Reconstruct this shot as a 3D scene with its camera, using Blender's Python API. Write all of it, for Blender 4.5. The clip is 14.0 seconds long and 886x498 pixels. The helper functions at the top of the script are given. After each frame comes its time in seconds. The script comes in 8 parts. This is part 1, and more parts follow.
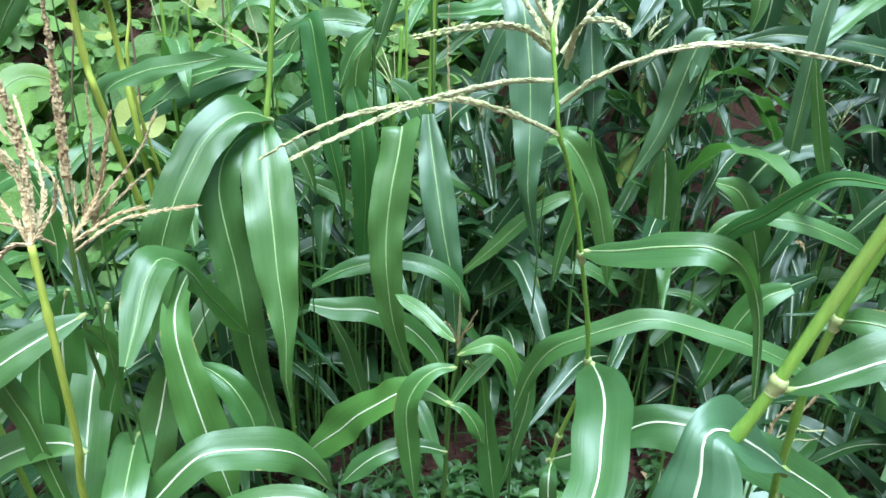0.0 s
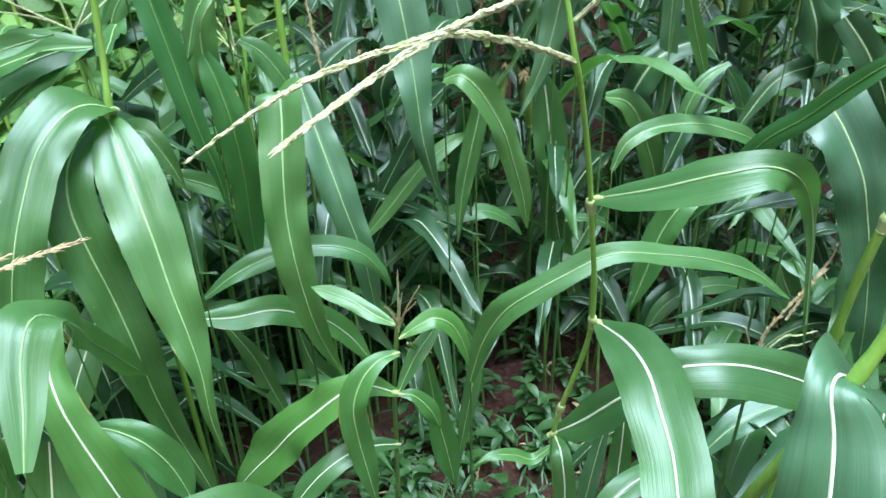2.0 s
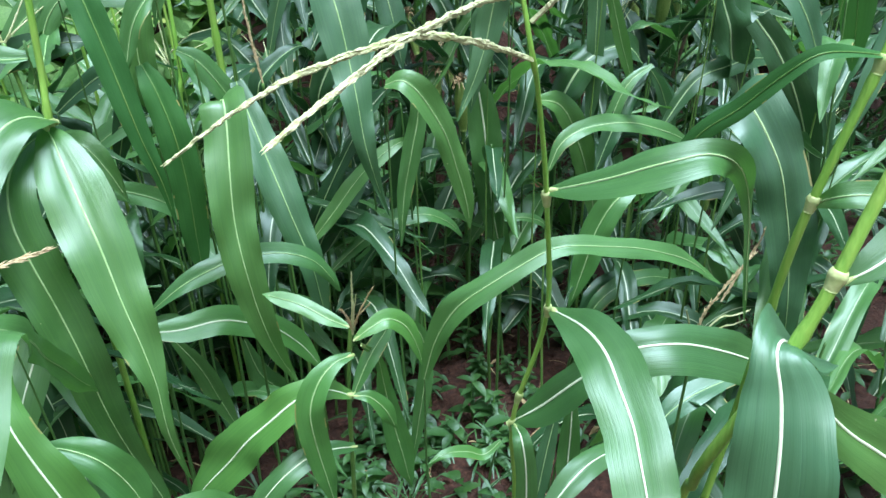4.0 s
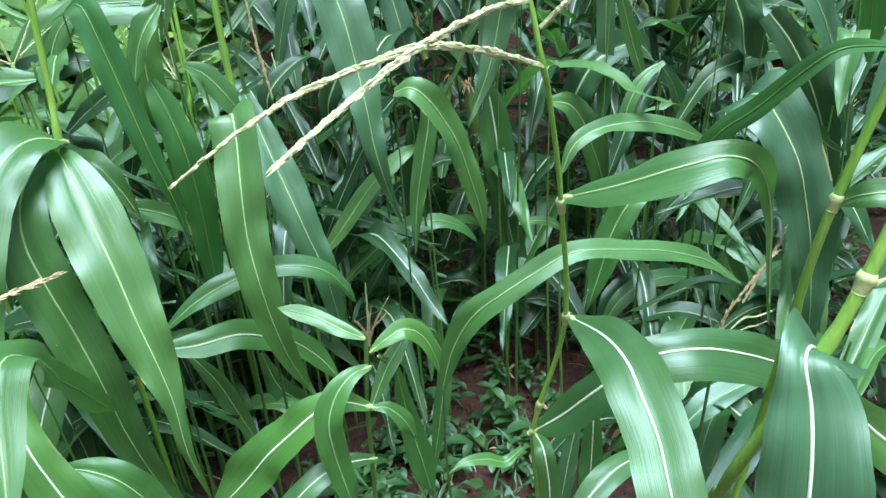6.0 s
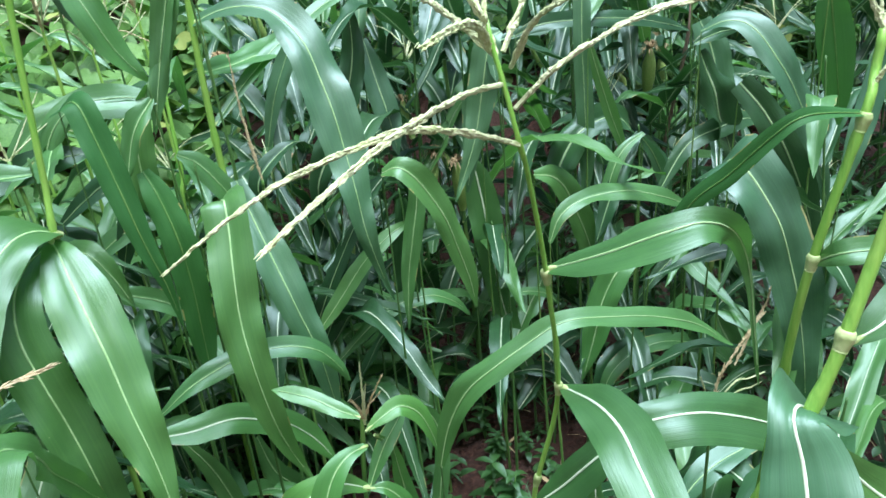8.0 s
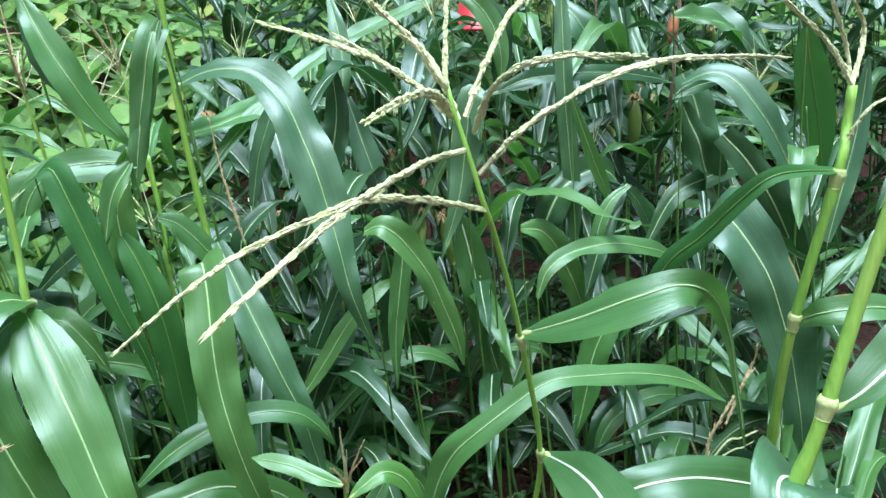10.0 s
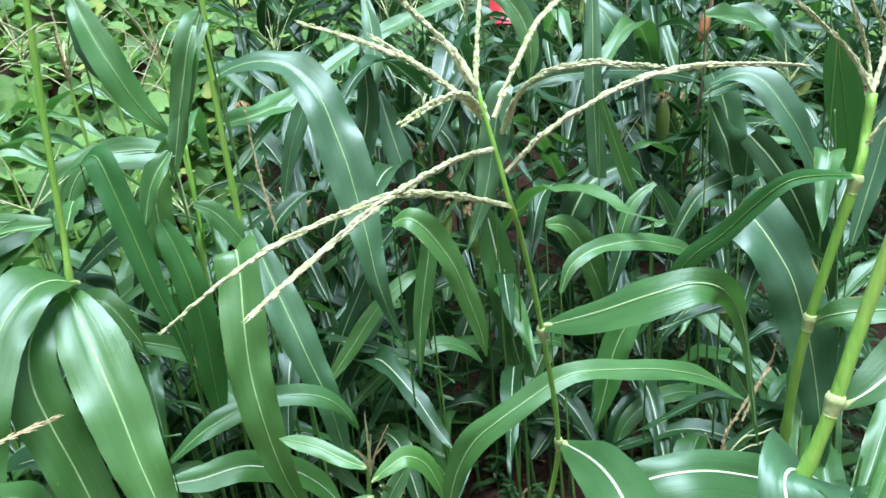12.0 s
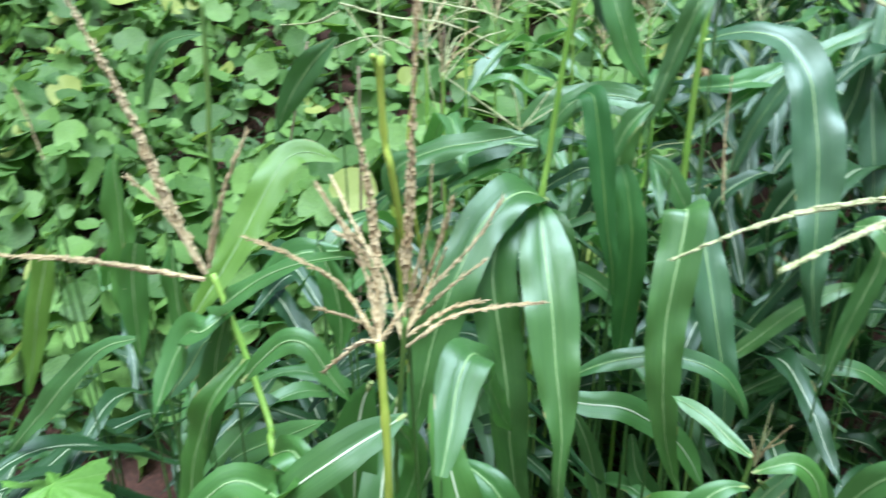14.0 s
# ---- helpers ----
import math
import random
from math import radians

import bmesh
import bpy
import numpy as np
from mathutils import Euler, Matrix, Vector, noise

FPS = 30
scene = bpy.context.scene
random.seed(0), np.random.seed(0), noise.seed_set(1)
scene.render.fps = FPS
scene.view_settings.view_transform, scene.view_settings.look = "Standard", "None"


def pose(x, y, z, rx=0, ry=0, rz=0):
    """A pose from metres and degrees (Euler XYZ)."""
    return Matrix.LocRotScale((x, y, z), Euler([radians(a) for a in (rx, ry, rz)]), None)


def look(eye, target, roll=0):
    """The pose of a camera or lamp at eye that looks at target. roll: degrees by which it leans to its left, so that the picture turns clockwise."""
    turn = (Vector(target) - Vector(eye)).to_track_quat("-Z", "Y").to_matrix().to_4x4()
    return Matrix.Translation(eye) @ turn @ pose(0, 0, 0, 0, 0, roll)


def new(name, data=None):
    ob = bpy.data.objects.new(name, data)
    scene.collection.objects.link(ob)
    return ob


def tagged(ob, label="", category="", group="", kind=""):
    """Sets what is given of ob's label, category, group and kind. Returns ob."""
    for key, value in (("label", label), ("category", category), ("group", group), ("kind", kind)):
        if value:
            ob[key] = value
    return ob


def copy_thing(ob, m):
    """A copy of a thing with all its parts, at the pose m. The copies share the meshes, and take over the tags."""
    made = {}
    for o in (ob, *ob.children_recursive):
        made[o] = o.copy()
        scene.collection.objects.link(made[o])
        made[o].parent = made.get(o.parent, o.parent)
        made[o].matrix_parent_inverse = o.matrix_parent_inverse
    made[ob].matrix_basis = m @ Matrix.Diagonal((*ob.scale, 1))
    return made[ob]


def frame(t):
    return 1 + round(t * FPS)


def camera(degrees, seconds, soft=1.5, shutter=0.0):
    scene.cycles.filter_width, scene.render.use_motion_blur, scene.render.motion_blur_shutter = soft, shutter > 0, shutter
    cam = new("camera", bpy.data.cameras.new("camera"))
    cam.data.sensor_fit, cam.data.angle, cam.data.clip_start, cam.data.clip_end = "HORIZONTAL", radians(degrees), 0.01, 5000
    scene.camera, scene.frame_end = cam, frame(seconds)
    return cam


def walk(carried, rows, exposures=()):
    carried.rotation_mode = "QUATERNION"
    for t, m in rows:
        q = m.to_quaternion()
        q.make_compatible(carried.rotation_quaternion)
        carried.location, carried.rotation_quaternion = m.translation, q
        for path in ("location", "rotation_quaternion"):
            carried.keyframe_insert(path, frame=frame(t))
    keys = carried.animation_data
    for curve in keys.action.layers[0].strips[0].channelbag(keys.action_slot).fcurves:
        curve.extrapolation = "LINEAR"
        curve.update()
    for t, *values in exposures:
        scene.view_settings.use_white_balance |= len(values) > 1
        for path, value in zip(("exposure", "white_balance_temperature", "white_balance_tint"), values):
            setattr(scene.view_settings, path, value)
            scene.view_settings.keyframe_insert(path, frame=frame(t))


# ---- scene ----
cam = camera(61.8, 14.0, shutter=0.25)
METRES, EYE, TILT, LEAN, TURN = 0.7, 1.6, -24.0, 0.0, 0.0
PATH = [
    (0, (0.021, 0.108, 1.612), (0.034, 1.926, 0.779), 1.8),
    (0.5, (-0.006, 0.159, 1.591), (-0.042, 1.97, 0.741), 1.2),
    (1, (-0.033, 0.237, 1.561), (-0.097, 2.017, 0.651), 2.5),
    (1.5, (-0.079, 0.288, 1.556), (0.117, 2.046, 0.623), -0.5),
    (2, (-0.137, 0.32, 1.561), (0.317, 2.016, 0.602), -3.5),
    (2.5, (-0.175, 0.31, 1.565), (0.387, 1.977, 0.613), -4.4),
    (4.8, (-0.187, 0.3, 1.562), (0.463, 1.933, 0.608), -2.6),
    (5, (-0.183, 0.305, 1.56), (0.45, 1.942, 0.599), -3.0),
    (5.5, (-0.178, 0.318, 1.561), (0.446, 1.957, 0.599), -3.8),
    (6, (-0.178, 0.317, 1.566), (0.427, 1.976, 0.627), -5.3),
    (6.5, (-0.178, 0.312, 1.571), (0.429, 2.001, 0.687), -5.9),
    (7, (-0.186, 0.307, 1.579), (0.433, 2.005, 0.724), -5.7),
    (7.5, (-0.192, 0.295, 1.575), (0.423, 2.011, 0.751), -5.9),
    (8, (-0.176, 0.3, 1.574), (0.492, 2.025, 0.813), -7.2),
    (8.2, (-0.167, 0.303, 1.574), (0.526, 2.027, 0.834), -7.5),
    (10.3, (-0.136, 0.31, 1.582), (0.566, 2.073, 0.947), -8.1),
    (10.5, (-0.139, 0.308, 1.584), (0.549, 2.076, 0.951), -7.8),
    (11, (-0.143, 0.3, 1.589), (0.543, 2.075, 0.972), -7.9),
    (11.5, (-0.132, 0.294, 1.587), (0.552, 2.067, 0.962), -7.9),
    (12, (-0.15, 0.279, 1.592), (0.487, 2.06, 0.944), -7.3),
    (12.5, (-0.177, 0.252, 1.592), (0.394, 2.06, 0.956), -7.5),
    (13, (-0.223, 0.234, 1.591), (0.187, 2.088, 0.962), -5.2),
    (13.5, (-0.26, 0.227, 1.594), (-0.158, 2.12, 0.956), -2.9),
    (13.7, (-0.261, 0.246, 1.586), (-0.322, 2.139, 0.942), -2.1),
    (14, (-0.282, 0.219, 1.597), (-0.624, 2.072, 0.926), -0.1),
]
EXPOSURE = ((0.0, 0.83), (1.5, 0.9), (2.5, 0.92), (5.0, 0.9), (6.5, 0.9), (7.0, 0.84), (7.5, 0.9), (8.0, 0.88), (11.0, 0.84), (13.0, 0.84), (13.5, 0.66), (14.0, 0.73))
walk(cam, [(t, look(eye, target, roll)) for t, eye, target, roll in PATH], EXPOSURE)

# ---- world and light ----
world = bpy.data.worlds.new("world")
scene.world = world
world.use_nodes = True
wn, wl = world.node_tree.nodes, world.node_tree.links
sky = wn.new("ShaderNodeTexSky")
sky.sky_type, sky.sun_disc = "NISHITA", False
sky.sun_elevation, sky.sun_rotation = radians(62), radians(195)
sky.air_density, sky.dust_density = 1.0, 3.0
wn["Background"].inputs["Strength"].default_value = 0.085
wl.new(sky.outputs[0], wn["Background"].inputs["Color"])
sun = new("sun", bpy.data.lights.new("sun", "SUN"))
sun.data.energy, sun.data.angle, sun.data.color = 6.2, radians(42), (0.74, 0.87, 1.0)
# the light falls from an overcast sky, most of it from high up
sun.matrix_world = look((0.45, -0.6, 4.4), (0, 0.3, 0))


# ---- materials ----
def material(name):
    m = bpy.data.materials.new(name)
    m.use_nodes = True
    return m, m.node_tree.nodes, m.node_tree.links, m.node_tree.nodes["Principled BSDF"]


def ramp(nodes, stops):
    r = nodes.new("ShaderNodeValToRGB")
    while len(r.color_ramp.elements) < len(stops):
        r.color_ramp.elements.new(0.5)
    for e, (p, c) in zip(r.color_ramp.elements, stops):
        e.position, e.color = p, (*c, 1) if len(c) == 3 else c
    return r


def math_node(nodes, links, op, a, b=None, clamp=False):
    n = nodes.new("ShaderNodeMath")
    n.operation, n.use_clamp = op, clamp
    for k, v in enumerate((a, b)):
        if v is None:
            continue
        if isinstance(v, (int, float)):
            n.inputs[k].default_value = v
        else:
            links.new(v, n.inputs[k])
    return n.outputs[0]


def mixed(nodes, links, fac, a, b, mode="MIX"):
    n = nodes.new("ShaderNodeMix")
    n.data_type, n.blend_type = "RGBA", mode
    for s, v in ((n.inputs[0], fac), (n.inputs[6], a), (n.inputs[7], b)):
        if isinstance(v, (int, float)):
            s.default_value = v
        elif isinstance(v, tuple):
            s.default_value = (*v, 1)
        else:
            links.new(v, s)
    return n.outputs[2]


def noise_tex(nodes, links, coord, scale, detail=3.0, stretch=None):
    if stretch:
        mp = nodes.new("ShaderNodeMapping")
        mp.inputs["Scale"].default_value = stretch
        links.new(coord, mp.inputs[0])
        coord = mp.outputs[0]
    n = nodes.new("ShaderNodeTexNoise")
    n.inputs["Scale"].default_value, n.inputs["Detail"].default_value = scale, detail
    links.new(coord, n.inputs["Vector"])
    return n.outputs["Fac"]


def blade_material(name, dark, light, through_colour, rib=(0.62, 0.72, 0.5), rough=0.4, thin=0.3, ribs=True, spots=True, gloss=0.85, rib_half=0.029):
    """A long leaf: pale rib down the middle of its map, fine lengthwise veins, blotches, specks."""
    m, n, l, bsdf = material(name)
    uv = n.new("ShaderNodeTexCoord")
    info = n.new("ShaderNodeObjectInfo")
    island = n.new("ShaderNodeNewGeometry")
    sep = n.new("ShaderNodeSeparateXYZ")
    l.new(uv.outputs["UV"], sep.inputs[0])
    across = math_node(n, l, "ABSOLUTE", math_node(n, l, "SUBTRACT", sep.outputs[0], 0.5))
    big = noise_tex(n, l, uv.outputs["Object"], 4.5, 4)
    veins = noise_tex(n, l, uv.outputs["UV"], 1.0, 3, (70, 0.7, 1))
    wide = noise_tex(n, l, uv.outputs["UV"], 1.0, 2, (11, 0.8, 1))
    rnd = math_node(n, l, "ADD", info.outputs["Random"], island.outputs["Random Per Island"])
    rnd = math_node(n, l, "FRACT", rnd)
    f = math_node(n, l, "ADD", math_node(n, l, "MULTIPLY", big, 0.75), math_node(n, l, "MULTIPLY", rnd, 0.45))
    f = math_node(n, l, "SUBTRACT", f, 0.1, True)
    # some leaves yellower than others
    warm = math_node(n, l, "MULTIPLY", math_node(n, l, "FRACT", math_node(n, l, "MULTIPLY", rnd, 7.3)), 0.9)
    light = mixed(n, l, warm, light, (light[0] * 1.22, light[1] * 1.05, light[2] * 0.82))
    col = mixed(n, l, f, dark, light)
    col = mixed(n, l, math_node(n, l, "MULTIPLY", math_node(n, l, "SUBTRACT", veins, 0.5, True), 2.2, True), col, light)
    col = mixed(n, l, math_node(n, l, "MULTIPLY", math_node(n, l, "SUBTRACT", 0.46, veins, True), 2.4, True), col, dark)
    mottle = noise_tex(n, l, uv.outputs["Object"], 38, 5)
    col = mixed(n, l, math_node(n, l, "MULTIPLY", math_node(n, l, "SUBTRACT", mottle, 0.52, True), 1.2, True), col, light)
    col = mixed(n, l, math_node(n, l, "MULTIPLY", math_node(n, l, "SUBTRACT", wide, 0.5, True), 0.8, True), col, dark)
    if spots:
        vo = n.new("ShaderNodeTexVoronoi")
        vo.inputs["Scale"].default_value = 26
        l.new(uv.outputs["Object"], vo.inputs["Vector"])
        sepc = n.new("ShaderNodeSeparateColor")
        l.new(vo.outputs["Color"], sepc.inputs[0])
        speck = math_node(n, l, "MULTIPLY", math_node(n, l, "LESS_THAN", vo.outputs["Distance"], 0.04), math_node(n, l, "GREATER_THAN", sepc.outputs[0], 0.72))
        col = mixed(n, l, math_node(n, l, "MULTIPLY", speck, 0.7), col, (0.55, 0.6, 0.35))
        # yellowed, dried edge here and there
        edge = math_node(n, l, "GREATER_THAN", across, 0.46)
        patch = math_node(n, l, "GREATER_THAN", noise_tex(n, l, uv.outputs["Object"], 9.0, 2), 0.66)
        col = mixed(n, l, math_node(n, l, "MULTIPLY", math_node(n, l, "MULTIPLY", edge, patch), 0.6), col, (0.42, 0.34, 0.12))
    if ribs:
        half = math_node(n, l, "MULTIPLY_ADD", sep.outputs[1], -0.024)
        half.node.inputs[2].default_value = rib_half
        soft = math_node(n, l, "DIVIDE", math_node(n, l, "SUBTRACT", half, across), 0.016, True)
        col = mixed(n, l, math_node(n, l, "MULTIPLY", soft, 0.75), col, rib)
    l.new(col, bsdf.inputs["Base Color"])
    rr = math_node(n, l, "MULTIPLY_ADD", big, 0.22)
    rr.node.inputs[2].default_value = rough - 0.1
    l.new(rr, bsdf.inputs["Roughness"])
    bsdf.inputs["IOR"].default_value = 1.5
    bsdf.inputs["Specular IOR Level"].default_value = gloss
    bsdf.inputs["Specular Tint"].default_value = (0.82, 0.97, 1.0, 1)
    bsdf.inputs["Coat Weight"].default_value, bsdf.inputs["Coat Roughness"].default_value = 0.12 * gloss, 0.5
    bump = n.new("ShaderNodeBump")
    bump.inputs["Strength"].default_value, bump.inputs["Distance"].default_value = 0.22, 0.003
    ripple = noise_tex(n, l, uv.outputs["Object"], 16, 2)
    hgt = math_node(n, l, "ADD", math_node(n, l, "MULTIPLY", veins, 0.6), math_node(n, l, "ADD", wide, math_node(n, l, "MULTIPLY", ripple, 1.6)))
    l.new(hgt, bump.inputs["Height"])
    l.new(bump.outputs[0], bsdf.inputs["Normal"])
    tr = n.new("ShaderNodeBsdfTranslucent")
    l.new(mixed(n, l, 0.5, col, through_colour), tr.inputs["Color"])
    mix = n.new("ShaderNodeMixShader")
    mix.inputs[0].default_value = thin
    l.new(bsdf.outputs[0], mix.inputs[1]), l.new(tr.outputs[0], mix.inputs[2])
    l.new(mix.outputs[0], n["Material Output"].inputs["Surface"])
    return m


def plain_material(name, a, b, rough=0.5, scale=30.0, bump=0.3, stretch=None, metal=0.0, third=None, spread=0.35):
    m, n, l, bsdf = material(name)
    tc = n.new("ShaderNodeTexCoord")
    info = n.new("ShaderNodeObjectInfo")
    f = noise_tex(n, l, tc.outputs["Object"], scale, 5, stretch)
    g = noise_tex(n, l, tc.outputs["Object"], scale / 7, 3)
    fac = math_node(n, l, "MULTIPLY_ADD", math_node(n, l, "SUBTRACT", f, 0.5), 1.8)
    fac.node.inputs[2].default_value = 0.5
    fac = math_node(n, l, "ADD", fac, math_node(n, l, "MULTIPLY", math_node(n, l, "SUBTRACT", info.outputs["Random"], 0.5), spread), True)
    col = mixed(n, l, fac, a, b)
    if third:
        col = mixed(n, l, math_node(n, l, "MULTIPLY", math_node(n, l, "SUBTRACT", g, 0.5, True), 3.0, True), col, third)
    l.new(col, bsdf.inputs["Base Color"])
    bsdf.inputs["Roughness"].default_value, bsdf.inputs["Metallic"].default_value = rough, metal
    b_ = n.new("ShaderNodeBump")
    b_.inputs["Strength"].default_value, b_.inputs["Distance"].default_value = bump, 0.006
    l.new(f, b_.inputs["Height"]), l.new(b_.outputs[0], bsdf.inputs["Normal"])
    return m


def broad_material(name, dark, light, veins, through_colour):
    """A broad leaf: seven pale veins spread from the stalk in the middle of its map, puckered between them."""
    m, n, l, bsdf = material(name)
    tc = n.new("ShaderNodeTexCoord")
    geo = n.new("ShaderNodeNewGeometry")
    info = n.new("ShaderNodeObjectInfo")
    sep = n.new("ShaderNodeSeparateXYZ")
    l.new(tc.outputs["UV"], sep.inputs[0])
    dx, dy = math_node(n, l, "SUBTRACT", sep.outputs[0], 0.5), math_node(n, l, "SUBTRACT", sep.outputs[1], 0.5)
    ang = math_node(n, l, "ARCTAN2", dy, dx)
    rad = math_node(n, l, "SQRT", math_node(n, l, "ADD", math_node(n, l, "MULTIPLY", dx, dx), math_node(n, l, "MULTIPLY", dy, dy)))
    wob = noise_tex(n, l, tc.outputs["UV"], 6.0, 2)
    wave = math_node(n, l, "ABSOLUTE", math_node(n, l, "SINE", math_node(n, l, "ADD", math_node(n, l, "MULTIPLY", ang, 3.5), math_node(n, l, "MULTIPLY", wob, 0.5))))
    width = math_node(n, l, "DIVIDE", 0.03, math_node(n, l, "ADD", rad, 0.04))
    line = math_node(n, l, "SUBTRACT", 1.0, math_node(n, l, "DIVIDE", wave, width), True)
    rnd = math_node(n, l, "FRACT", math_node(n, l, "ADD", info.outputs["Random"], geo.outputs["Random Per Island"]))
    fine = noise_tex(n, l, tc.outputs["UV"], 22.0, 4)
    f = math_node(n, l, "ADD", math_node(n, l, "MULTIPLY", rnd, 0.8), math_node(n, l, "MULTIPLY", math_node(n, l, "SUBTRACT", fine, 0.5), 0.9), True)
    col = mixed(n, l, f, dark, light)
    old = math_node(n, l, "GREATER_THAN", rnd, 0.965)
    col = mixed(n, l, math_node(n, l, "MULTIPLY", old, 0.6), col, (0.36, 0.36, 0.09))
    col = mixed(n, l, math_node(n, l, "MULTIPLY", line, 0.22), col, veins)
    l.new(col, bsdf.inputs["Base Color"])
    bsdf.inputs["Roughness"].default_value = 0.58
    bp = n.new("ShaderNodeBump")
    bp.inputs["Strength"].default_value, bp.inputs["Distance"].default_value = 0.35, 0.008
    l.new(math_node(n, l, "SUBTRACT", fine, line), bp.inputs["Height"]), l.new(bp.outputs[0], bsdf.inputs["Normal"])
    tr = n.new("ShaderNodeBsdfTranslucent")
    l.new(mixed(n, l, 0.5, col, through_colour), tr.inputs["Color"])
    mix = n.new("ShaderNodeMixShader")
    mix.inputs[0].default_value = 0.28
    l.new(bsdf.outputs[0], mix.inputs[1]), l.new(tr.outputs[0], mix.inputs[2])
    l.new(mix.outputs[0], n["Material Output"].inputs["Surface"])
    return m


LEAF = blade_material("maize_leaf", (0.029, 0.101, 0.024), (0.08, 0.224, 0.06), (0.15, 0.48, 0.06), rough=0.41, thin=0.25, gloss=0.9)
# glossier leaf copy; the sky's bluish sheen is mixed into its base colour
LEAF_SHEEN = blade_material("maize_leaf_sky_sheen", (0.025, 0.086, 0.036), (0.066, 0.185, 0.08), (0.1, 0.36, 0.07), rough=0.42, thin=0.22, gloss=1.0)
# matt underside; its base colour is also darkened, as turned from the light
LEAF_UNDER = blade_material("maize_leaf_shaded_underside", (0.018, 0.085, 0.02), (0.045, 0.165, 0.04), (0.15, 0.48, 0.075), rough=0.6, thin=0.25, gloss=0.3, ribs=False)
# darker copy of the leaf: shade inside the plot is put into its colour
LEAF_SHADE = blade_material("maize_leaf_shaded", (0.009, 0.036, 0.012), (0.028, 0.092, 0.031), (0.08, 0.3, 0.05), rough=0.38, thin=0.12, gloss=0.55, rib_half=0.042)
LEAF_YOUNG = blade_material("maize_leaf_young", (0.03, 0.125, 0.028), (0.09, 0.27, 0.062), (0.22, 0.52, 0.07), thin=0.32, gloss=0.95)
LEAF_PALE = blade_material("maize_leaf_pale", (0.1, 0.24, 0.035), (0.2, 0.4, 0.08), (0.35, 0.6, 0.1), thin=0.4, gloss=0.6)
RIB = plain_material("pale_rib", (0.5, 0.62, 0.4), (0.66, 0.74, 0.56), 0.4, 60, 0.1)
RIB_SOFT = plain_material("green_white_rib", (0.2, 0.38, 0.13), (0.38, 0.53, 0.27), 0.4, 60, 0.1)
COLLAR = plain_material("leaf_collar", (0.24, 0.36, 0.1), (0.46, 0.52, 0.24), 0.55, 90, 0.3)
STALK = plain_material("green_stalk", (0.06, 0.16, 0.035), (0.13, 0.27, 0.06), 0.42, 40, 0.25, (6, 6, 0.5), third=(0.22, 0.32, 0.08))
STALK_LIGHT = plain_material("bright_green_stalk", (0.15, 0.37, 0.05), (0.28, 0.5, 0.09), 0.38, 40, 0.3, (6, 6, 0.5), third=(0.27, 0.4, 0.09))
# the green stalk again, its colour darkened for the shade among the leaves
STALK_SHADE = plain_material("shaded_stalk", (0.035, 0.11, 0.025), (0.08, 0.18, 0.045), 0.45, 40, 0.25, (6, 6, 0.5))
STALK_YELLOW = plain_material("yellowing_stalk", (0.3, 0.45, 0.06), (0.5, 0.58, 0.12), 0.45, 40, 0.25, (6, 6, 0.5))
TASSEL_PALE = plain_material("pale_tassel", (0.4, 0.46, 0.2), (0.66, 0.68, 0.44), 0.6, 220, 0.6, third=(0.34, 0.42, 0.14))
TASSEL_DRY = plain_material("dry_tassel", (0.34, 0.25, 0.11), (0.66, 0.57, 0.36), 0.7, 200, 0.6, third=(0.46, 0.33, 0.17))
SILK = plain_material("dry_silk", (0.3, 0.18, 0.08), (0.55, 0.42, 0.24), 0.6, 150, 0.5)
HUSK = plain_material("ear_husk", (0.16, 0.3, 0.06), (0.34, 0.44, 0.13), 0.5, 60, 0.4, (8, 8, 0.6))
RUST = plain_material("rusty_dry_sheath", (0.36, 0.12, 0.05), (0.6, 0.24, 0.1), 0.7, 60, 0.5, (8, 8, 0.6))
POST = plain_material("weathered_wood", (0.16, 0.1, 0.07), (0.3, 0.22, 0.16), 0.8, 60, 0.6, (4, 4, 0.5))
DRY_LEAF = plain_material("dry_leaf", (0.3, 0.2, 0.1), (0.5, 0.38, 0.2), 0.7, 50, 0.5)


# ---- builders ----
def part(name, bm, mat, parent=None, label="", smooth=True):
    me = bpy.data.meshes.new(name)
    if smooth:
        for fc in bm.faces:
            fc.smooth = True
    bm.to_mesh(me)
    bm.free()
    me.materials.append(mat)
    ob = new(name, me)
    if parent:
        ob.parent = parent
        if parent.type == "EMPTY":
            ob.location = -parent.location
    if label:
        ob["label"] = label
    return ob


def empty(name, label, category, group="", at=(0, 0, 0)):
    ob = new(name)
    ob.location = at
    ob.empty_display_size = 0.05
    return tagged(ob, label, category, group)


def glide(points, n):
    """n places along a smooth curve through the points."""
    p = np.array(points, float)
    k = len(p)
    ext = np.vstack([2 * p[0] - p[1], p, 2 * p[-1] - p[-2]])
    u = np.linspace(0, k - 1, n)
    i = np.minimum(u.astype(int), k - 2)
    v = (u - i)[:, None]
    a, b, c, d = ext[i], ext[i + 1], ext[i + 2], ext[i + 3]
    q = 0.5 * (2 * b + (c - a) * v + (2 * a - 5 * b + 4 * c - d) * v ** 2 + (3 * b - a - 3 * c + d) * v ** 3)
    s = np.r_[0, np.cumsum(np.linalg.norm(np.diff(q[:, :3], axis=0), axis=1))]
    w = np.linspace(0, s[-1], n)
    return np.stack([np.interp(w, s, q[:, j]) for j in range(p.shape[1])], -1), s[-1]


def unit(v):
    return v / max(np.linalg.norm(v), 1e-9)


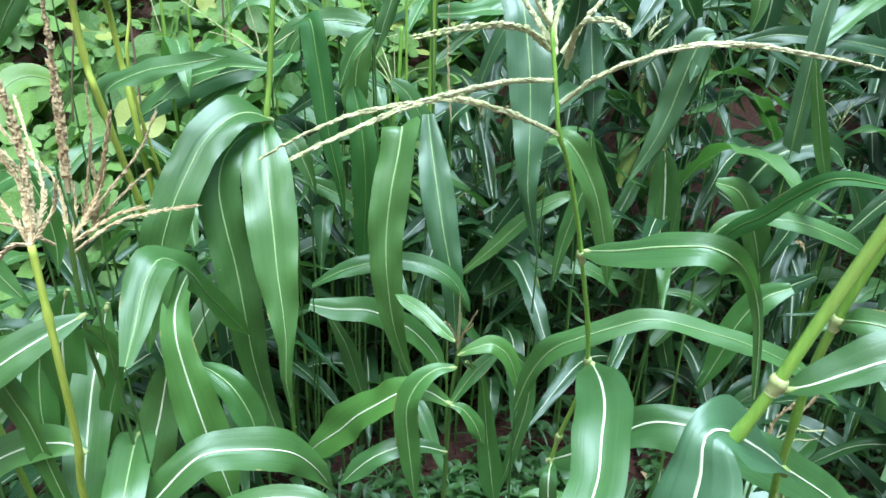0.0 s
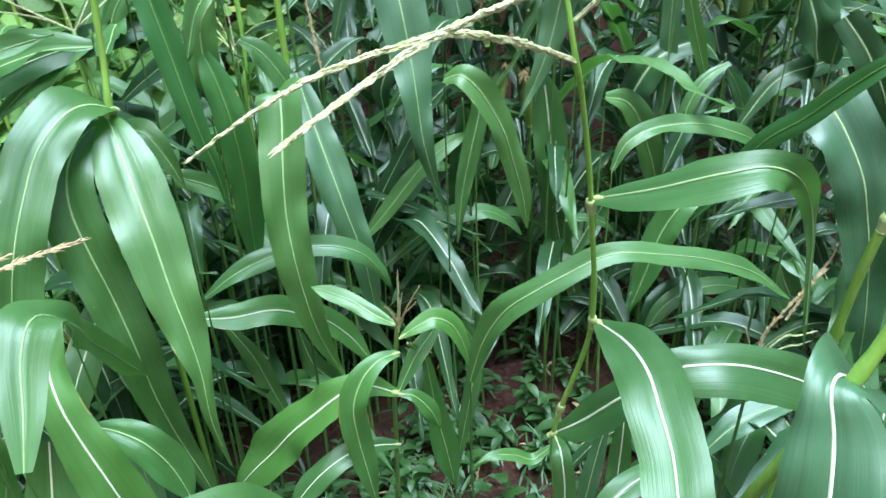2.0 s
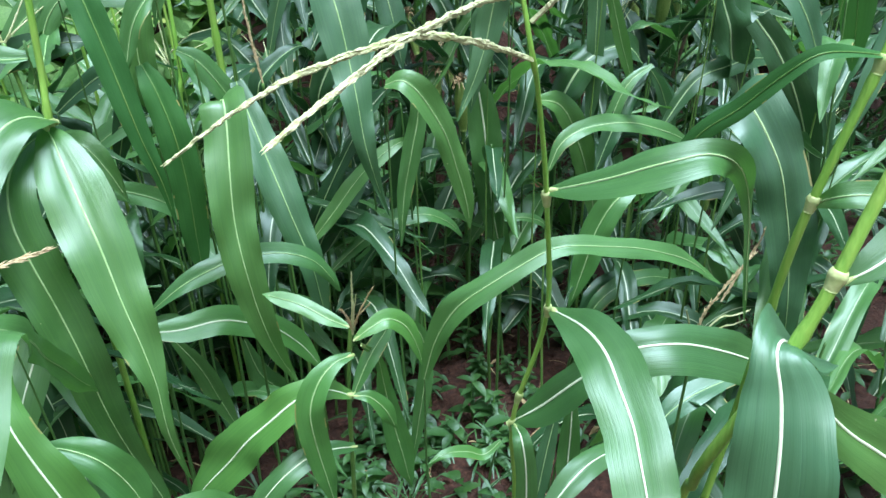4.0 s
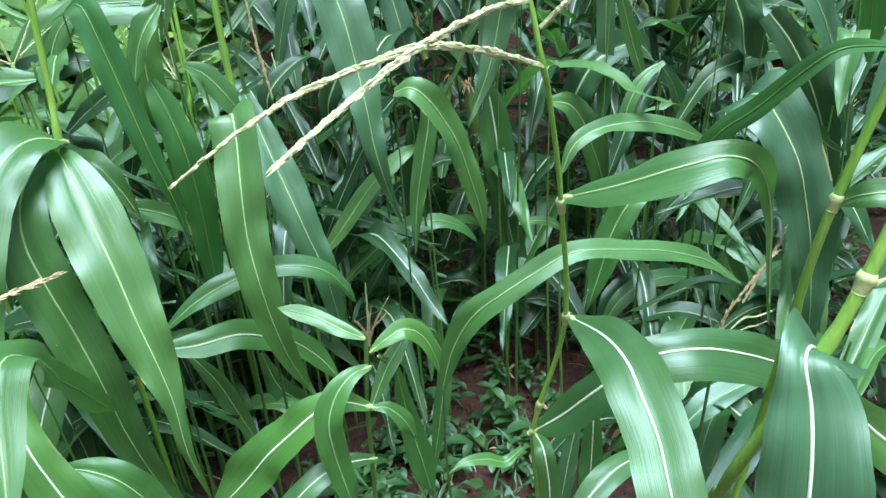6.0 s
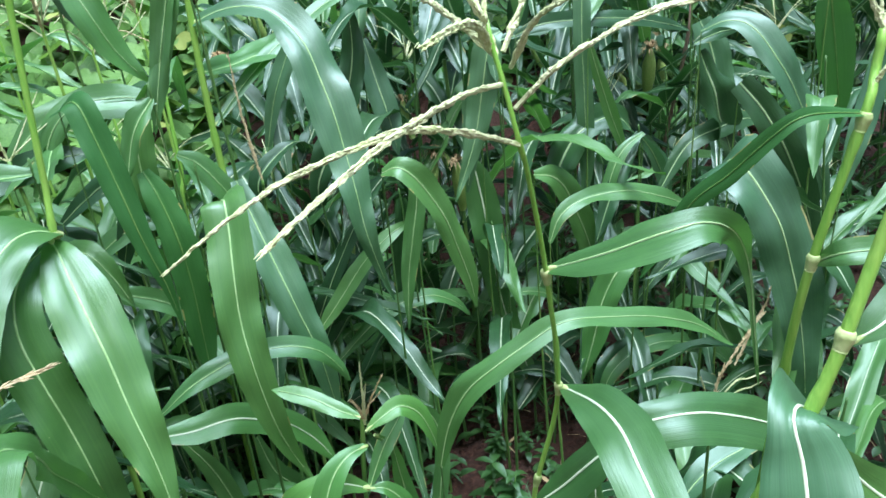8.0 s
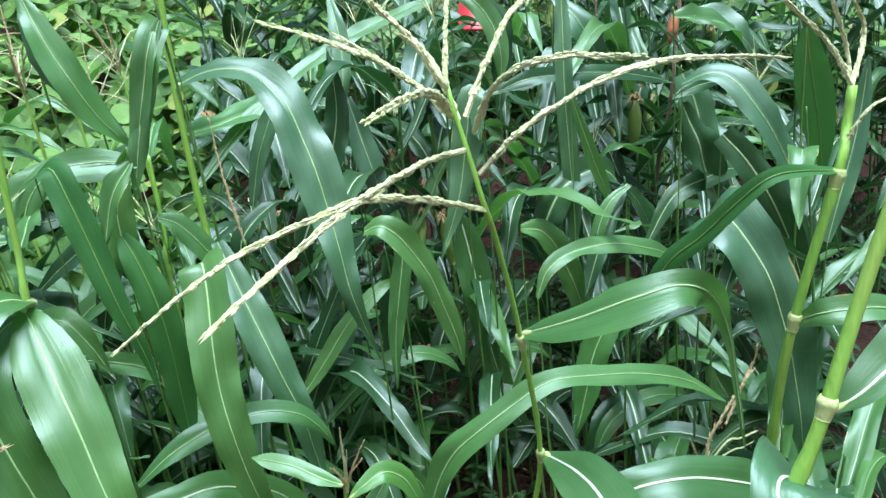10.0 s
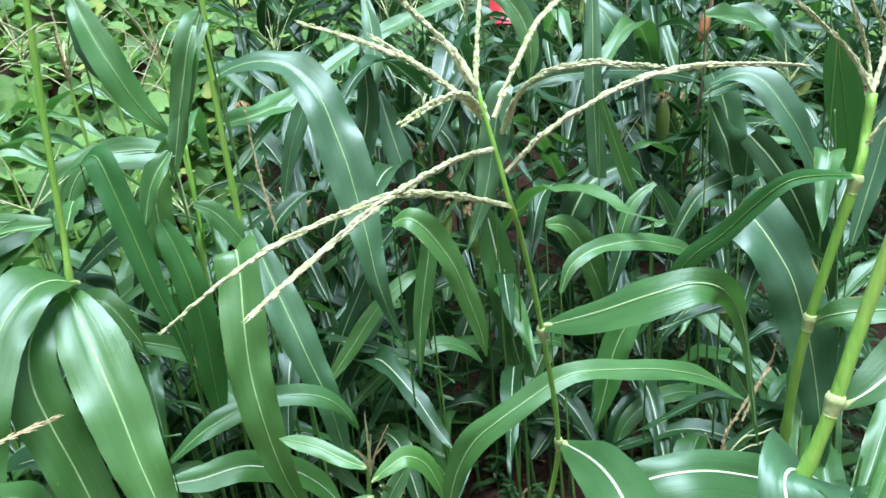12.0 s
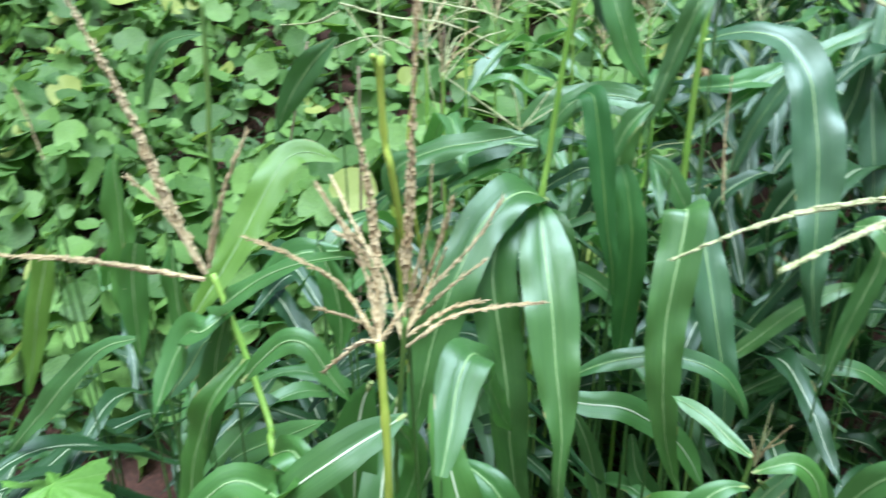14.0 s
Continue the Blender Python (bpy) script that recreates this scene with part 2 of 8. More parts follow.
def frames_along(q, face, twist, rng):
    """Tangents, sides and normals: face 0 turns the blade's back to the sky, 1 to the path that runs before the plot."""
    t = np.gradient(q, axis=0)
    t /= np.maximum(np.linalg.norm(t, axis=1), 1e-9)[:, None]
    want = unit((1 - face) * np.array((0, 0, 1.0)) + face * unit(np.array((-0.12, -0.86, 0.48))))
    up = np.array((0, 0, 1.0))
    normal = []
    last = None
    for tt in t:
        w, u = want - tt * (tt @ want), up - tt * (tt @ up)
        m = unit(w + u * max(0.0, 0.7 - np.linalg.norm(w)) * 2.0)
        if last is not None and m @ last < 0:
            m = unit(last - tt * (tt @ last))
        last = m
        normal.append(m)
    normal = np.array(normal)
    for _ in range(4):
        normal[1:-1] = 0.25 * normal[:-2] + 0.5 * normal[1:-1] + 0.25 * normal[2:]
    normal -= t * (normal * t).sum(1)[:, None]
    normal /= np.maximum(np.linalg.norm(normal, axis=1), 1e-9)[:, None]
    side = np.cross(t, normal)
    if twist:
        a = np.linspace(0, 1, len(q))[:, None] ** 1.5 * twist
        side, normal = side * np.cos(a) + normal * np.sin(a), normal * np.cos(a) - side * np.sin(a)
    return t, side, normal


def profile(s, base=0.5):
    """How wide a maize blade is at s of its length."""
    rise = base + (1 - base) * np.clip(s / (0.28 if base > 0.25 else 0.5), 0, 1) ** 0.8
    fall = np.where(s > 0.4, 1 - np.clip((s - 0.4) / 0.6, 0, 1) ** 2.1, 1.0)
    return np.maximum(rise * fall, 0.0)


def blade_mesh(points, width, face=0.0, twist=0.0, seed=0, n=30, across=8, wave=1.5, base=0.5, fold=0.26):
    rng = np.random.RandomState(seed)
    q, length = glide(points, n)
    t, side, normal = frames_along(q, face, twist, rng)
    s = np.linspace(0, 1, n)
    w = width * profile(s, base)
    return blade_grid(q, side, normal, w, s, length, width, rng, across, wave, fold)


def blade_grid(q, side, normal, w, s, length, width, rng, across, wave, fold, off=0.5, nick=1.0, pleat=0.0):
    """The blade's sheet about its spine: folded at the rib, waved and nicked towards its margins."""
    n = len(q)
    ph = rng.uniform(0, 6.28, 4)
    waves = max(2.0, length / 0.12)
    us = np.linspace(-1, 1, across + 1)
    bm = bmesh.new()
    uvl = bm.loops.layers.uv.new("UVMap")
    grid, spine = [], []
    for k in range(n):
        row = []
        for u in us:
            e = abs(u)
            amp = wave * width * 0.10 * e ** 2.2 * min(1, s[k] * 5) * (1 - 0.4 * s[k])
            lift = amp * (math.sin(ph[0 if u < 0 else 1] + waves * 3.0 * s[k]) + 0.5 * math.sin(ph[2 if u < 0 else 3] + waves * 7.3 * s[k]))
            lift += min(1, wave) * width * 0.05 * (math.sin(ph[2] + waves * 2.1 * s[k] + 1.2 * u) + 0.6 * math.sin(ph[0] + waves * 4.7 * s[k] - 1.9 * u)) * min(1, s[k] * 4)
            lift += fold * w[k] * (1.9 * e - 1.15 * e * e) * (1.2 - s[k])
            lift += pleat * width * (0.016 * math.sin(17 * u + 2.2 * math.sin(4 * s[k] + ph[0]) + ph[1]) + 0.009 * math.sin(31 * u - 3 * s[k])) * (0.4 + 0.6 * abs(math.sin(5 * s[k] + 2.5 * u)))
            # a nick in the margin here and there
            bite = 1 - nick * 0.06 * e ** 4 * abs(math.sin(9.1 * s[k] * waves + ph[1] + u)) - nick * 0.05 * e ** 3 * math.sin(2.7 * s[k] * waves + ph[3] * u)
            p = q[k] + side[k] * (u * (off if u > 0 else 1 - off) * w[k] * bite) + normal[k] * lift
            row.append(bm.verts.new(p))
            if u == 0:
                spine.append(p)
        grid.append(row)
    for k in range(n - 1):
        for j in range(across):
            f = bm.faces.new((grid[k][j], grid[k][j + 1], grid[k + 1][j + 1], grid[k + 1][j]))
            for lp, (a, b) in zip(f.loops, ((k, j), (k, j + 1), (k + 1, j + 1), (k + 1, j))):
                lp[uvl].uv = (b / across, s[a])
    return bm, np.array(spine), side, normal, w, s


def rib_mesh(q, side, normal, w, s, broad=False):
    """The raised midrib: a low ridge on the blade's face, thick at the collar and gone before the tip."""
    bm = bmesh.new()
    n = int(len(q) * 0.94)
    rows = []
    for k in range(n):
        h = w[k] * (0.02 if broad else 0.012) * (1.15 - s[k]) + 0.0005
        rows.append([bm.verts.new(q[k] + side[k] * a * h + normal[k] * b) for a, b in ((-1, 0.0008 + 0.45 * h), (-0.45, 0.0016 + 0.5 * h), (0.45, 0.0016 + 0.5 * h), (1, 0.0008 + 0.45 * h))])
    for k in range(n - 1):
        for j in range(3):
            bm.faces.new((rows[k][j], rows[k][j + 1], rows[k + 1][j + 1], rows[k + 1][j]))
    return bm


def tube(points, radii, n=24, sides=8, nodes=()):
    """A round stem; nodes are places from 0 to 1 where it swells to a ring."""
    q, length = glide(points, n)
    t = np.gradient(q, axis=0)
    bm = bmesh.new()
    rows = []
    ref = np.array((0.0, 1.0, 0.2))
    for k in range(n):
        tt = unit(t[k])
        a = unit(np.cross(tt, ref))
        b = np.cross(tt, a)
        s = k / (n - 1)
        r = np.interp(s, np.linspace(0, 1, len(radii)), radii)
        for c in nodes:
            r *= 1 + 0.28 * math.exp(-((s - c) * length / 0.008) ** 2)
        rows.append([bm.verts.new(q[k] + r * (math.cos(g) * a + math.sin(g) * b)) for g in np.linspace(0, 2 * math.pi, sides, endpoint=False)])
    for k in range(n - 1):
        for j in range(sides):
            bm.faces.new((rows[k][j], rows[k][(j + 1) % sides], rows[k + 1][(j + 1) % sides], rows[k + 1][j]))
    bm.faces.new(rows[0]), bm.faces.new(rows[-1])
    return bm


def leaf(plant, points, width, face=0.0, twist=0.0, mat=None, label="", ribbed=True, wave=1.7, base=0.5, broad=False):
    leaf.count += 1
    bm, q, side, normal, w, s = blade_mesh(points, width, face, twist, leaf.count, wave=wave, base=base)
    ob = part("leaf", bm, mat or LEAF, plant, label)
    if ribbed:
        part("midrib", rib_mesh(q, side, normal, w, s, broad), RIB if broad else RIB_SOFT, ob, "raised whitish midrib" if broad else "pale thin midrib")
        if 0.45 < base < 0.55:
            e = unit(q[2] - q[0])
            part("collar", tube([q[0] - 0.004 * e, q[0] + 0.004 * e, q[0] + 0.014 * e], (0.06 * width, 0.08 * width, 0.03 * width), 7, 8), COLLAR, ob, "pale leaf collar")
    return ob


leaf.count = 0


def blade(plant, stations, facing, mat=None, broad=False, off=0.5, collared=True, pleat=0.0):
    """A leaf of known run: places with the blade's width there, and the way its face looks from collar to tip."""
    leaf.count += 1
    rng = np.random.RandomState(leaf.count)
    n = 46
    q4, length = glide(stations, n)
    q, w = q4[:, :3], np.maximum(q4[:, 3], 0.0015)
    s = np.linspace(0, 1, n)
    t = np.gradient(q, axis=0)
    t /= np.maximum(np.linalg.norm(t, axis=1), 1e-9)[:, None]
    f = np.array(facing, float)
    k = np.linspace(0, 1, len(f))
    normal = np.stack([np.interp(s, k, f[:, j]) for j in range(3)], -1)
    for _ in range(3):
        normal[1:-1] = 0.25 * normal[:-2] + 0.5 * normal[1:-1] + 0.25 * normal[2:]
    normal -= t * (normal * t).sum(1)[:, None]
    for i in range(1, n):
        if np.linalg.norm(normal[i]) < 0.2:
            normal[i] = normal[i - 1] - t[i] * (t[i] @ normal[i - 1])
    normal /= np.maximum(np.linalg.norm(normal, axis=1), 1e-9)[:, None]
    side = np.cross(t, normal)
    bm, spine, side, normal, w, s = blade_grid(q, side, normal, w, s, length, w.max(), rng, 28 if pleat else 8, 0.85, 0.13, off, 0.4, pleat)
    ob = part("leaf", bm, mat or LEAF, plant)
    part("midrib", rib_mesh(spine, side, normal, w, s, broad), RIB if broad else STALK if mat is LEAF_UNDER else RIB_SOFT, ob, "raised whitish midrib" if broad else "raised green midrib" if mat is LEAF_UNDER else "pale thin midrib")
    if collared:
        e, r = unit(spine[2] - spine[0]), 0.07 * w.max()
        part("collar", tube([spine[0] - 0.004 * e, spine[0] + 0.004 * e, spine[0] + 0.014 * e], (0.8 * r, r, 0.4 * r), 7, 8), COLLAR, ob, "pale leaf collar")
    return ob


def collar(plant, at, axis, r):
    """The flared mouth of a leaf sheath round the stalk."""
    at, axis = np.array(at), unit(np.array(axis))
    if axis[2] < 0:
        axis = -axis
    bm = tube([at - axis * 0.016, at - axis * 0.01, at - axis * 0.003, at + axis * 0.005], (r * 1.0, r * 1.1, r * 1.25, r * 1.4, r * 1.1), 12, 10)
    return part("sheath_collar", bm, COLLAR, plant, "pale swollen sheath collar")



def stalk(plant, points, r0, r1, mat=None, nodes=5, sides=9):
    return part("stalk", tube(points, (r0, r1), 90, sides, [(k + 0.6) / nodes for k in range(nodes)]), mat or STALK, plant)


def spike_mesh(points, thick, seed, gap=0.004, grain=0.0155, loose=0.07):
    """A tassel branch: a thin stem set on both sides with overlapping spikelets."""
    rng = np.random.RandomState(seed)
    q, length = glide(points, 40)
    n = max(6, int(length / gap))
    bm = tube(points, (0.16 * thick + 0.0008, 0.0008), 20, 5)
    t = np.gradient(q, axis=0)
    ring = np.linspace(0, 2 * math.pi, 5, endpoint=False)
    for k in range(n):
        s = (k + 0.5) / n
        if s < 0.06:
            continue
        x = s * 39
        i = min(int(x), 38)
        c = q[i] + (q[i + 1] - q[i]) * (x - i)
        tt = unit(t[i])
        a = unit(np.cross(tt, (0.1, 0.3, 1)))
        b = np.cross(tt, a)
        for side in (0, 1):
            if rng.rand() < 0.1:
                continue
            g = 0.04 * k + side * math.pi + rng.uniform(-0.9, 0.9)
            out = math.cos(g) * a + math.sin(g) * b
            ax = unit(tt + out * rng.uniform(0.0, loose) + a * rng.uniform(-0.04, 0.04))
            L = grain * rng.uniform(0.8, 1.25) * (1 - 0.3 * s)
            r = thick * 0.21 * rng.uniform(0.75, 1.2) * (1 - 0.5 * s)
            o = c + out * thick * rng.uniform(0.1, 0.24) * (1 - 0.45 * s)
            u = unit(np.cross(ax, out + 0.01))
            v = np.cross(ax, u)
            tips = [bm.verts.new(o - ax * L * 0.35), bm.verts.new(o + ax * L * 0.75)]
            mid = [bm.verts.new(o + ax * L * 0.1 + r * (math.cos(h) * u + math.sin(h) * v)) for h in ring]
            for j in range(5):
                bm.faces.new((tips[0], mid[(j + 1) % 5], mid[j]))
                bm.faces.new((tips[1], mid[j], mid[(j + 1) % 5]))
    return bm


def spike(plant, points, thick, mat=None, label="", gap=0.0045):
    spike.count += 1
    return part("tassel_branch", spike_mesh(points, thick, spike.count, gap, loose=0.5 if mat is TASSEL_DRY else 0.07), mat or TASSEL_PALE, plant, label, smooth=False)


spike.count = 0


# ---- the maize plants nearest the path ----
MAIZE = "maize plants of the plot"

plant = empty("maize_plant", "slender maize plant with a spreading pale tassel", "maize", MAIZE, (0.270, 1.250, 0))
stalk(plant, [(0.270, 1.250, -0.030), (0.259, 1.194, 0.262), (0.245, 1.125, 0.582), (0.220, 1.083, 0.789), (0.246, 1.035, 0.996), (0.206, 0.973, 1.211), (0.169, 0.930, 1.347), (0.152, 0.911, 1.388), (0.144, 0.917, 1.444), (0.138, 0.923, 1.482), (0.136, 0.926, 1.505)], 0.0055, 0.0024, STALK_LIGHT)
collar(plant, (0.205, 0.972, 1.214), (-0.213, -0.245, 0.946), 0.0046)
collar(plant, (0.245, 1.029, 1.017), (-0.081, -0.265, 0.961), 0.0046)
collar(plant, (0.220, 1.085, 0.781), (-0.016, -0.210, 0.978), 0.0046)
collar(plant, (0.225, 1.071, 0.844), (0.152, -0.213, 0.965), 0.0046)
spike(plant, [(0.152, 0.911, 1.388), (0.105, 0.908, 1.408), (0.046, 0.905, 1.425), (-0.001, 0.905, 1.422), (-0.078, 0.905, 1.405), (-0.139, 0.911, 1.376), (-0.185, 0.918, 1.348)], 0.0128)
spike(plant, [(0.144, 0.919, 1.446), (0.092, 0.890, 1.450), (0.028, 0.860, 1.441), (-0.021, 0.830, 1.431), (-0.073, 0.807, 1.412), (-0.120, 0.787, 1.392)], 0.0128)
spike(plant, [(0.152, 0.915, 1.422), (0.179, 0.892, 1.454), (0.222, 0.870, 1.481), (0.263, 0.850, 1.498), (0.311, 0.840, 1.502), (0.378, 0.834, 1.495), (0.445, 0.833, 1.484)], 0.0120)
spike(plant, [(0.141, 0.922, 1.471), (0.125, 0.961, 1.502), (0.103, 1.000, 1.529), (0.064, 1.048, 1.556), (0.012, 1.096, 1.582)], 0.0130)
spike(plant, [(0.138, 0.924, 1.483), (0.128, 0.957, 1.499), (0.110, 0.990, 1.522), (0.094, 1.020, 1.541), (0.077, 1.050, 1.559)], 0.0125)
spike(plant, [(0.135, 0.924, 1.478), (0.105, 0.877, 1.504), (0.071, 0.830, 1.515), (0.035, 0.785, 1.517), (-0.003, 0.740, 1.515)], 0.0140)
spike(plant, [(0.135, 0.926, 1.498), (0.132, 0.944, 1.526), (0.120, 0.961, 1.550), (0.102, 0.976, 1.576), (0.078, 0.988, 1.610), (0.065, 1.000, 1.637)], 0.0130)
spike(plant, [(0.137, 0.926, 1.500), (0.124, 0.922, 1.518), (0.110, 0.920, 1.542), (0.096, 0.920, 1.556)], 0.0110)
spike(plant, [(0.148, 0.922, 1.475), (0.169, 0.926, 1.507), (0.191, 0.930, 1.535), (0.215, 0.935, 1.560), (0.255, 0.940, 1.584)], 0.0130)
spike(plant, [(0.154, 0.920, 1.460), (0.151, 0.872, 1.501), (0.153, 0.824, 1.521), (0.164, 0.776, 1.529), (0.169, 0.728, 1.528), (0.159, 0.680, 1.530)], 0.0120)
spike(plant, [(0.143, 0.925, 1.473), (0.141, 0.938, 1.504), (0.150, 0.950, 1.538), (0.161, 0.960, 1.573), (0.174, 0.970, 1.608)], 0.0100)
blade(plant, [(0.209, 0.972, 1.218, 0.012), (0.230, 0.930, 1.238, 0.039), (0.257, 0.890, 1.258, 0.057), (0.287, 0.860, 1.276, 0.054), (0.317, 0.845, 1.285, 0.042), (0.346, 0.840, 1.274, 0.037), (0.372, 0.845, 1.244, 0.020), (0.395, 0.855, 1.190, 0.013), (0.409, 0.860, 1.120, 0.008), (0.419, 0.860, 1.048, 0.002)], [(-0.66, 0.03, 0.75), (-0.52, -0.19, 0.83), (-0.21, -0.93, -0.29), (-0.69, -0.72, -0.09)], off=0.62)
blade(plant, [(0.252, 1.029, 1.011, 0.014), (0.246, 0.950, 1.038, 0.061), (0.241, 0.890, 1.037, 0.075), (0.229, 0.840, 1.022, 0.075), (0.221, 0.800, 1.000, 0.072), (0.207, 0.765, 0.982, 0.071), (0.196, 0.735, 0.960, 0.067), (0.176, 0.700, 0.942, 0.050), (0.167, 0.680, 0.887, 0.004)], [(-0.19, 0.34, 0.92), (-0.29, -0.24, 0.93), (-0.36, -0.37, 0.86), (-0.57, -0.74, 0.35)], broad=True)
blade(plant, [(0.216, 1.085, 0.782, 0.011), (0.254, 1.050, 0.830, 0.055), (0.297, 1.010, 0.899, 0.059), (0.337, 0.990, 0.938, 0.065), (0.385, 0.970, 0.948, 0.073), (0.445, 0.960, 0.935, 0.076), (0.527, 0.955, 0.892, 0.076), (0.619, 0.950, 0.834, 0.066), (0.726, 0.950, 0.726, 0.008)], [(-0.82, -0.12, 0.56), (-0.67, -0.38, 0.63), (0.24, -0.70, 0.67), (0.21, -0.96, 0.21)], broad=True, off=0.60)
blade(plant, [(0.217, 1.070, 0.789, 0.010), (0.208, 1.030, 0.795, 0.028), (0.210, 1.020, 0.736, 0.032), (0.209, 1.020, 0.654, 0.031), (0.200, 1.020, 0.543, 0.005)], [(-0.23, 0.20, 0.95), (-0.39, -0.78, 0.49), (-0.50, -0.86, 0.04), (-0.56, -0.83, 0.05)], broad=True)

plant = empty("maize_plant", "stout maize plant with very broad hanging leaves", "maize", MAIZE, (0.100, 0.850, 0))
stalk(plant, [(0.100, 0.850, -0.030), (0.239, 0.879, 0.305), (0.409, 0.915, 0.677), (0.348, 0.831, 0.831), (0.276, 0.745, 0.980), (0.331, 0.706, 1.153), (0.383, 0.695, 1.317), (0.487, 0.673, 1.645)], 0.0079, 0.0058, STALK_LIGHT)
collar(plant, (0.350, 0.700, 1.212), (0.302, -0.052, 0.952), 0.0068)
blade(plant, [(0.357, 0.700, 1.201, 0.009), (0.378, 0.690, 1.215, 0.030), (0.403, 0.685, 1.232, 0.040), (0.431, 0.680, 1.250, 0.046), (0.475, 0.680, 1.262, 0.046), (0.539, 0.680, 1.241, 0.006)], [(-0.63, -0.40, 0.67), (-0.56, -0.47, 0.68), (-0.23, -0.56, 0.79), (0.21, -0.73, 0.65)], broad=True, off=0.40)
blade(plant, [(0.404, 0.735, 1.035, 0.018), (0.434, 0.730, 0.992, 0.045), (0.460, 0.720, 0.963, 0.065), (0.502, 0.710, 0.927, 0.077), (0.572, 0.700, 0.861, 0.069), (0.687, 0.690, 0.736, 0.006)], [(0.01, -0.99, 0.12), (0.07, -0.94, 0.33), (0.19, -0.92, 0.35), (0.17, -0.96, 0.24)], broad=True)

plant = empty("maize_plant", "maize plant with a bent-over top leaf", "maize", MAIZE, (0.470, 1.020, 0))
stalk(plant, [(0.470, 1.020, -0.030), (0.491, 0.986, 0.340), (0.517, 0.944, 0.755), (0.491, 0.897, 0.953), (0.480, 0.858, 1.161), (0.517, 0.831, 1.361), (0.536, 0.840, 1.398), (0.543, 0.840, 1.441)], 0.0070, 0.0051, STALK_LIGHT)
collar(plant, (0.516, 0.831, 1.356), (0.234, -0.082, 0.969), 0.0061)
collar(plant, (0.484, 0.852, 1.196), (0.128, -0.150, 0.980), 0.0061)
spike(plant, [(0.543, 0.840, 1.441), (0.517, 0.849, 1.487), (0.473, 0.849, 1.523), (0.428, 0.850, 1.558)], 0.0095)
spike(plant, [(0.542, 0.840, 1.433), (0.549, 0.852, 1.474), (0.530, 0.850, 1.512), (0.508, 0.847, 1.548)], 0.0095)
spike(plant, [(0.543, 0.840, 1.441), (0.581, 0.859, 1.489), (0.545, 0.843, 1.522), (0.508, 0.828, 1.555)], 0.0095)
spike(plant, [(0.527, 0.833, 1.387), (0.544, 0.823, 1.417), (0.573, 0.820, 1.426)], 0.0095)
blade(plant, [(0.419, 0.765, 1.046, 0.050), (0.337, 0.725, 1.130, 0.083), (0.293, 0.700, 1.146, 0.047), (0.288, 0.682, 1.111, 0.076), (0.279, 0.666, 1.082, 0.086), (0.272, 0.654, 1.041, 0.096), (0.267, 0.645, 0.979, 0.093), (0.258, 0.635, 0.891, 0.063), (0.261, 0.630, 0.796, 0.004)], [(0.44, -0.06, 0.89), (-0.56, -0.48, 0.67), (-0.77, -0.61, 0.19), (-0.78, -0.63, 0.01)], mat=LEAF_SHEEN, broad=True, pleat=0.22, off=0.46)
blade(plant, [(0.516, 0.831, 1.359, 0.010), (0.467, 0.835, 1.368, 0.015), (0.430, 0.840, 1.368, 0.016), (0.409, 0.860, 1.344, 0.021), (0.391, 0.890, 1.307, 0.023), (0.370, 0.920, 1.274, 0.023), (0.354, 0.950, 1.218, 0.018), (0.334, 0.970, 1.171, 0.002)], [(0.11, -0.52, 0.85), (-0.66, -0.58, 0.48), (-0.88, -0.47, 0.07), (-0.81, -0.58, 0.09)], mat=LEAF_UNDER)
blade(plant, [(0.489, 0.852, 1.190, 0.013), (0.482, 0.820, 1.212, 0.028), (0.504, 0.800, 1.218, 0.032), (0.546, 0.785, 1.211, 0.028), (0.621, 0.770, 1.165, 0.004)], [(-0.82, 0.43, 0.38), (-0.76, -0.21, 0.61), (-0.10, -0.79, 0.60), (0.08, -0.90, 0.43)])

plant = empty("maize_plant", "maize plant with long broad drooping leaves", "maize", MAIZE, (-0.380, 1.850, 0))
stalk(plant, [(-0.380, 1.850, -0.030), (-0.367, 1.756, 0.506), (-0.350, 1.640, 1.124), (-0.336, 1.640, 1.288), (-0.318, 1.640, 1.451), (-0.297, 1.640, 1.614), (-0.284, 1.640, 1.712)], 0.0073, 0.0053, STALK_LIGHT)
collar(plant, (-0.346, 1.632, 1.203), (0.070, -0.037, 0.997), 0.0063)
collar(plant, (-0.347, 1.633, 1.186), (0.058, -0.077, 0.995), 0.0063)
collar(plant, (-0.349, 1.637, 1.143), (0.042, -0.133, 0.990), 0.0063)
leaf(plant, [(-0.335, 1.640, 1.284), (-0.336, 1.893, 1.287), (-0.282, 1.901, 1.351), (-0.207, 1.902, 1.369), (-0.129, 1.903, 1.346)], 0.048, 0.45)
leaf(plant, [(-0.352, 1.647, 1.070), (-0.373, 1.789, 1.099), (-0.322, 1.753, 1.118), (-0.287, 1.734, 1.062), (-0.265, 1.720, 1.000)], 0.065, 0.60)
spike(plant, [(-0.354, 1.600, 1.600), (-0.333, 1.600, 1.635), (-0.316, 1.600, 1.672)], 0.0075)
spike(plant, [(-0.351, 1.579, 1.609), (-0.359, 1.587, 1.649), (-0.394, 1.607, 1.644), (-0.424, 1.624, 1.622)], 0.0075)
spike(plant, [(-0.298, 1.640, 1.605), (-0.360, 1.620, 1.657), (-0.367, 1.620, 1.696)], 0.0075)
spike(plant, [(-0.363, 1.620, 1.575), (-0.324, 1.620, 1.600), (-0.284, 1.620, 1.622)], 0.0075)
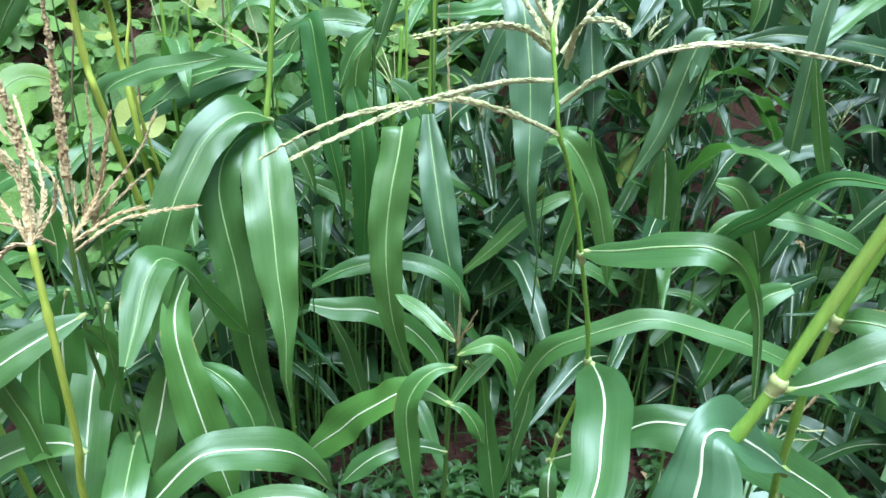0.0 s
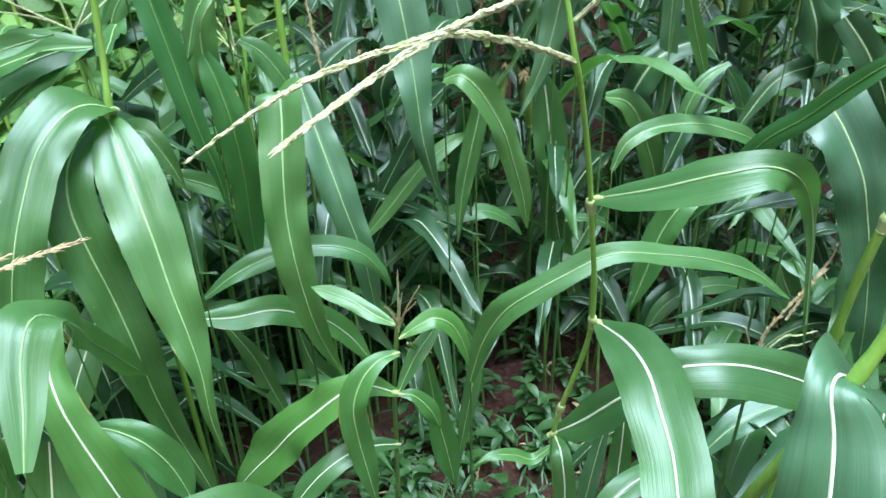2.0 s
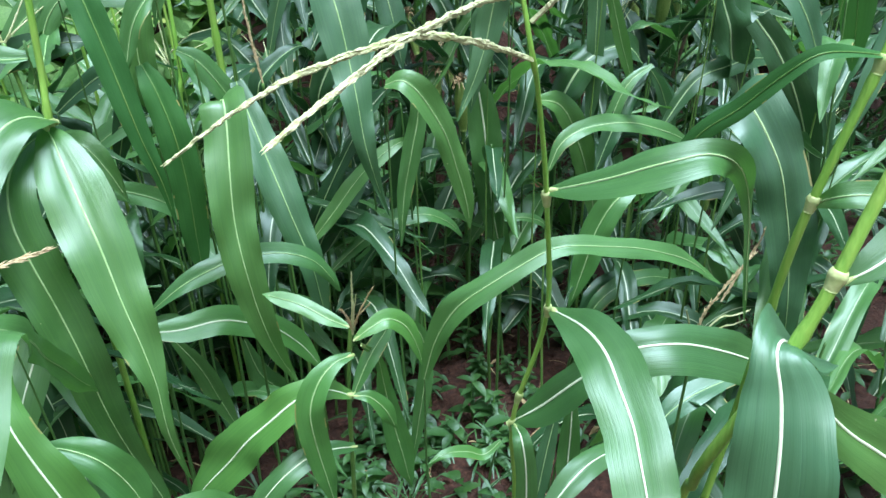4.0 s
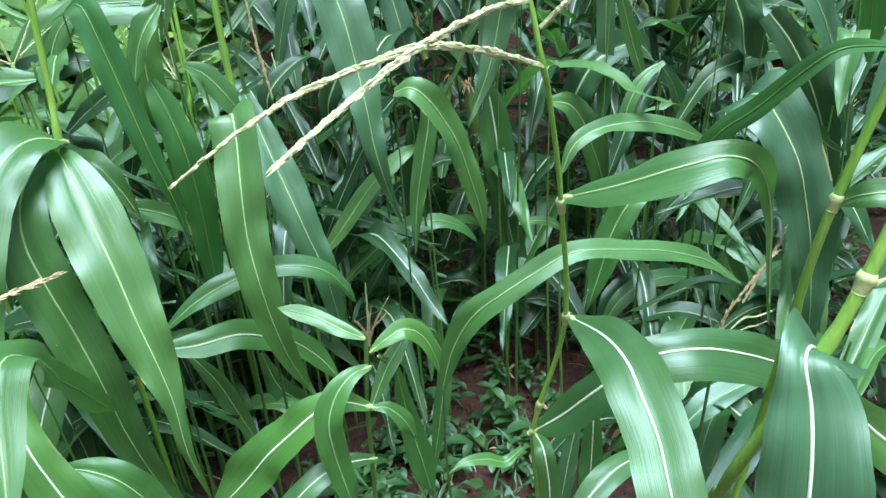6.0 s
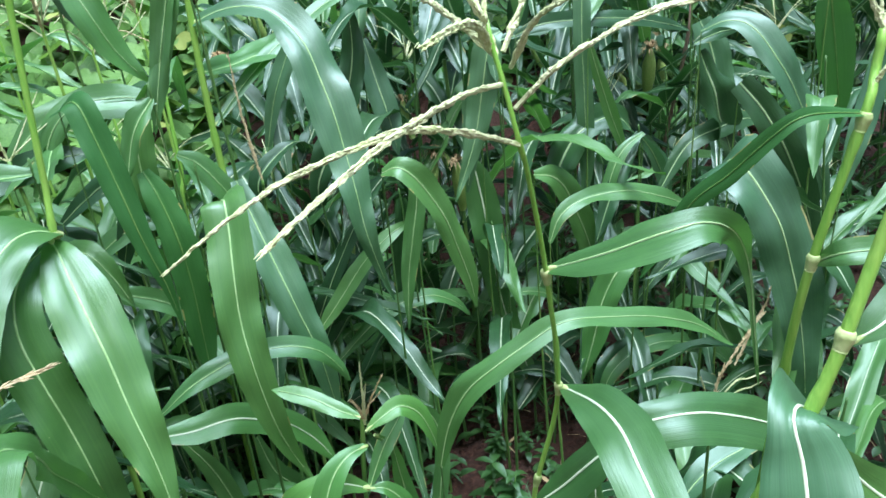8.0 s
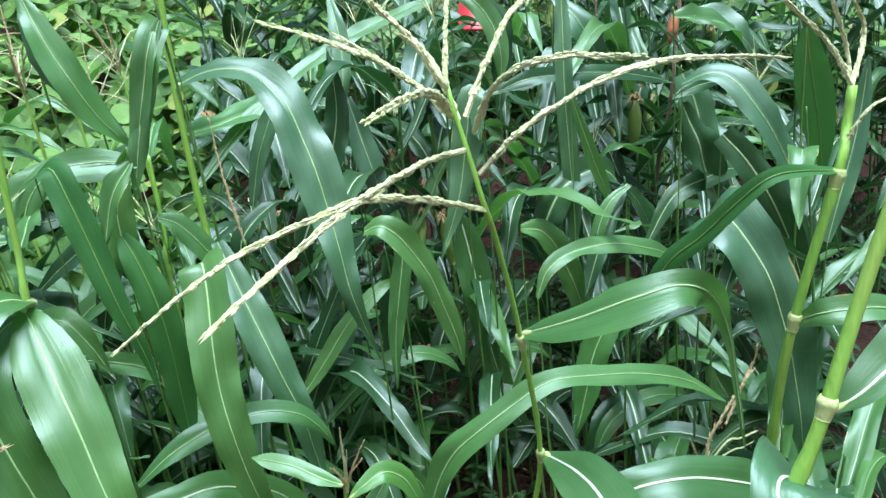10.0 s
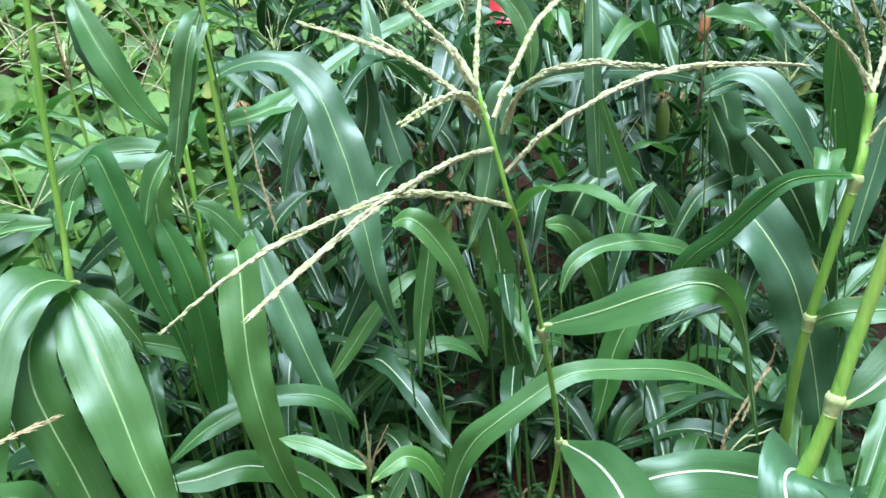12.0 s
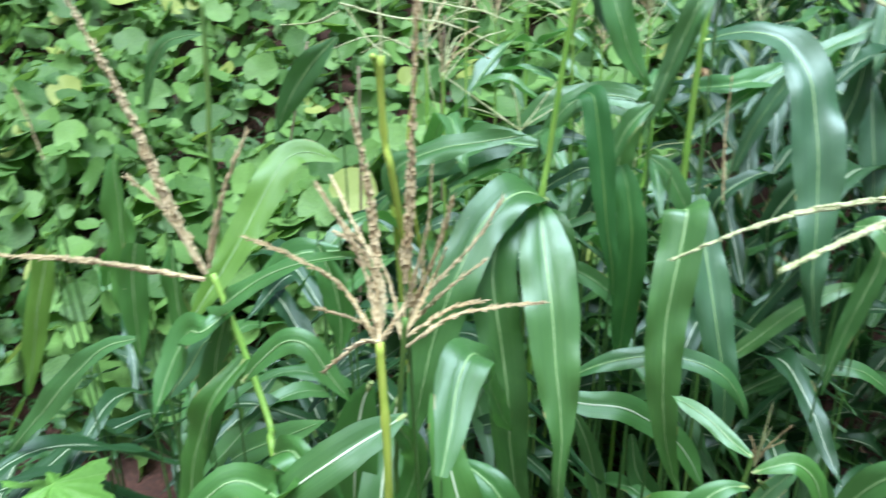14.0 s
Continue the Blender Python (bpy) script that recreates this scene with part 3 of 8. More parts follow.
blade(plant, [(-0.339, 1.640, 1.198, 0.025), (-0.374, 1.600, 1.222, 0.088), (-0.406, 1.560, 1.221, 0.090), (-0.446, 1.510, 1.183, 0.088), (-0.475, 1.460, 1.122, 0.086), (-0.503, 1.430, 1.047, 0.086), (-0.524, 1.410, 0.972, 0.081), (-0.540, 1.390, 0.883, 0.055), (-0.558, 1.380, 0.778, 0.004)], [(0.51, 0.06, 0.86), (0.12, -0.66, 0.74), (0.21, -0.95, 0.23), (0.29, -0.96, 0.04)])
blade(plant, [(-0.354, 1.630, 1.193, 0.019), (-0.344, 1.590, 1.181, 0.053), (-0.335, 1.550, 1.137, 0.095), (-0.321, 1.500, 1.081, 0.102), (-0.308, 1.460, 1.022, 0.099), (-0.297, 1.420, 0.952, 0.086), (-0.286, 1.400, 0.880, 0.065), (-0.279, 1.380, 0.812, 0.034), (-0.281, 1.370, 0.724, 0.021), (-0.267, 1.360, 0.620, 0.004)], [(0.05, -0.28, 0.96), (0.11, -0.77, 0.63), (0.13, -0.95, 0.29), (0.17, -0.98, 0.12)])
blade(plant, [(-0.363, 1.640, 1.180, 0.030), (-0.393, 1.600, 1.172, 0.062), (-0.417, 1.550, 1.141, 0.081), (-0.427, 1.520, 1.084, 0.087), (-0.415, 1.500, 1.010, 0.088), (-0.400, 1.490, 0.932, 0.086), (-0.387, 1.480, 0.838, 0.079), (-0.378, 1.480, 0.718, 0.066), (-0.359, 1.480, 0.602, 0.048), (-0.332, 1.480, 0.487, 0.029), (-0.327, 1.480, 0.398, 0.004)], [(0.03, -0.22, 0.98), (0.20, -0.93, 0.32), (0.26, -0.96, 0.04), (0.19, -0.98, 0.01)])

plant = empty("maize_plant", "green maize plant with arching leaves in red soil", "maize", MAIZE, (-0.092, 1.800, 0))
stalk(plant, [(-0.092, 1.800, -0.030), (-0.078, 1.768, 0.557), (-0.095, 1.732, 1.193), (-0.095, 1.735, 1.238)], 0.0042, 0.0022, STALK_SHADE)
blade(plant, [(-0.078, 1.735, 1.134, 0.092), (-0.064, 1.680, 1.180, 0.086), (-0.068, 1.650, 1.146, 0.088), (-0.082, 1.610, 1.071, 0.086), (-0.093, 1.585, 0.971, 0.077), (-0.089, 1.570, 0.858, 0.069), (-0.076, 1.570, 0.750, 0.051), (-0.055, 1.575, 0.663, 0.029), (-0.025, 1.580, 0.581, 0.003)], [(-0.25, 0.04, 0.97), (-0.12, -0.90, 0.43), (-0.00, -1.00, 0.04), (0.17, -0.99, 0.00)])

plant = empty("maize_plant", "green maize plant with arching leaves in red soil", "maize", MAIZE, (-0.020, 2.250, 0))
stalk(plant, [(-0.020, 2.250, -0.030), (-0.016, 2.206, 0.437), (-0.011, 2.152, 0.971), (-0.010, 2.152, 1.208), (-0.003, 2.150, 1.445), (0.014, 2.141, 1.682)], 0.0105, 0.0076, STALK_LIGHT)
leaf(plant, [(-0.006, 2.151, 1.357), (0.226, 2.303, 1.358), (0.177, 2.301, 1.264), (0.158, 2.299, 1.158), (0.148, 2.297, 1.051)], 0.079, 0.80)
blade(plant, [(0.003, 2.150, 1.469, 0.035), (0.062, 2.120, 1.490, 0.049), (0.117, 2.090, 1.492, 0.073), (0.171, 2.050, 1.472, 0.087), (0.207, 2.000, 1.411, 0.102), (0.227, 1.950, 1.302, 0.111), (0.236, 1.900, 1.190, 0.099), (0.237, 1.860, 1.077, 0.071), (0.242, 1.840, 0.964, 0.041), (0.280, 1.840, 0.800, 0.004)], [(-0.47, -0.39, 0.80), (0.02, -0.66, 0.75), (-0.14, -0.92, 0.36), (-0.08, -1.00, -0.02)], mat=LEAF_SHEEN)
blade(plant, [(-0.004, 2.150, 1.232, 0.018), (0.095, 2.200, 1.311, 0.035), (0.207, 2.250, 1.387, 0.042), (0.337, 2.300, 1.451, 0.046), (0.491, 2.350, 1.511, 0.050), (0.653, 2.400, 1.552, 0.053), (0.824, 2.450, 1.581, 0.009)], [(-0.18, -0.71, 0.68), (-0.14, -0.67, 0.73), (-0.05, -0.62, 0.78), (0.03, -0.58, 0.81)])

plant = empty("maize_plant", "stunted small maize plant with a short tassel", "maize", MAIZE, (0.090, 1.720, 0))
stalk(plant, [(0.090, 1.720, -0.030), (0.073, 1.652, 0.103), (0.053, 1.568, 0.229), (0.055, 1.531, 0.410), (0.059, 1.502, 0.592), (0.075, 1.479, 0.773)], 0.0060, 0.0044)
spike(plant, [(0.068, 1.440, 0.772), (0.068, 1.415, 0.849), (0.067, 1.390, 0.928)], 0.0105, TASSEL_PALE)
spike(plant, [(0.068, 1.440, 0.778), (0.083, 1.423, 0.830), (0.094, 1.407, 0.863), (0.102, 1.390, 0.892)], 0.0075, TASSEL_DRY)
spike(plant, [(0.068, 1.440, 0.778), (0.059, 1.423, 0.816), (0.048, 1.407, 0.846), (0.038, 1.390, 0.866)], 0.0070, TASSEL_DRY)
spike(plant, [(0.069, 1.440, 0.784), (0.079, 1.423, 0.821), (0.090, 1.407, 0.843), (0.094, 1.390, 0.862)], 0.0060, TASSEL_DRY)
spike(plant, [(0.069, 1.440, 0.784), (0.070, 1.415, 0.839), (0.071, 1.390, 0.886)], 0.0070, TASSEL_PALE)
blade(plant, [(0.064, 1.450, 0.717, 0.014), (0.026, 1.440, 0.717, 0.033), (-0.011, 1.430, 0.691, 0.052), (-0.036, 1.420, 0.640, 0.058), (-0.036, 1.420, 0.566, 0.055), (-0.026, 1.420, 0.472, 0.044), (-0.015, 1.420, 0.371, 0.005)], [(0.13, -0.48, 0.87), (-0.40, -0.76, 0.51), (-0.05, -1.00, -0.00), (-0.02, -1.00, -0.00)], mat=LEAF_YOUNG)
blade(plant, [(0.057, 1.460, 0.613, 0.017), (0.011, 1.460, 0.644, 0.041), (-0.027, 1.465, 0.645, 0.060), (-0.092, 1.480, 0.602, 0.090), (-0.166, 1.510, 0.529, 0.102), (-0.232, 1.540, 0.446, 0.095), (-0.308, 1.560, 0.355, 0.005)], [(0.44, -0.61, 0.66), (-0.41, -0.50, 0.76), (-0.74, -0.48, 0.48), (-0.68, -0.58, 0.44)], mat=LEAF_YOUNG, broad=True)
blade(plant, [(0.051, 1.470, 0.472, 0.017), (-0.004, 1.460, 0.494, 0.038), (-0.056, 1.450, 0.498, 0.049), (-0.107, 1.440, 0.478, 0.051), (-0.152, 1.440, 0.437, 0.047), (-0.194, 1.440, 0.390, 0.004)], [(0.41, -0.44, 0.80), (0.07, -0.48, 0.87), (-0.45, -0.59, 0.67), (-0.57, -0.64, 0.52)], broad=True)
blade(plant, [(0.073, 1.450, 0.751, 0.009), (0.104, 1.450, 0.767, 0.029), (0.143, 1.450, 0.778, 0.041), (0.177, 1.450, 0.750, 0.041), (0.197, 1.450, 0.696, 0.027), (0.207, 1.450, 0.644, 0.003)], [(-0.38, -0.56, 0.74), (0.02, -0.61, 0.79), (0.27, -0.95, 0.17), (-0.06, -1.00, -0.01)], mat=LEAF_YOUNG)
blade(plant, [(0.057, 1.460, 0.610, 0.009), (0.084, 1.470, 0.653, 0.029), (0.112, 1.480, 0.689, 0.038), (0.145, 1.490, 0.722, 0.027), (0.165, 1.500, 0.746, 0.003)], [(-0.43, -0.78, 0.46), (-0.42, -0.75, 0.51), (-0.38, -0.72, 0.58), (-0.35, -0.72, 0.59)])
blade(plant, [(0.091, 1.470, 0.719, 0.009), (0.125, 1.500, 0.660, 0.018), (0.140, 1.520, 0.567, 0.033), (0.150, 1.520, 0.469, 0.049), (0.166, 1.520, 0.363, 0.059), (0.181, 1.520, 0.250, 0.005)], [(0.42, -0.88, -0.21), (-0.08, -0.98, -0.18), (-0.15, -0.99, -0.02), (-0.14, -0.99, -0.02)], mat=LEAF_YOUNG)
blade(plant, [(0.096, 1.470, 0.746, 0.006), (0.175, 1.500, 0.729, 0.018), (0.228, 1.520, 0.676, 0.028), (0.240, 1.530, 0.584, 0.034), (0.221, 1.530, 0.466, 0.033), (0.182, 1.530, 0.277, 0.004)], [(0.39, -0.67, 0.63), (0.26, -0.97, 0.04), (-0.39, -0.92, 0.01), (-0.44, -0.89, 0.09)], mat=LEAF)
blade(plant, [(0.063, 1.440, 0.789, 0.009), (0.034, 1.470, 0.797, 0.029), (-0.004, 1.500, 0.819, 0.033), (-0.044, 1.530, 0.832, 0.029), (-0.071, 1.550, 0.838, 0.003)], [(-0.21, -0.46, 0.86), (-0.10, -0.56, 0.82), (-0.13, -0.54, 0.83), (-0.17, -0.51, 0.84)])
blade(plant, [(0.057, 1.450, 0.620, 0.009), (0.087, 1.440, 0.614, 0.029), (0.115, 1.440, 0.570, 0.039), (0.134, 1.440, 0.517, 0.005)], [(-0.03, -0.61, 0.79), (0.34, -0.78, 0.54), (0.34, -0.93, 0.16), (0.24, -0.97, 0.09)], mat=LEAF_YOUNG)

plant = empty("maize_plant", "green maize plant with arching leaves in red soil", "maize", MAIZE, (0.998, 1.884, 0))
stalk(plant, [(0.998, 1.884, -0.030), (1.011, 1.852, 0.358), (0.993, 1.816, 0.751), (0.993, 1.819, 0.796)], 0.0042, 0.0022, STALK_SHADE)
leaf(plant, [(0.992, 1.814, 0.783), (0.862, 1.757, 0.751), (0.757, 1.717, 0.656), (0.681, 1.678, 0.538)], 0.060, 0.70, mat=LEAF_SHADE, base=0.28)

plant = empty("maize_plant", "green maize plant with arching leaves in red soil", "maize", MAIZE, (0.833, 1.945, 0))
stalk(plant, [(0.833, 1.945, -0.030), (0.863, 1.913, 0.138), (0.862, 1.877, 0.262), (0.862, 1.880, 0.307)], 0.0042, 0.0022, STALK_SHADE)
leaf(plant, [(0.862, 1.880, 0.220), (0.862, 1.865, 0.292), (0.938, 1.877, 0.389), (1.065, 1.883, 0.399), (1.186, 1.881, 0.357), (1.299, 1.876, 0.295)], 0.082, 0.60, mat=LEAF_SHADE, base=0.28)

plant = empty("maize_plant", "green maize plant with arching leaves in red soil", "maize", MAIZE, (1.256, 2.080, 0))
stalk(plant, [(1.256, 2.080, -0.030), (1.269, 2.048, 0.298), (1.252, 2.012, 0.617), (1.252, 2.015, 0.662)], 0.0042, 0.0022, STALK_SHADE)
leaf(plant, [(1.251, 2.010, 0.647), (1.396, 1.999, 0.578), (1.515, 1.999, 0.471), (1.610, 2.002, 0.345)], 0.084, 0.60, mat=LEAF_SHADE, base=0.28)

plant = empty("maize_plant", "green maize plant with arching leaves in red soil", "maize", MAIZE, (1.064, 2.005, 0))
stalk(plant, [(1.064, 2.005, -0.030), (1.084, 1.972, 0.471), (1.074, 1.937, 1.002), (1.074, 1.940, 1.047)], 0.0042, 0.0022, STALK_SHADE)
leaf(plant, [(1.074, 1.936, 1.031), (0.989, 1.905, 0.958), (0.925, 1.885, 0.861), (0.864, 1.862, 0.763)], 0.056, 0.60, mat=LEAF_SHADE, base=0.28)
leaf(plant, [(1.074, 1.937, 1.006), (1.157, 1.987, 0.939), (1.193, 1.977, 0.852), (1.203, 1.976, 0.760)], 0.076, 0.70, mat=LEAF_SHADE, base=0.28)

plant = empty("maize_plant", "maize plant with a drying brownish tassel", "maize", MAIZE, (-0.500, 1.100, 0))
stalk(plant, [(-0.500, 1.100, -0.030), (-0.507, 1.050, 0.332), (-0.516, 0.989, 0.738), (-0.494, 0.964, 0.894), (-0.484, 0.946, 1.052), (-0.492, 0.955, 1.213)], 0.0068, 0.0050, STALK_YELLOW)
spike(plant, [(-0.492, 0.955, 1.213), (-0.505, 1.000, 1.305), (-0.514, 1.001, 1.392), (-0.530, 1.001, 1.478)], 0.0200, TASSEL_DRY)
spike(plant, [(-0.492, 0.955, 1.213), (-0.518, 1.001, 1.273), (-0.540, 0.998, 1.330), (-0.572, 0.997, 1.382)], 0.0106, TASSEL_DRY)
spike(plant, [(-0.492, 0.955, 1.213), (-0.511, 1.040, 1.251), (-0.575, 1.141, 1.291), (-0.640, 1.241, 1.332)], 0.0106, TASSEL_DRY)
spike(plant, [(-0.491, 0.954, 1.203), (-0.544, 0.996, 1.257), (-0.606, 1.004, 1.290), (-0.675, 1.011, 1.311)], 0.0106, TASSEL_DRY)
spike(plant, [(-0.492, 0.955, 1.213), (-0.511, 0.945, 1.215), (-0.539, 0.951, 1.190), (-0.564, 0.958, 1.164)], 0.0106, TASSEL_DRY)
spike(plant, [(-0.492, 0.955, 1.213), (-0.511, 1.009, 1.266), (-0.535, 1.022, 1.304), (-0.573, 1.047, 1.312)], 0.0106, TASSEL_DRY)
spike(plant, [(-0.492, 0.955, 1.213), (-0.501, 0.980, 1.276), (-0.516, 0.980, 1.316)], 0.0106, TASSEL_DRY)
spike(plant, [(-0.507, 1.036, 1.176), (-0.539, 1.017, 1.208), (-0.584, 1.005, 1.226)], 0.0106, TASSEL_DRY)
spike(plant, [(-0.492, 0.955, 1.213), (-0.464, 0.970, 1.255), (-0.452, 0.970, 1.297)], 0.0106, TASSEL_DRY)
blade(plant, [(-0.470, 1.020, 0.680, 0.019), (-0.431, 1.030, 0.722, 0.049), (-0.387, 1.050, 0.769, 0.062), (-0.350, 1.070, 0.789, 0.067), (-0.295, 1.090, 0.783, 0.073), (-0.244, 1.110, 0.766, 0.073), (-0.211, 1.130, 0.736, 0.063), (-0.180, 1.150, 0.686, 0.037), (-0.161, 1.170, 0.626, 0.003)], [(-0.27, -0.85, 0.45), (0.04, -0.65, 0.76), (0.67, -0.42, 0.61), (0.79, -0.61, 0.05)], broad=True)
blade(plant, [(-0.499, 0.985, 0.860, 0.013), (-0.525, 0.990, 0.869, 0.044), (-0.583, 1.000, 0.855, 0.063), (-0.640, 1.000, 0.829, 0.067), (-0.694, 0.990, 0.794, 0.053), (-0.767, 0.980, 0.721, 0.006)], [(0.20, -0.48, 0.85), (-0.25, -0.53, 0.81), (-0.30, -0.74, 0.60), (-0.31, -0.85, 0.43)], broad=True)
blade(plant, [(-0.479, 1.120, 0.786, 0.040), (-0.473, 1.090, 0.794, 0.064), (-0.462, 1.030, 0.784, 0.067), (-0.452, 0.970, 0.765, 0.062), (-0.457, 0.930, 0.714, 0.040), (-0.463, 0.900, 0.653, 0.004)], [(0.01, 0.26, 0.97), (0.17, -0.13, 0.98), (0.27, -0.65, 0.71), (0.27, -0.87, 0.41)])
blade(plant, [(-0.342, 1.000, 0.715, 0.017), (-0.290, 1.000, 0.746, 0.037), (-0.224, 1.000, 0.765, 0.041), (-0.160, 1.000, 0.761, 0.033), (-0.111, 1.000, 0.721, 0.003)], [(-0.44, -0.52, 0.73), (-0.26, -0.48, 0.84), (0.19, -0.47, 0.87), (0.54, -0.51, 0.67)], broad=True)

plant = empty("maize_plant", "maize plant with a dry pinkish tassel", "maize", MAIZE, (-0.530, 1.250, 0))
stalk(plant, [(-0.530, 1.250, -0.030), (-0.524, 1.186, 0.395), (-0.516, 1.107, 0.878), (-0.505, 1.069, 0.986), (-0.490, 1.039, 1.097), (-0.478, 1.024, 1.212)], 0.0055, 0.0036)
spike(plant, [(-0.498, 1.101, 1.179), (-0.479, 1.100, 1.248), (-0.463, 1.100, 1.318), (-0.458, 1.100, 1.389)], 0.0094, TASSEL_DRY)
spike(plant, [(-0.498, 1.098, 1.180), (-0.469, 1.101, 1.233), (-0.450, 1.101, 1.290), (-0.433, 1.100, 1.347)], 0.0094, TASSEL_DRY)
spike(plant, [(-0.493, 1.096, 1.181), (-0.449, 1.101, 1.237), (-0.403, 1.103, 1.290), (-0.369, 1.100, 1.350)], 0.0094, TASSEL_DRY)
spike(plant, [(-0.482, 1.029, 1.168), (-0.427, 1.050, 1.205), (-0.369, 1.051, 1.224), (-0.310, 1.051, 1.235)], 0.0094, TASSEL_DRY)
spike(plant, [(-0.482, 1.028, 1.175), (-0.522, 1.094, 1.249), (-0.574, 1.106, 1.297), (-0.617, 1.118, 1.352)], 0.0094, TASSEL_DRY)
spike(plant, [(-0.493, 1.099, 1.163), (-0.461, 1.100, 1.200), (-0.426, 1.100, 1.235), (-0.389, 1.100, 1.267)], 0.0094, TASSEL_DRY)
spike(plant, [(-0.486, 1.101, 1.192), (-0.465, 1.100, 1.243), (-0.445, 1.100, 1.295), (-0.430, 1.100, 1.348)], 0.0094, TASSEL_DRY)
spike(plant, [(-0.481, 1.027, 1.183), (-0.457, 1.080, 1.236), (-0.437, 1.080, 1.286)], 0.0094, TASSEL_DRY)
spike(plant, [(-0.481, 1.027, 1.183), (-0.430, 1.060, 1.212), (-0.380, 1.061, 1.229)], 0.0094, TASSEL_DRY)
spike(plant, [(-0.482, 1.029, 1.168), (-0.491, 1.081, 1.230), (-0.499, 1.081, 1.282)], 0.0094, TASSEL_DRY)
spike(plant, [(-0.499, 1.128, 1.157), (-0.478, 1.117, 1.212), (-0.475, 1.115, 1.272)], 0.0094, TASSEL_DRY)
leaf(plant, [(-0.498, 1.053, 1.039), (-0.484, 1.101, 0.950), (-0.509, 1.100, 0.853), (-0.528, 1.099, 0.755)], 0.043, 0.90, mat=LEAF_YOUNG)
blade(plant, [(-0.534, 1.200, 0.990, 0.011), (-0.544, 1.180, 0.936, 0.050), (-0.545, 1.140, 0.894, 0.066), (-0.542, 1.090, 0.840, 0.073), (-0.531, 1.030, 0.787, 0.065), (-0.525, 0.980, 0.718, 0.040), (-0.524, 0.950, 0.654, 0.003)], [(0.23, -0.93, 0.30), (0.30, -0.69, 0.66), (0.32, -0.68, 0.66), (0.35, -0.85, 0.40)], broad=True)
blade(plant, [(-0.542, 1.520, 0.742, 0.008), (-0.565, 1.500, 0.695, 0.032), (-0.583, 1.480, 0.610, 0.074), (-0.599, 1.450, 0.531, 0.096), (-0.621, 1.420, 0.443, 0.105), (-0.651, 1.400, 0.327, 0.076), (-0.674, 1.380, 0.206, 0.005)], [(-0.05, -0.91, 0.41), (0.11, -0.96, 0.27), (0.06, -0.97, 0.22), (0.13, -0.98, 0.14)], broad=True)
blade(plant, [(-0.558, 1.130, 1.052, 0.017), (-0.572, 1.130, 1.013, 0.050), (-0.582, 1.130, 0.954, 0.067), (-0.588, 1.130, 0.882, 0.069), (-0.595, 1.130, 0.785, 0.036), (-0.601, 1.130, 0.717, 0.004)], [(-0.09, -1.00, 0.03), (0.14, -0.99, -0.02), (0.23, -0.97, -0.02), (0.23, -0.97, -0.02)], mat=LEAF_YOUNG, broad=True)
blade(plant, [(-0.484, 1.030, 1.069, 0.011), (-0.510, 1.000, 1.061, 0.041), (-0.533, 0.980, 1.053, 0.051), (-0.565, 0.960, 1.034, 0.055), (-0.615, 0.950, 0.993, 0.051), (-0.677, 0.950, 0.933, 0.027), (-0.717, 0.950, 0.887, 0.003)], [(0.25, -0.45, 0.85), (0.11, -0.66, 0.74), (-0.30, -0.86, 0.42), (-0.25, -0.95, 0.21)], broad=True)
blade(plant, [(-0.609, 1.130, 0.975, 0.011), (-0.623, 1.120, 0.916, 0.045), (-0.628, 1.110, 0.856, 0.054), (-0.627, 1.100, 0.795, 0.046), (-0.634, 1.100, 0.710, 0.004)], [(0.34, -0.94, 0.08), (0.42, -0.90, 0.10), (0.49, -0.87, 0.07), (0.49, -0.87, -0.04)], mat=LEAF_YOUNG)

plant = empty("maize_plant", "leaning maize plant with a brown tassel", "maize", MAIZE, (-0.550, 1.100, 0))
stalk(plant, [(-0.550, 1.100, -0.030), (-0.663, 1.038, 0.901), (-0.706, 1.103, 0.981), (-0.760, 1.149, 1.080), (-0.810, 1.174, 1.190)], 0.0066, 0.0048, STALK_LIGHT)
spike(plant, [(-0.731, 1.014, 1.257), (-0.768, 1.004, 1.363), (-0.798, 0.995, 1.473), (-0.842, 0.986, 1.583)], 0.0200, TASSEL_DRY)
spike(plant, [(-0.726, 1.000, 1.267), (-0.748, 1.000, 1.309), (-0.775, 1.000, 1.350), (-0.811, 1.000, 1.383)], 0.0131, TASSEL_DRY)
spike(plant, [(-0.718, 1.000, 1.271), (-0.702, 1.000, 1.330), (-0.680, 1.000, 1.387), (-0.652, 1.000, 1.442)], 0.0131, TASSEL_DRY)
spike(plant, [(-0.697, 0.950, 1.277), (-0.785, 0.950, 1.286), (-0.873, 0.951, 1.291), (-0.962, 0.949, 1.290)], 0.0131, TASSEL_DRY)
leaf(plant, [(-0.785, 1.163, 1.134), (-0.809, 1.127, 1.114), (-0.856, 1.160, 1.093), (-0.880, 1.133, 1.035), (-0.892, 1.095, 0.980)], 0.055, 0.70, mat=LEAF_YOUNG)
leaf(plant, [(-0.792, 1.166, 1.141), (-0.727, 1.049, 1.200), (-0.670, 1.050, 1.241), (-0.607, 1.051, 1.269), (-0.538, 1.050, 1.283)], 0.037, 0.60, mat=LEAF_YOUNG)
leaf(plant, [(-0.770, 1.155, 1.100), (-0.839, 1.193, 1.010), (-0.854, 1.203, 0.947), (-0.852, 1.206, 0.881)], 0.047, 0.90, mat=LEAF_YOUNG)
leaf(plant, [(-0.674, 1.042, 0.953), (-0.619, 0.937, 0.995), (-0.652, 0.950, 0.994), (-0.686, 0.960, 0.993), (-0.718, 0.950, 0.980), (-0.832, 0.914, 0.864)], 0.050, 0.70, mat=LEAF_YOUNG)
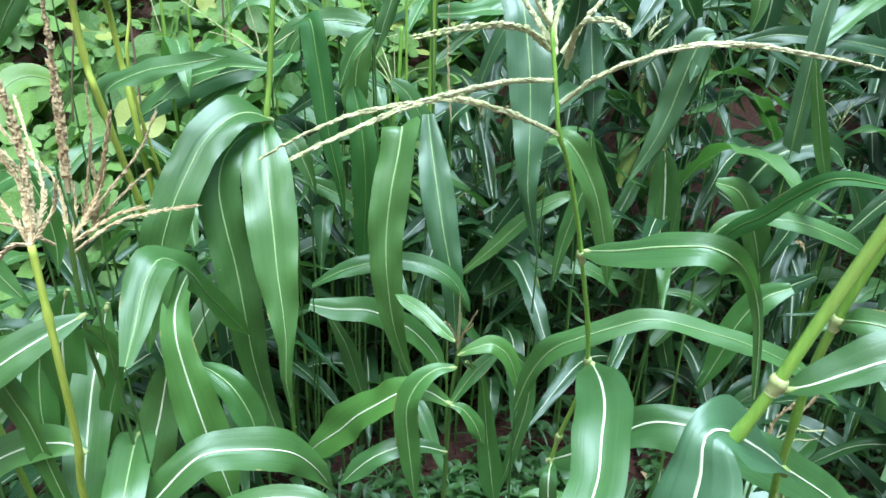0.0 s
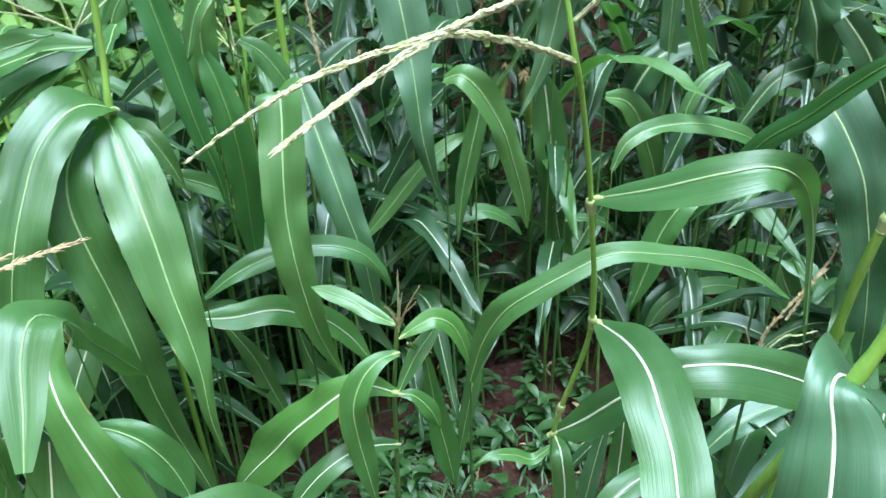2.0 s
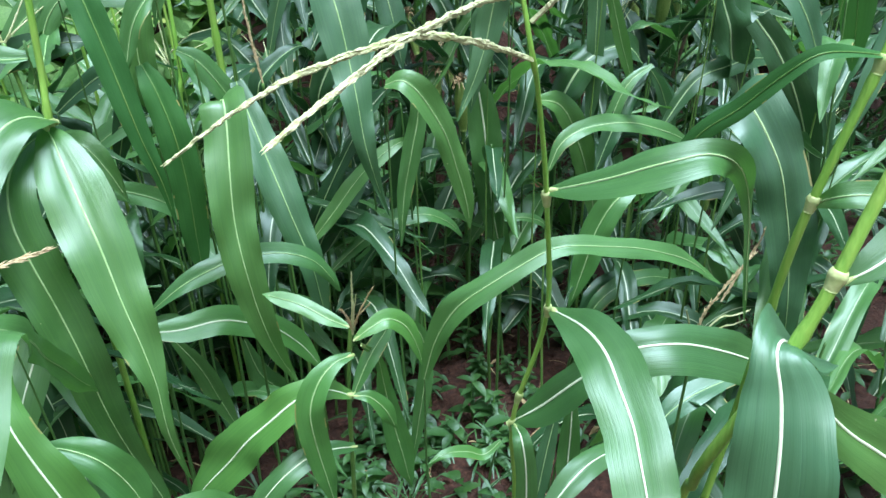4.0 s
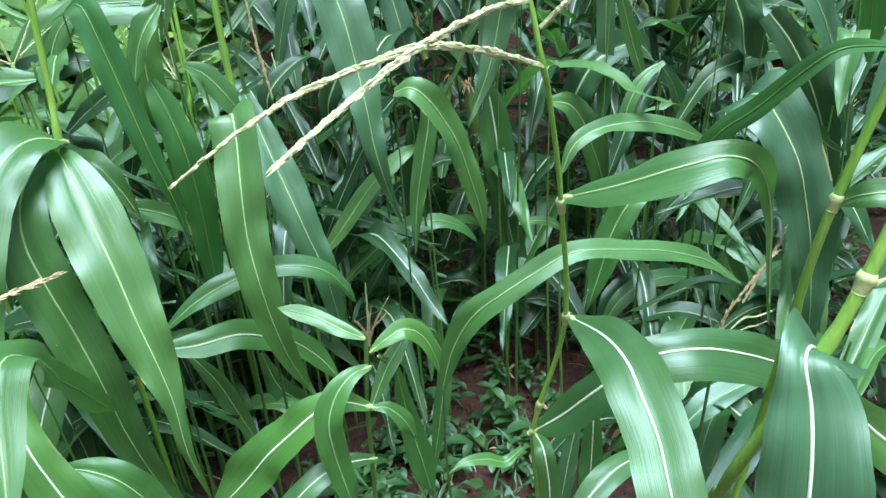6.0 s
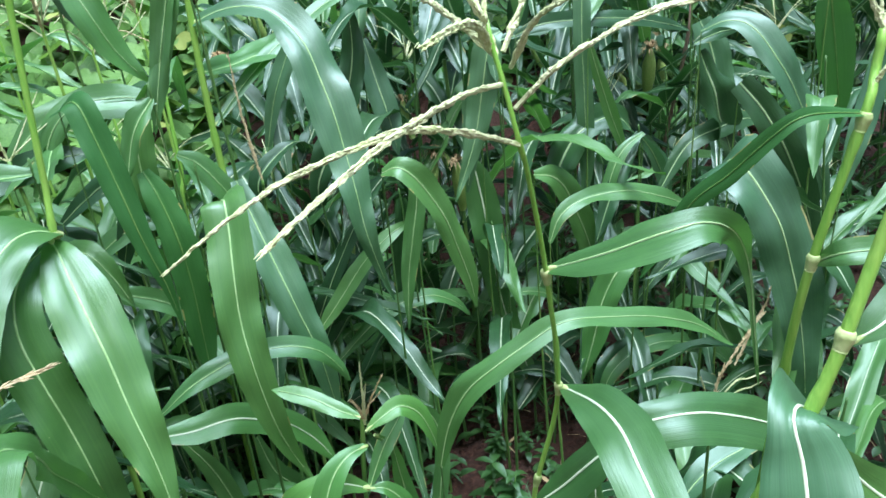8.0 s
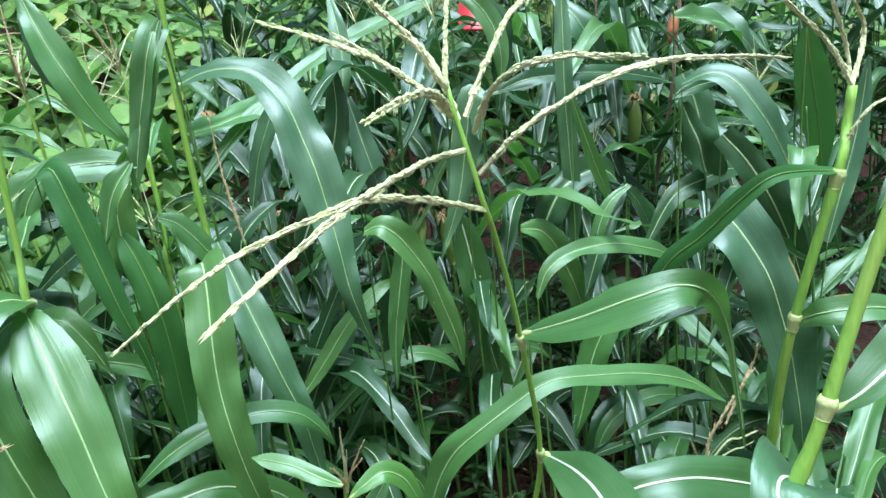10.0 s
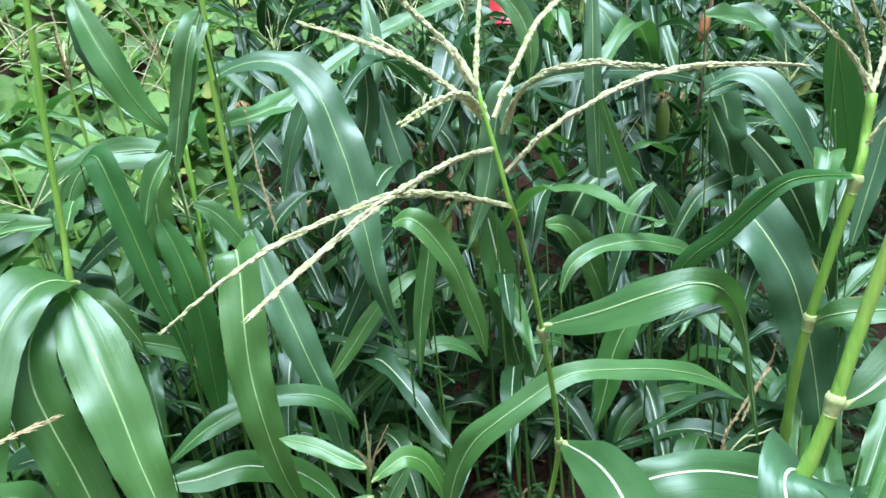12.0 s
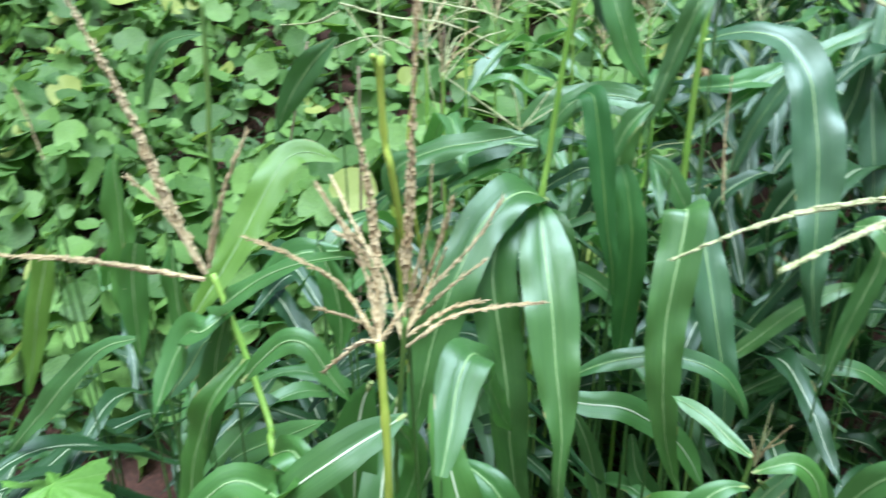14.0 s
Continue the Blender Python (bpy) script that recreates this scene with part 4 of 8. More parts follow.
leaf(plant, [(-0.679, 1.047, 0.973), (-0.618, 0.980, 1.032), (-0.593, 0.980, 0.990), (-0.576, 0.980, 0.945), (-0.564, 0.980, 0.897), (-0.533, 0.980, 0.703)], 0.047, 0.75, mat=LEAF_YOUNG)
leaf(plant, [(-0.754, 1.145, 1.068), (-0.792, 1.101, 1.018), (-0.825, 1.100, 0.941), (-0.845, 1.099, 0.860), (-0.876, 1.097, 0.666)], 0.049, 0.80, mat=LEAF_YOUNG)
blade(plant, [(-0.697, 1.020, 1.107, 0.008), (-0.672, 1.020, 1.136, 0.028), (-0.635, 1.020, 1.168, 0.035), (-0.605, 1.020, 1.165, 0.032), (-0.581, 1.020, 1.129, 0.029), (-0.552, 1.020, 1.090, 0.003)], [(-0.26, -0.94, 0.22), (-0.26, -0.83, 0.48), (0.48, -0.70, 0.53), (0.56, -0.72, 0.41)], mat=LEAF_YOUNG)

plant = empty("maize_plant", "maize plant with a yellowing bright stalk", "maize", MAIZE, (-0.660, 1.950, 0))
stalk(plant, [(-0.660, 1.950, -0.030), (-0.670, 1.872, 0.508), (-0.682, 1.777, 1.130), (-0.704, 1.793, 1.278), (-0.703, 1.756, 1.421), (-0.680, 1.635, 1.469)], 0.0088, 0.0064, STALK_YELLOW)
spike(plant, [(-0.731, 1.600, 1.567), (-0.632, 1.600, 1.543), (-0.531, 1.600, 1.532), (-0.436, 1.600, 1.495)], 0.0075)
spike(plant, [(-0.732, 1.599, 1.553), (-0.768, 1.598, 1.536), (-0.806, 1.600, 1.529), (-0.846, 1.602, 1.527)], 0.0075)
spike(plant, [(-0.721, 1.601, 1.563), (-0.697, 1.600, 1.528), (-0.671, 1.599, 1.496), (-0.637, 1.600, 1.473)], 0.0075)
spike(plant, [(-0.592, 1.600, 1.573), (-0.547, 1.600, 1.567), (-0.503, 1.600, 1.560), (-0.458, 1.600, 1.554)], 0.0075)
spike(plant, [(-0.593, 1.700, 1.529), (-0.589, 1.700, 1.474), (-0.582, 1.700, 1.419), (-0.571, 1.700, 1.365)], 0.0075)

plant = empty("maize_plant", "green maize plant with arching leaves in red soil", "maize", MAIZE, (-0.120, 2.300, 0))
stalk(plant, [(-0.120, 2.300, -0.030), (-0.120, 2.244, 0.456), (-0.119, 2.176, 1.014), (-0.106, 2.177, 1.117), (-0.100, 2.184, 1.220), (-0.095, 2.194, 1.321)], 0.0066, 0.0048, STALK_LIGHT)

plant = empty("maize_plant", "green maize plant with arching leaves in red soil", "maize", MAIZE, (-0.488, 1.130, 0))
stalk(plant, [(-0.488, 1.130, -0.030), (-0.471, 1.098, 0.569), (-0.483, 1.050, 1.249)], 0.0042, 0.0022, STALK_SHADE)
spike(plant, [(-0.483, 1.050, 1.249), (-0.475, 1.050, 1.360), (-0.470, 1.050, 1.471), (-0.464, 1.050, 1.582)], 0.0200, TASSEL_DRY)

plant = empty("maize_plant", "green maize plant with arching leaves in red soil", "maize", MAIZE, (-0.276, 2.178, 0))
stalk(plant, [(-0.276, 2.178, -0.030), (-0.254, 2.146, 0.754), (-0.263, 2.110, 1.630), (-0.263, 2.113, 1.675)], 0.0042, 0.0022, STALK_SHADE)
leaf(plant, [(-0.263, 2.109, 1.665), (-0.234, 2.080, 1.556), (-0.181, 2.054, 1.463), (-0.122, 2.022, 1.378)], 0.063, 0.75, mat=LEAF_SHADE, base=0.28)

plant = empty("maize_plant", "green maize plant with arching leaves in red soil", "maize", MAIZE, (-0.003, 1.989, 0))
stalk(plant, [(-0.003, 1.989, -0.030), (0.006, 1.957, 0.731), (-0.015, 1.921, 1.579), (-0.015, 1.924, 1.624)], 0.0042, 0.0022, STALK_SHADE)
leaf(plant, [(-0.016, 1.920, 1.613), (-0.073, 1.902, 1.510), (-0.110, 1.897, 1.393), (-0.147, 1.892, 1.277)], 0.049, 0.60, base=0.28)

plant = empty("maize_plant", "green maize plant with arching leaves in red soil", "maize", MAIZE, (-0.140, 1.882, 0))
stalk(plant, [(-0.140, 1.882, -0.030), (-0.123, 1.849, 0.622), (-0.136, 1.814, 1.338), (-0.136, 1.817, 1.383)], 0.0042, 0.0022, STALK_SHADE)
leaf(plant, [(-0.136, 1.813, 1.367), (-0.188, 1.801, 1.305), (-0.218, 1.797, 1.224)], 0.044, 0.80, base=0.28)

plant = empty("maize_plant", "green maize plant with arching leaves in red soil", "maize", MAIZE, (0.023, 2.053, 0))
stalk(plant, [(0.023, 2.053, -0.030), (0.049, 2.021, 0.510), (0.044, 1.985, 1.088), (0.044, 1.988, 1.133)], 0.0042, 0.0022, STALK_SHADE)
leaf(plant, [(0.044, 1.988, 1.049), (0.044, 1.973, 1.118), (0.091, 1.983, 1.165), (0.152, 1.999, 1.187), (0.179, 2.041, 1.146)], 0.042, 0.60, mat=LEAF_SHADE, base=0.28)

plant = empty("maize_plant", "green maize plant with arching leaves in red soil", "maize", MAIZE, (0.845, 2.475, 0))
stalk(plant, [(0.845, 2.475, -0.030), (0.851, 2.442, 0.720), (0.828, 2.407, 1.556), (0.828, 2.410, 1.601)], 0.0042, 0.0022, STALK_SHADE)
leaf(plant, [(0.827, 2.406, 1.589), (0.961, 2.400, 1.506), (0.982, 2.402, 1.349), (0.947, 2.403, 1.192)], 0.084, 0.60, mat=LEAF_SHADE, base=0.28)

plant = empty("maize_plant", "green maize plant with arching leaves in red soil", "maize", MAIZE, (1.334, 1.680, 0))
stalk(plant, [(1.334, 1.680, -0.030), (1.355, 1.647, 0.648), (1.346, 1.612, 1.394), (1.346, 1.615, 1.439)], 0.0042, 0.0022, STALK_SHADE)
leaf(plant, [(1.346, 1.611, 1.424), (1.375, 1.600, 1.301), (1.404, 1.600, 1.179), (1.431, 1.600, 1.056)], 0.086, 0.85, mat=LEAF_SHADE, base=0.28)

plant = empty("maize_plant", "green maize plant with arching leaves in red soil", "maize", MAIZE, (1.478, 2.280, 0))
stalk(plant, [(1.478, 2.280, -0.030), (1.502, 2.248, 0.649), (1.495, 2.212, 1.397), (1.495, 2.215, 1.442)], 0.0042, 0.0022, STALK_SHADE)
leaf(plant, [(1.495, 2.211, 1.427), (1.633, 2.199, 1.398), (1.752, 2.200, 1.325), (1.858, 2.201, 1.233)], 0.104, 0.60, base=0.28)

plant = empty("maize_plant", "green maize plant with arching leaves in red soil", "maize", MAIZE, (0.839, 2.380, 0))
stalk(plant, [(0.839, 2.380, -0.030), (0.858, 2.348, 0.586), (0.846, 2.312, 1.258), (0.846, 2.315, 1.303)], 0.0042, 0.0022, STALK_SHADE)
leaf(plant, [(0.846, 2.311, 1.285), (1.069, 2.301, 1.306), (1.294, 2.300, 1.277), (1.513, 2.298, 1.219)], 0.061, 0.50, mat=LEAF_SHADE, base=0.28)

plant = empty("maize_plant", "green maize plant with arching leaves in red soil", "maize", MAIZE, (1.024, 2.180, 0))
stalk(plant, [(1.024, 2.180, -0.030), (1.026, 2.147, 0.623), (0.998, 2.112, 1.339), (0.998, 2.115, 1.384)], 0.0042, 0.0022, STALK_SHADE)
leaf(plant, [(0.997, 2.111, 1.368), (1.007, 2.100, 1.158), (1.011, 2.100, 0.947), (1.025, 2.100, 0.736)], 0.049, 0.70, mat=LEAF_SHADE, base=0.28)

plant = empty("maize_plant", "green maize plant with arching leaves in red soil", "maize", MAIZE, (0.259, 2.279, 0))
stalk(plant, [(0.259, 2.279, -0.030), (0.259, 2.247, 0.467), (0.230, 2.211, 0.992), (0.230, 2.214, 1.037)], 0.0042, 0.0022, STALK_SHADE)
leaf(plant, [(0.229, 2.214, 0.951), (0.230, 2.199, 1.022), (0.317, 2.200, 1.171), (0.378, 2.200, 1.334), (0.382, 2.200, 1.504)], 0.086, 0.70, mat=LEAF_SHADE, base=0.28)

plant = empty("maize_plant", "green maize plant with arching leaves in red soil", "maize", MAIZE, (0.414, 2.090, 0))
stalk(plant, [(0.414, 2.090, -0.030), (0.418, 2.058, 0.452), (0.393, 2.022, 0.959), (0.393, 2.025, 1.004)], 0.0042, 0.0022, STALK_SHADE)
leaf(plant, [(0.392, 2.021, 0.987), (0.399, 2.045, 0.849), (0.393, 2.075, 0.708), (0.387, 2.101, 0.566)], 0.087, 0.75, mat=LEAF_SHADE, base=0.28)

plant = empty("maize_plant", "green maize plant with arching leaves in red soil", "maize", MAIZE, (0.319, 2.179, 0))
stalk(plant, [(0.319, 2.179, -0.030), (0.337, 2.147, 0.380), (0.326, 2.111, 0.799), (0.326, 2.114, 0.844)], 0.0042, 0.0022, STALK_SHADE)
leaf(plant, [(0.325, 2.109, 0.828), (0.241, 2.100, 0.750), (0.173, 2.100, 0.656), (0.117, 2.101, 0.555)], 0.079, 0.70, mat=LEAF_SHADE, base=0.28)

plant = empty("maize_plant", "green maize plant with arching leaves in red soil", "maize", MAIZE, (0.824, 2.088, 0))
stalk(plant, [(0.824, 2.088, -0.030), (0.851, 2.056, 0.432), (0.848, 2.020, 0.916), (0.848, 2.023, 0.961)], 0.0042, 0.0022, STALK_SHADE)
leaf(plant, [(0.848, 2.022, 0.879), (0.848, 2.008, 0.946), (0.919, 2.004, 1.044), (1.039, 1.998, 1.076), (1.123, 1.990, 0.985)], 0.090, 0.70, mat=LEAF_SHADE, base=0.28)

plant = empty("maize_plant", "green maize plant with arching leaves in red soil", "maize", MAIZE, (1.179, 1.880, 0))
stalk(plant, [(1.179, 1.880, -0.030), (1.190, 1.848, 0.569), (1.170, 1.812, 1.220), (1.170, 1.815, 1.265)], 0.0042, 0.0022, STALK_SHADE)
leaf(plant, [(1.169, 1.811, 1.246), (1.213, 1.799, 1.111), (1.267, 1.799, 0.975), (1.297, 1.802, 0.834)], 0.103, 0.75, mat=LEAF_SHADE, base=0.28)

plant = empty("maize_plant", "green maize plant with arching leaves in red soil", "maize", MAIZE, (-0.380, 2.150, 0))
stalk(plant, [(-0.380, 2.150, -0.030), (-0.389, 2.038, 0.489), (-0.401, 1.900, 1.087), (-0.407, 1.900, 1.187), (-0.414, 1.900, 1.287)], 0.0055, 0.0040)
spike(plant, [(-0.414, 1.900, 1.282), (-0.419, 1.900, 1.321), (-0.427, 1.900, 1.361), (-0.437, 1.900, 1.400)], 0.0070)
spike(plant, [(-0.414, 1.900, 1.282), (-0.386, 1.900, 1.322), (-0.359, 1.900, 1.362), (-0.331, 1.900, 1.402)], 0.0070)
spike(plant, [(-0.414, 1.900, 1.287), (-0.475, 1.900, 1.328), (-0.536, 1.900, 1.369), (-0.597, 1.900, 1.410)], 0.0070)
spike(plant, [(-0.414, 1.900, 1.287), (-0.451, 1.900, 1.309), (-0.490, 1.900, 1.325), (-0.531, 1.900, 1.335)], 0.0070)
spike(plant, [(-0.414, 1.900, 1.287), (-0.388, 1.900, 1.306), (-0.361, 1.900, 1.324), (-0.334, 1.900, 1.341)], 0.0070)

plant = empty("maize_plant", "green maize plant with arching leaves in red soil", "maize", MAIZE, (-1.341, 1.580, 0))
stalk(plant, [(-1.341, 1.580, -0.030), (-1.327, 1.547, 0.505), (-1.344, 1.512, 1.077), (-1.344, 1.515, 1.122)], 0.0042, 0.0022, STALK_SHADE)
leaf(plant, [(-1.345, 1.511, 1.108), (-1.398, 1.501, 0.981), (-1.440, 1.500, 0.850), (-1.482, 1.499, 0.719)], 0.065, 0.80, mat=LEAF_YOUNG, base=0.28)

plant = empty("maize_plant", "green maize plant with arching leaves in red soil", "maize", MAIZE, (-1.257, 1.680, 0))
stalk(plant, [(-1.257, 1.680, -0.030), (-1.238, 1.647, 0.572), (-1.249, 1.612, 1.226), (-1.249, 1.615, 1.271)], 0.0042, 0.0022, STALK_SHADE)
leaf(plant, [(-1.249, 1.611, 1.252), (-1.250, 1.600, 1.107), (-1.257, 1.600, 0.959), (-1.262, 1.600, 0.810)], 0.078, 0.80, mat=LEAF_YOUNG, base=0.28)

plant = empty("maize_plant", "green maize plant with arching leaves in red soil", "maize", MAIZE, (-1.094, 1.580, 0))
stalk(plant, [(-1.094, 1.580, -0.030), (-1.071, 1.547, 0.501), (-1.078, 1.512, 1.069), (-1.078, 1.515, 1.114)], 0.0042, 0.0022, STALK_SHADE)
leaf(plant, [(-1.078, 1.511, 1.100), (-1.078, 1.500, 0.991), (-1.071, 1.500, 0.883), (-1.076, 1.500, 0.775)], 0.054, 0.70, mat=LEAF_YOUNG, base=0.28)

plant = empty("maize_plant", "green maize plant with arching leaves in red soil", "maize", MAIZE, (-0.694, 1.480, 0))
stalk(plant, [(-0.694, 1.480, -0.030), (-0.676, 1.447, 0.523), (-0.688, 1.412, 1.118), (-0.688, 1.415, 1.163)], 0.0042, 0.0022, STALK_SHADE)
leaf(plant, [(-0.689, 1.411, 1.150), (-0.759, 1.403, 1.144), (-0.819, 1.401, 1.104), (-0.866, 1.396, 1.049)], 0.049, 0.60, mat=LEAF_YOUNG, base=0.28)

plant = empty("maize_plant", "green maize plant with arching leaves in red soil", "maize", MAIZE, (-0.596, 1.532, 0))
stalk(plant, [(-0.596, 1.532, -0.030), (-0.580, 1.499, 0.589), (-0.594, 1.464, 1.264), (-0.594, 1.467, 1.309)], 0.0042, 0.0022, STALK_SHADE)
leaf(plant, [(-0.595, 1.467, 1.221), (-0.594, 1.452, 1.294), (-0.521, 1.450, 1.329), (-0.440, 1.449, 1.347), (-0.360, 1.449, 1.362)], 0.053, 0.70, base=0.28)

plant = empty("maize_plant", "green maize plant with arching leaves in red soil", "maize", MAIZE, (-0.706, 1.381, 0))
stalk(plant, [(-0.706, 1.381, -0.030), (-0.684, 1.349, 0.544), (-0.692, 1.313, 1.163), (-0.692, 1.316, 1.208)], 0.0042, 0.0022, STALK_SHADE)
leaf(plant, [(-0.692, 1.312, 1.196), (-0.665, 1.301, 1.129), (-0.656, 1.300, 1.060), (-0.663, 1.298, 0.990)], 0.049, 0.80, mat=LEAF_YOUNG, base=0.28)

plant = empty("maize_plant", "green maize plant with arching leaves in red soil", "maize", MAIZE, (-0.374, 1.827, 0))
stalk(plant, [(-0.374, 1.827, -0.030), (-0.353, 1.795, 0.585), (-0.362, 1.759, 1.254), (-0.362, 1.762, 1.299)], 0.0042, 0.0022, STALK_SHADE)
leaf(plant, [(-0.362, 1.758, 1.281), (-0.473, 1.784, 1.277), (-0.582, 1.805, 1.227), (-0.677, 1.817, 1.155), (-0.763, 1.821, 1.069)], 0.082, 0.50, base=0.28)

plant = empty("maize_plant", "green maize plant with arching leaves in red soil", "maize", MAIZE, (-0.204, 1.980, 0))
stalk(plant, [(-0.204, 1.980, -0.030), (-0.182, 1.947, 0.544), (-0.191, 1.912, 1.165), (-0.191, 1.915, 1.210)], 0.0042, 0.0022, STALK_SHADE)
leaf(plant, [(-0.191, 1.915, 1.128), (-0.191, 1.900, 1.195), (-0.185, 1.900, 1.260), (-0.162, 1.900, 1.321), (-0.136, 1.900, 1.382)], 0.070, 0.80, base=0.28)

plant = empty("maize_plant", "green maize plant with arching leaves in red soil", "maize", MAIZE, (-0.190, 2.230, 0))
stalk(plant, [(-0.190, 2.230, -0.030), (-0.168, 2.197, 0.660), (-0.176, 2.150, 1.452)], 0.0042, 0.0022, STALK_SHADE)
spike(plant, [(-0.176, 2.150, 1.452), (-0.171, 2.150, 1.541), (-0.163, 2.150, 1.631)], 0.0075)
spike(plant, [(-0.176, 2.150, 1.452), (-0.190, 2.150, 1.509), (-0.211, 2.150, 1.564)], 0.0075)
spike(plant, [(-0.176, 2.150, 1.452), (-0.141, 2.150, 1.509), (-0.104, 2.150, 1.566)], 0.0075)
spike(plant, [(-0.176, 2.150, 1.452), (-0.134, 2.150, 1.471), (-0.096, 2.150, 1.506)], 0.0075)
spike(plant, [(-0.176, 2.151, 1.432), (-0.219, 2.150, 1.484), (-0.253, 2.150, 1.531)], 0.0075)

plant = empty("maize_plant", "green maize plant with arching leaves in red soil", "maize", MAIZE, (-1.412, 1.680, 0))
stalk(plant, [(-1.412, 1.680, -0.030), (-1.395, 1.647, 0.567), (-1.409, 1.600, 1.246)], 0.0042, 0.0022, STALK_SHADE)
spike(plant, [(-1.409, 1.600, 1.246), (-1.426, 1.600, 1.322), (-1.448, 1.600, 1.398)], 0.0075, TASSEL_DRY)

plant = empty("maize_plant", "green maize plant with arching leaves in red soil", "maize", MAIZE, (-1.100, 1.780, 0))
stalk(plant, [(-1.100, 1.780, -0.030), (-1.089, 1.744, 0.533), (-1.075, 1.700, 1.185), (-1.064, 1.700, 1.378), (-1.056, 1.700, 1.570)], 0.0073, 0.0053)

plant = empty("maize_plant", "green maize plant with arching leaves in red soil", "maize", MAIZE, (1.300, 1.980, 0))
stalk(plant, [(1.300, 1.980, -0.030), (1.324, 1.947, 0.206), (1.318, 1.912, 0.412), (1.318, 1.915, 0.457)], 0.0042, 0.0022, STALK_SHADE)
leaf(plant, [(1.318, 1.910, 0.441), (1.380, 1.900, 0.292), (1.449, 1.900, 0.144), (1.509, 1.900, -0.008)], 0.150, 0.95, base=0.28, wave=0.5)

plant = empty("maize_plant", "maize plant with glossy leaf, tinted bluish for sky sheen", "maize", MAIZE, (0.994, 1.620, 0))
stalk(plant, [(0.994, 1.620, -0.030), (0.989, 1.588, 0.566), (0.986, 1.540, 1.030)], 0.0048, 0.0012, STALK)
blade(plant, [(0.986, 1.540, 1.030, 0.123), (0.971, 1.480, 1.073, 0.140), (0.985, 1.430, 1.033, 0.125), (1.007, 1.390, 0.955, 0.118), (1.023, 1.360, 0.860, 0.110), (1.036, 1.340, 0.757, 0.095), (1.050, 1.330, 0.628, 0.066), (1.069, 1.330, 0.482, 0.009)], [(-0.34, 0.35, 0.87), (-0.48, -0.79, 0.38), (-0.64, -0.76, 0.05), (-0.71, -0.70, -0.09)], mat=LEAF_SHEEN, collared=False)

plant = empty("maize_plant", "maize plant in the shaded row, leaf coloured dark for shade", "maize", MAIZE, (1.136, 1.708, 0))
stalk(plant, [(1.136, 1.708, -0.030), (1.123, 1.673, 0.658), (1.118, 1.620, 1.196)], 0.0048, 0.0012, STALK)
blade(plant, [(1.118, 1.620, 1.196, 0.056), (1.159, 1.580, 1.123, 0.069), (1.215, 1.550, 1.004, 0.075), (1.279, 1.550, 0.867, 0.069), (1.326, 1.550, 0.720, 0.008)], [(-0.53, -0.83, 0.16), (-0.51, -0.86, -0.01), (-0.54, -0.82, -0.19), (-0.61, -0.77, -0.19)], mat=LEAF_SHADE, collared=False)

plant = empty("maize_plant", "maize plant with glossy leaf, tinted bluish for sky sheen", "maize", MAIZE, (1.124, 1.827, 0))
stalk(plant, [(1.124, 1.827, -0.030), (1.114, 1.792, 0.719), (1.110, 1.740, 1.306)], 0.0048, 0.0012, STALK)
blade(plant, [(1.110, 1.740, 1.306, 0.013), (1.148, 1.700, 1.326, 0.057), (1.186, 1.660, 1.308, 0.074), (1.212, 1.600, 1.235, 0.071), (1.256, 1.560, 1.120, 0.068), (1.291, 1.540, 0.990, 0.054), (1.350, 1.540, 0.828, 0.005)], [(-0.59, -0.18, 0.79), (-0.24, -0.73, 0.64), (-0.34, -0.93, 0.12), (-0.39, -0.91, -0.14)], mat=LEAF_SHEEN, collared=False)

plant = empty("maize_plant", "maize plant with glossy leaf, tinted bluish for sky sheen", "maize", MAIZE, (1.309, 2.069, 0))
stalk(plant, [(1.309, 2.069, -0.030), (1.328, 2.041, 0.708), (1.337, 2.000, 1.287)], 0.0048, 0.0012, STALK)
blade(plant, [(1.337, 2.000, 1.287, 0.058), (1.359, 1.970, 1.197, 0.095), (1.366, 1.950, 1.058, 0.086), (1.380, 1.950, 0.918, 0.012)], [(-0.38, -0.90, 0.21), (-0.48, -0.87, 0.13), (-0.57, -0.82, 0.01), (-0.59, -0.80, -0.06)], mat=LEAF_SHEEN, collared=False)

plant = empty("maize_plant", "maize plant with glossy leaf, tinted bluish for sky sheen", "maize", MAIZE, (1.690, 2.376, 0))
stalk(plant, [(1.690, 2.376, -0.030), (1.671, 2.346, 0.787), (1.664, 2.300, 1.430)], 0.0048, 0.0012, STALK)
blade(plant, [(1.664, 2.300, 1.430, 0.028), (1.712, 2.250, 1.401, 0.094), (1.746, 2.200, 1.341, 0.096), (1.812, 2.200, 1.268, 0.074), (1.877, 2.200, 1.193, 0.011)], [(-0.32, -0.69, 0.65), (-0.24, -0.84, 0.49), (0.11, -0.97, 0.22), (0.22, -0.96, 0.19)], mat=LEAF_SHEEN, collared=False)

plant = empty("maize_plant", "maize plant with a leaf showing its matt underside, coloured darker for shade", "maize", MAIZE, (1.267, 1.555, 0))
stalk(plant, [(1.267, 1.555, -0.030), (1.251, 1.533, 0.780), (1.243, 1.500, 1.417)], 0.0048, 0.0012, STALK)
blade(plant, [(1.243, 1.500, 1.417, 0.022), (1.254, 1.500, 1.344, 0.068), (1.275, 1.500, 1.254, 0.078), (1.293, 1.500, 1.160, 0.056), (1.303, 1.500, 1.078, 0.007)], [(-0.74, -0.67, -0.11), (-0.73, -0.67, -0.14), (-0.73, -0.67, -0.13), (-0.75, -0.66, -0.10)], mat=LEAF_UNDER, collared=False)

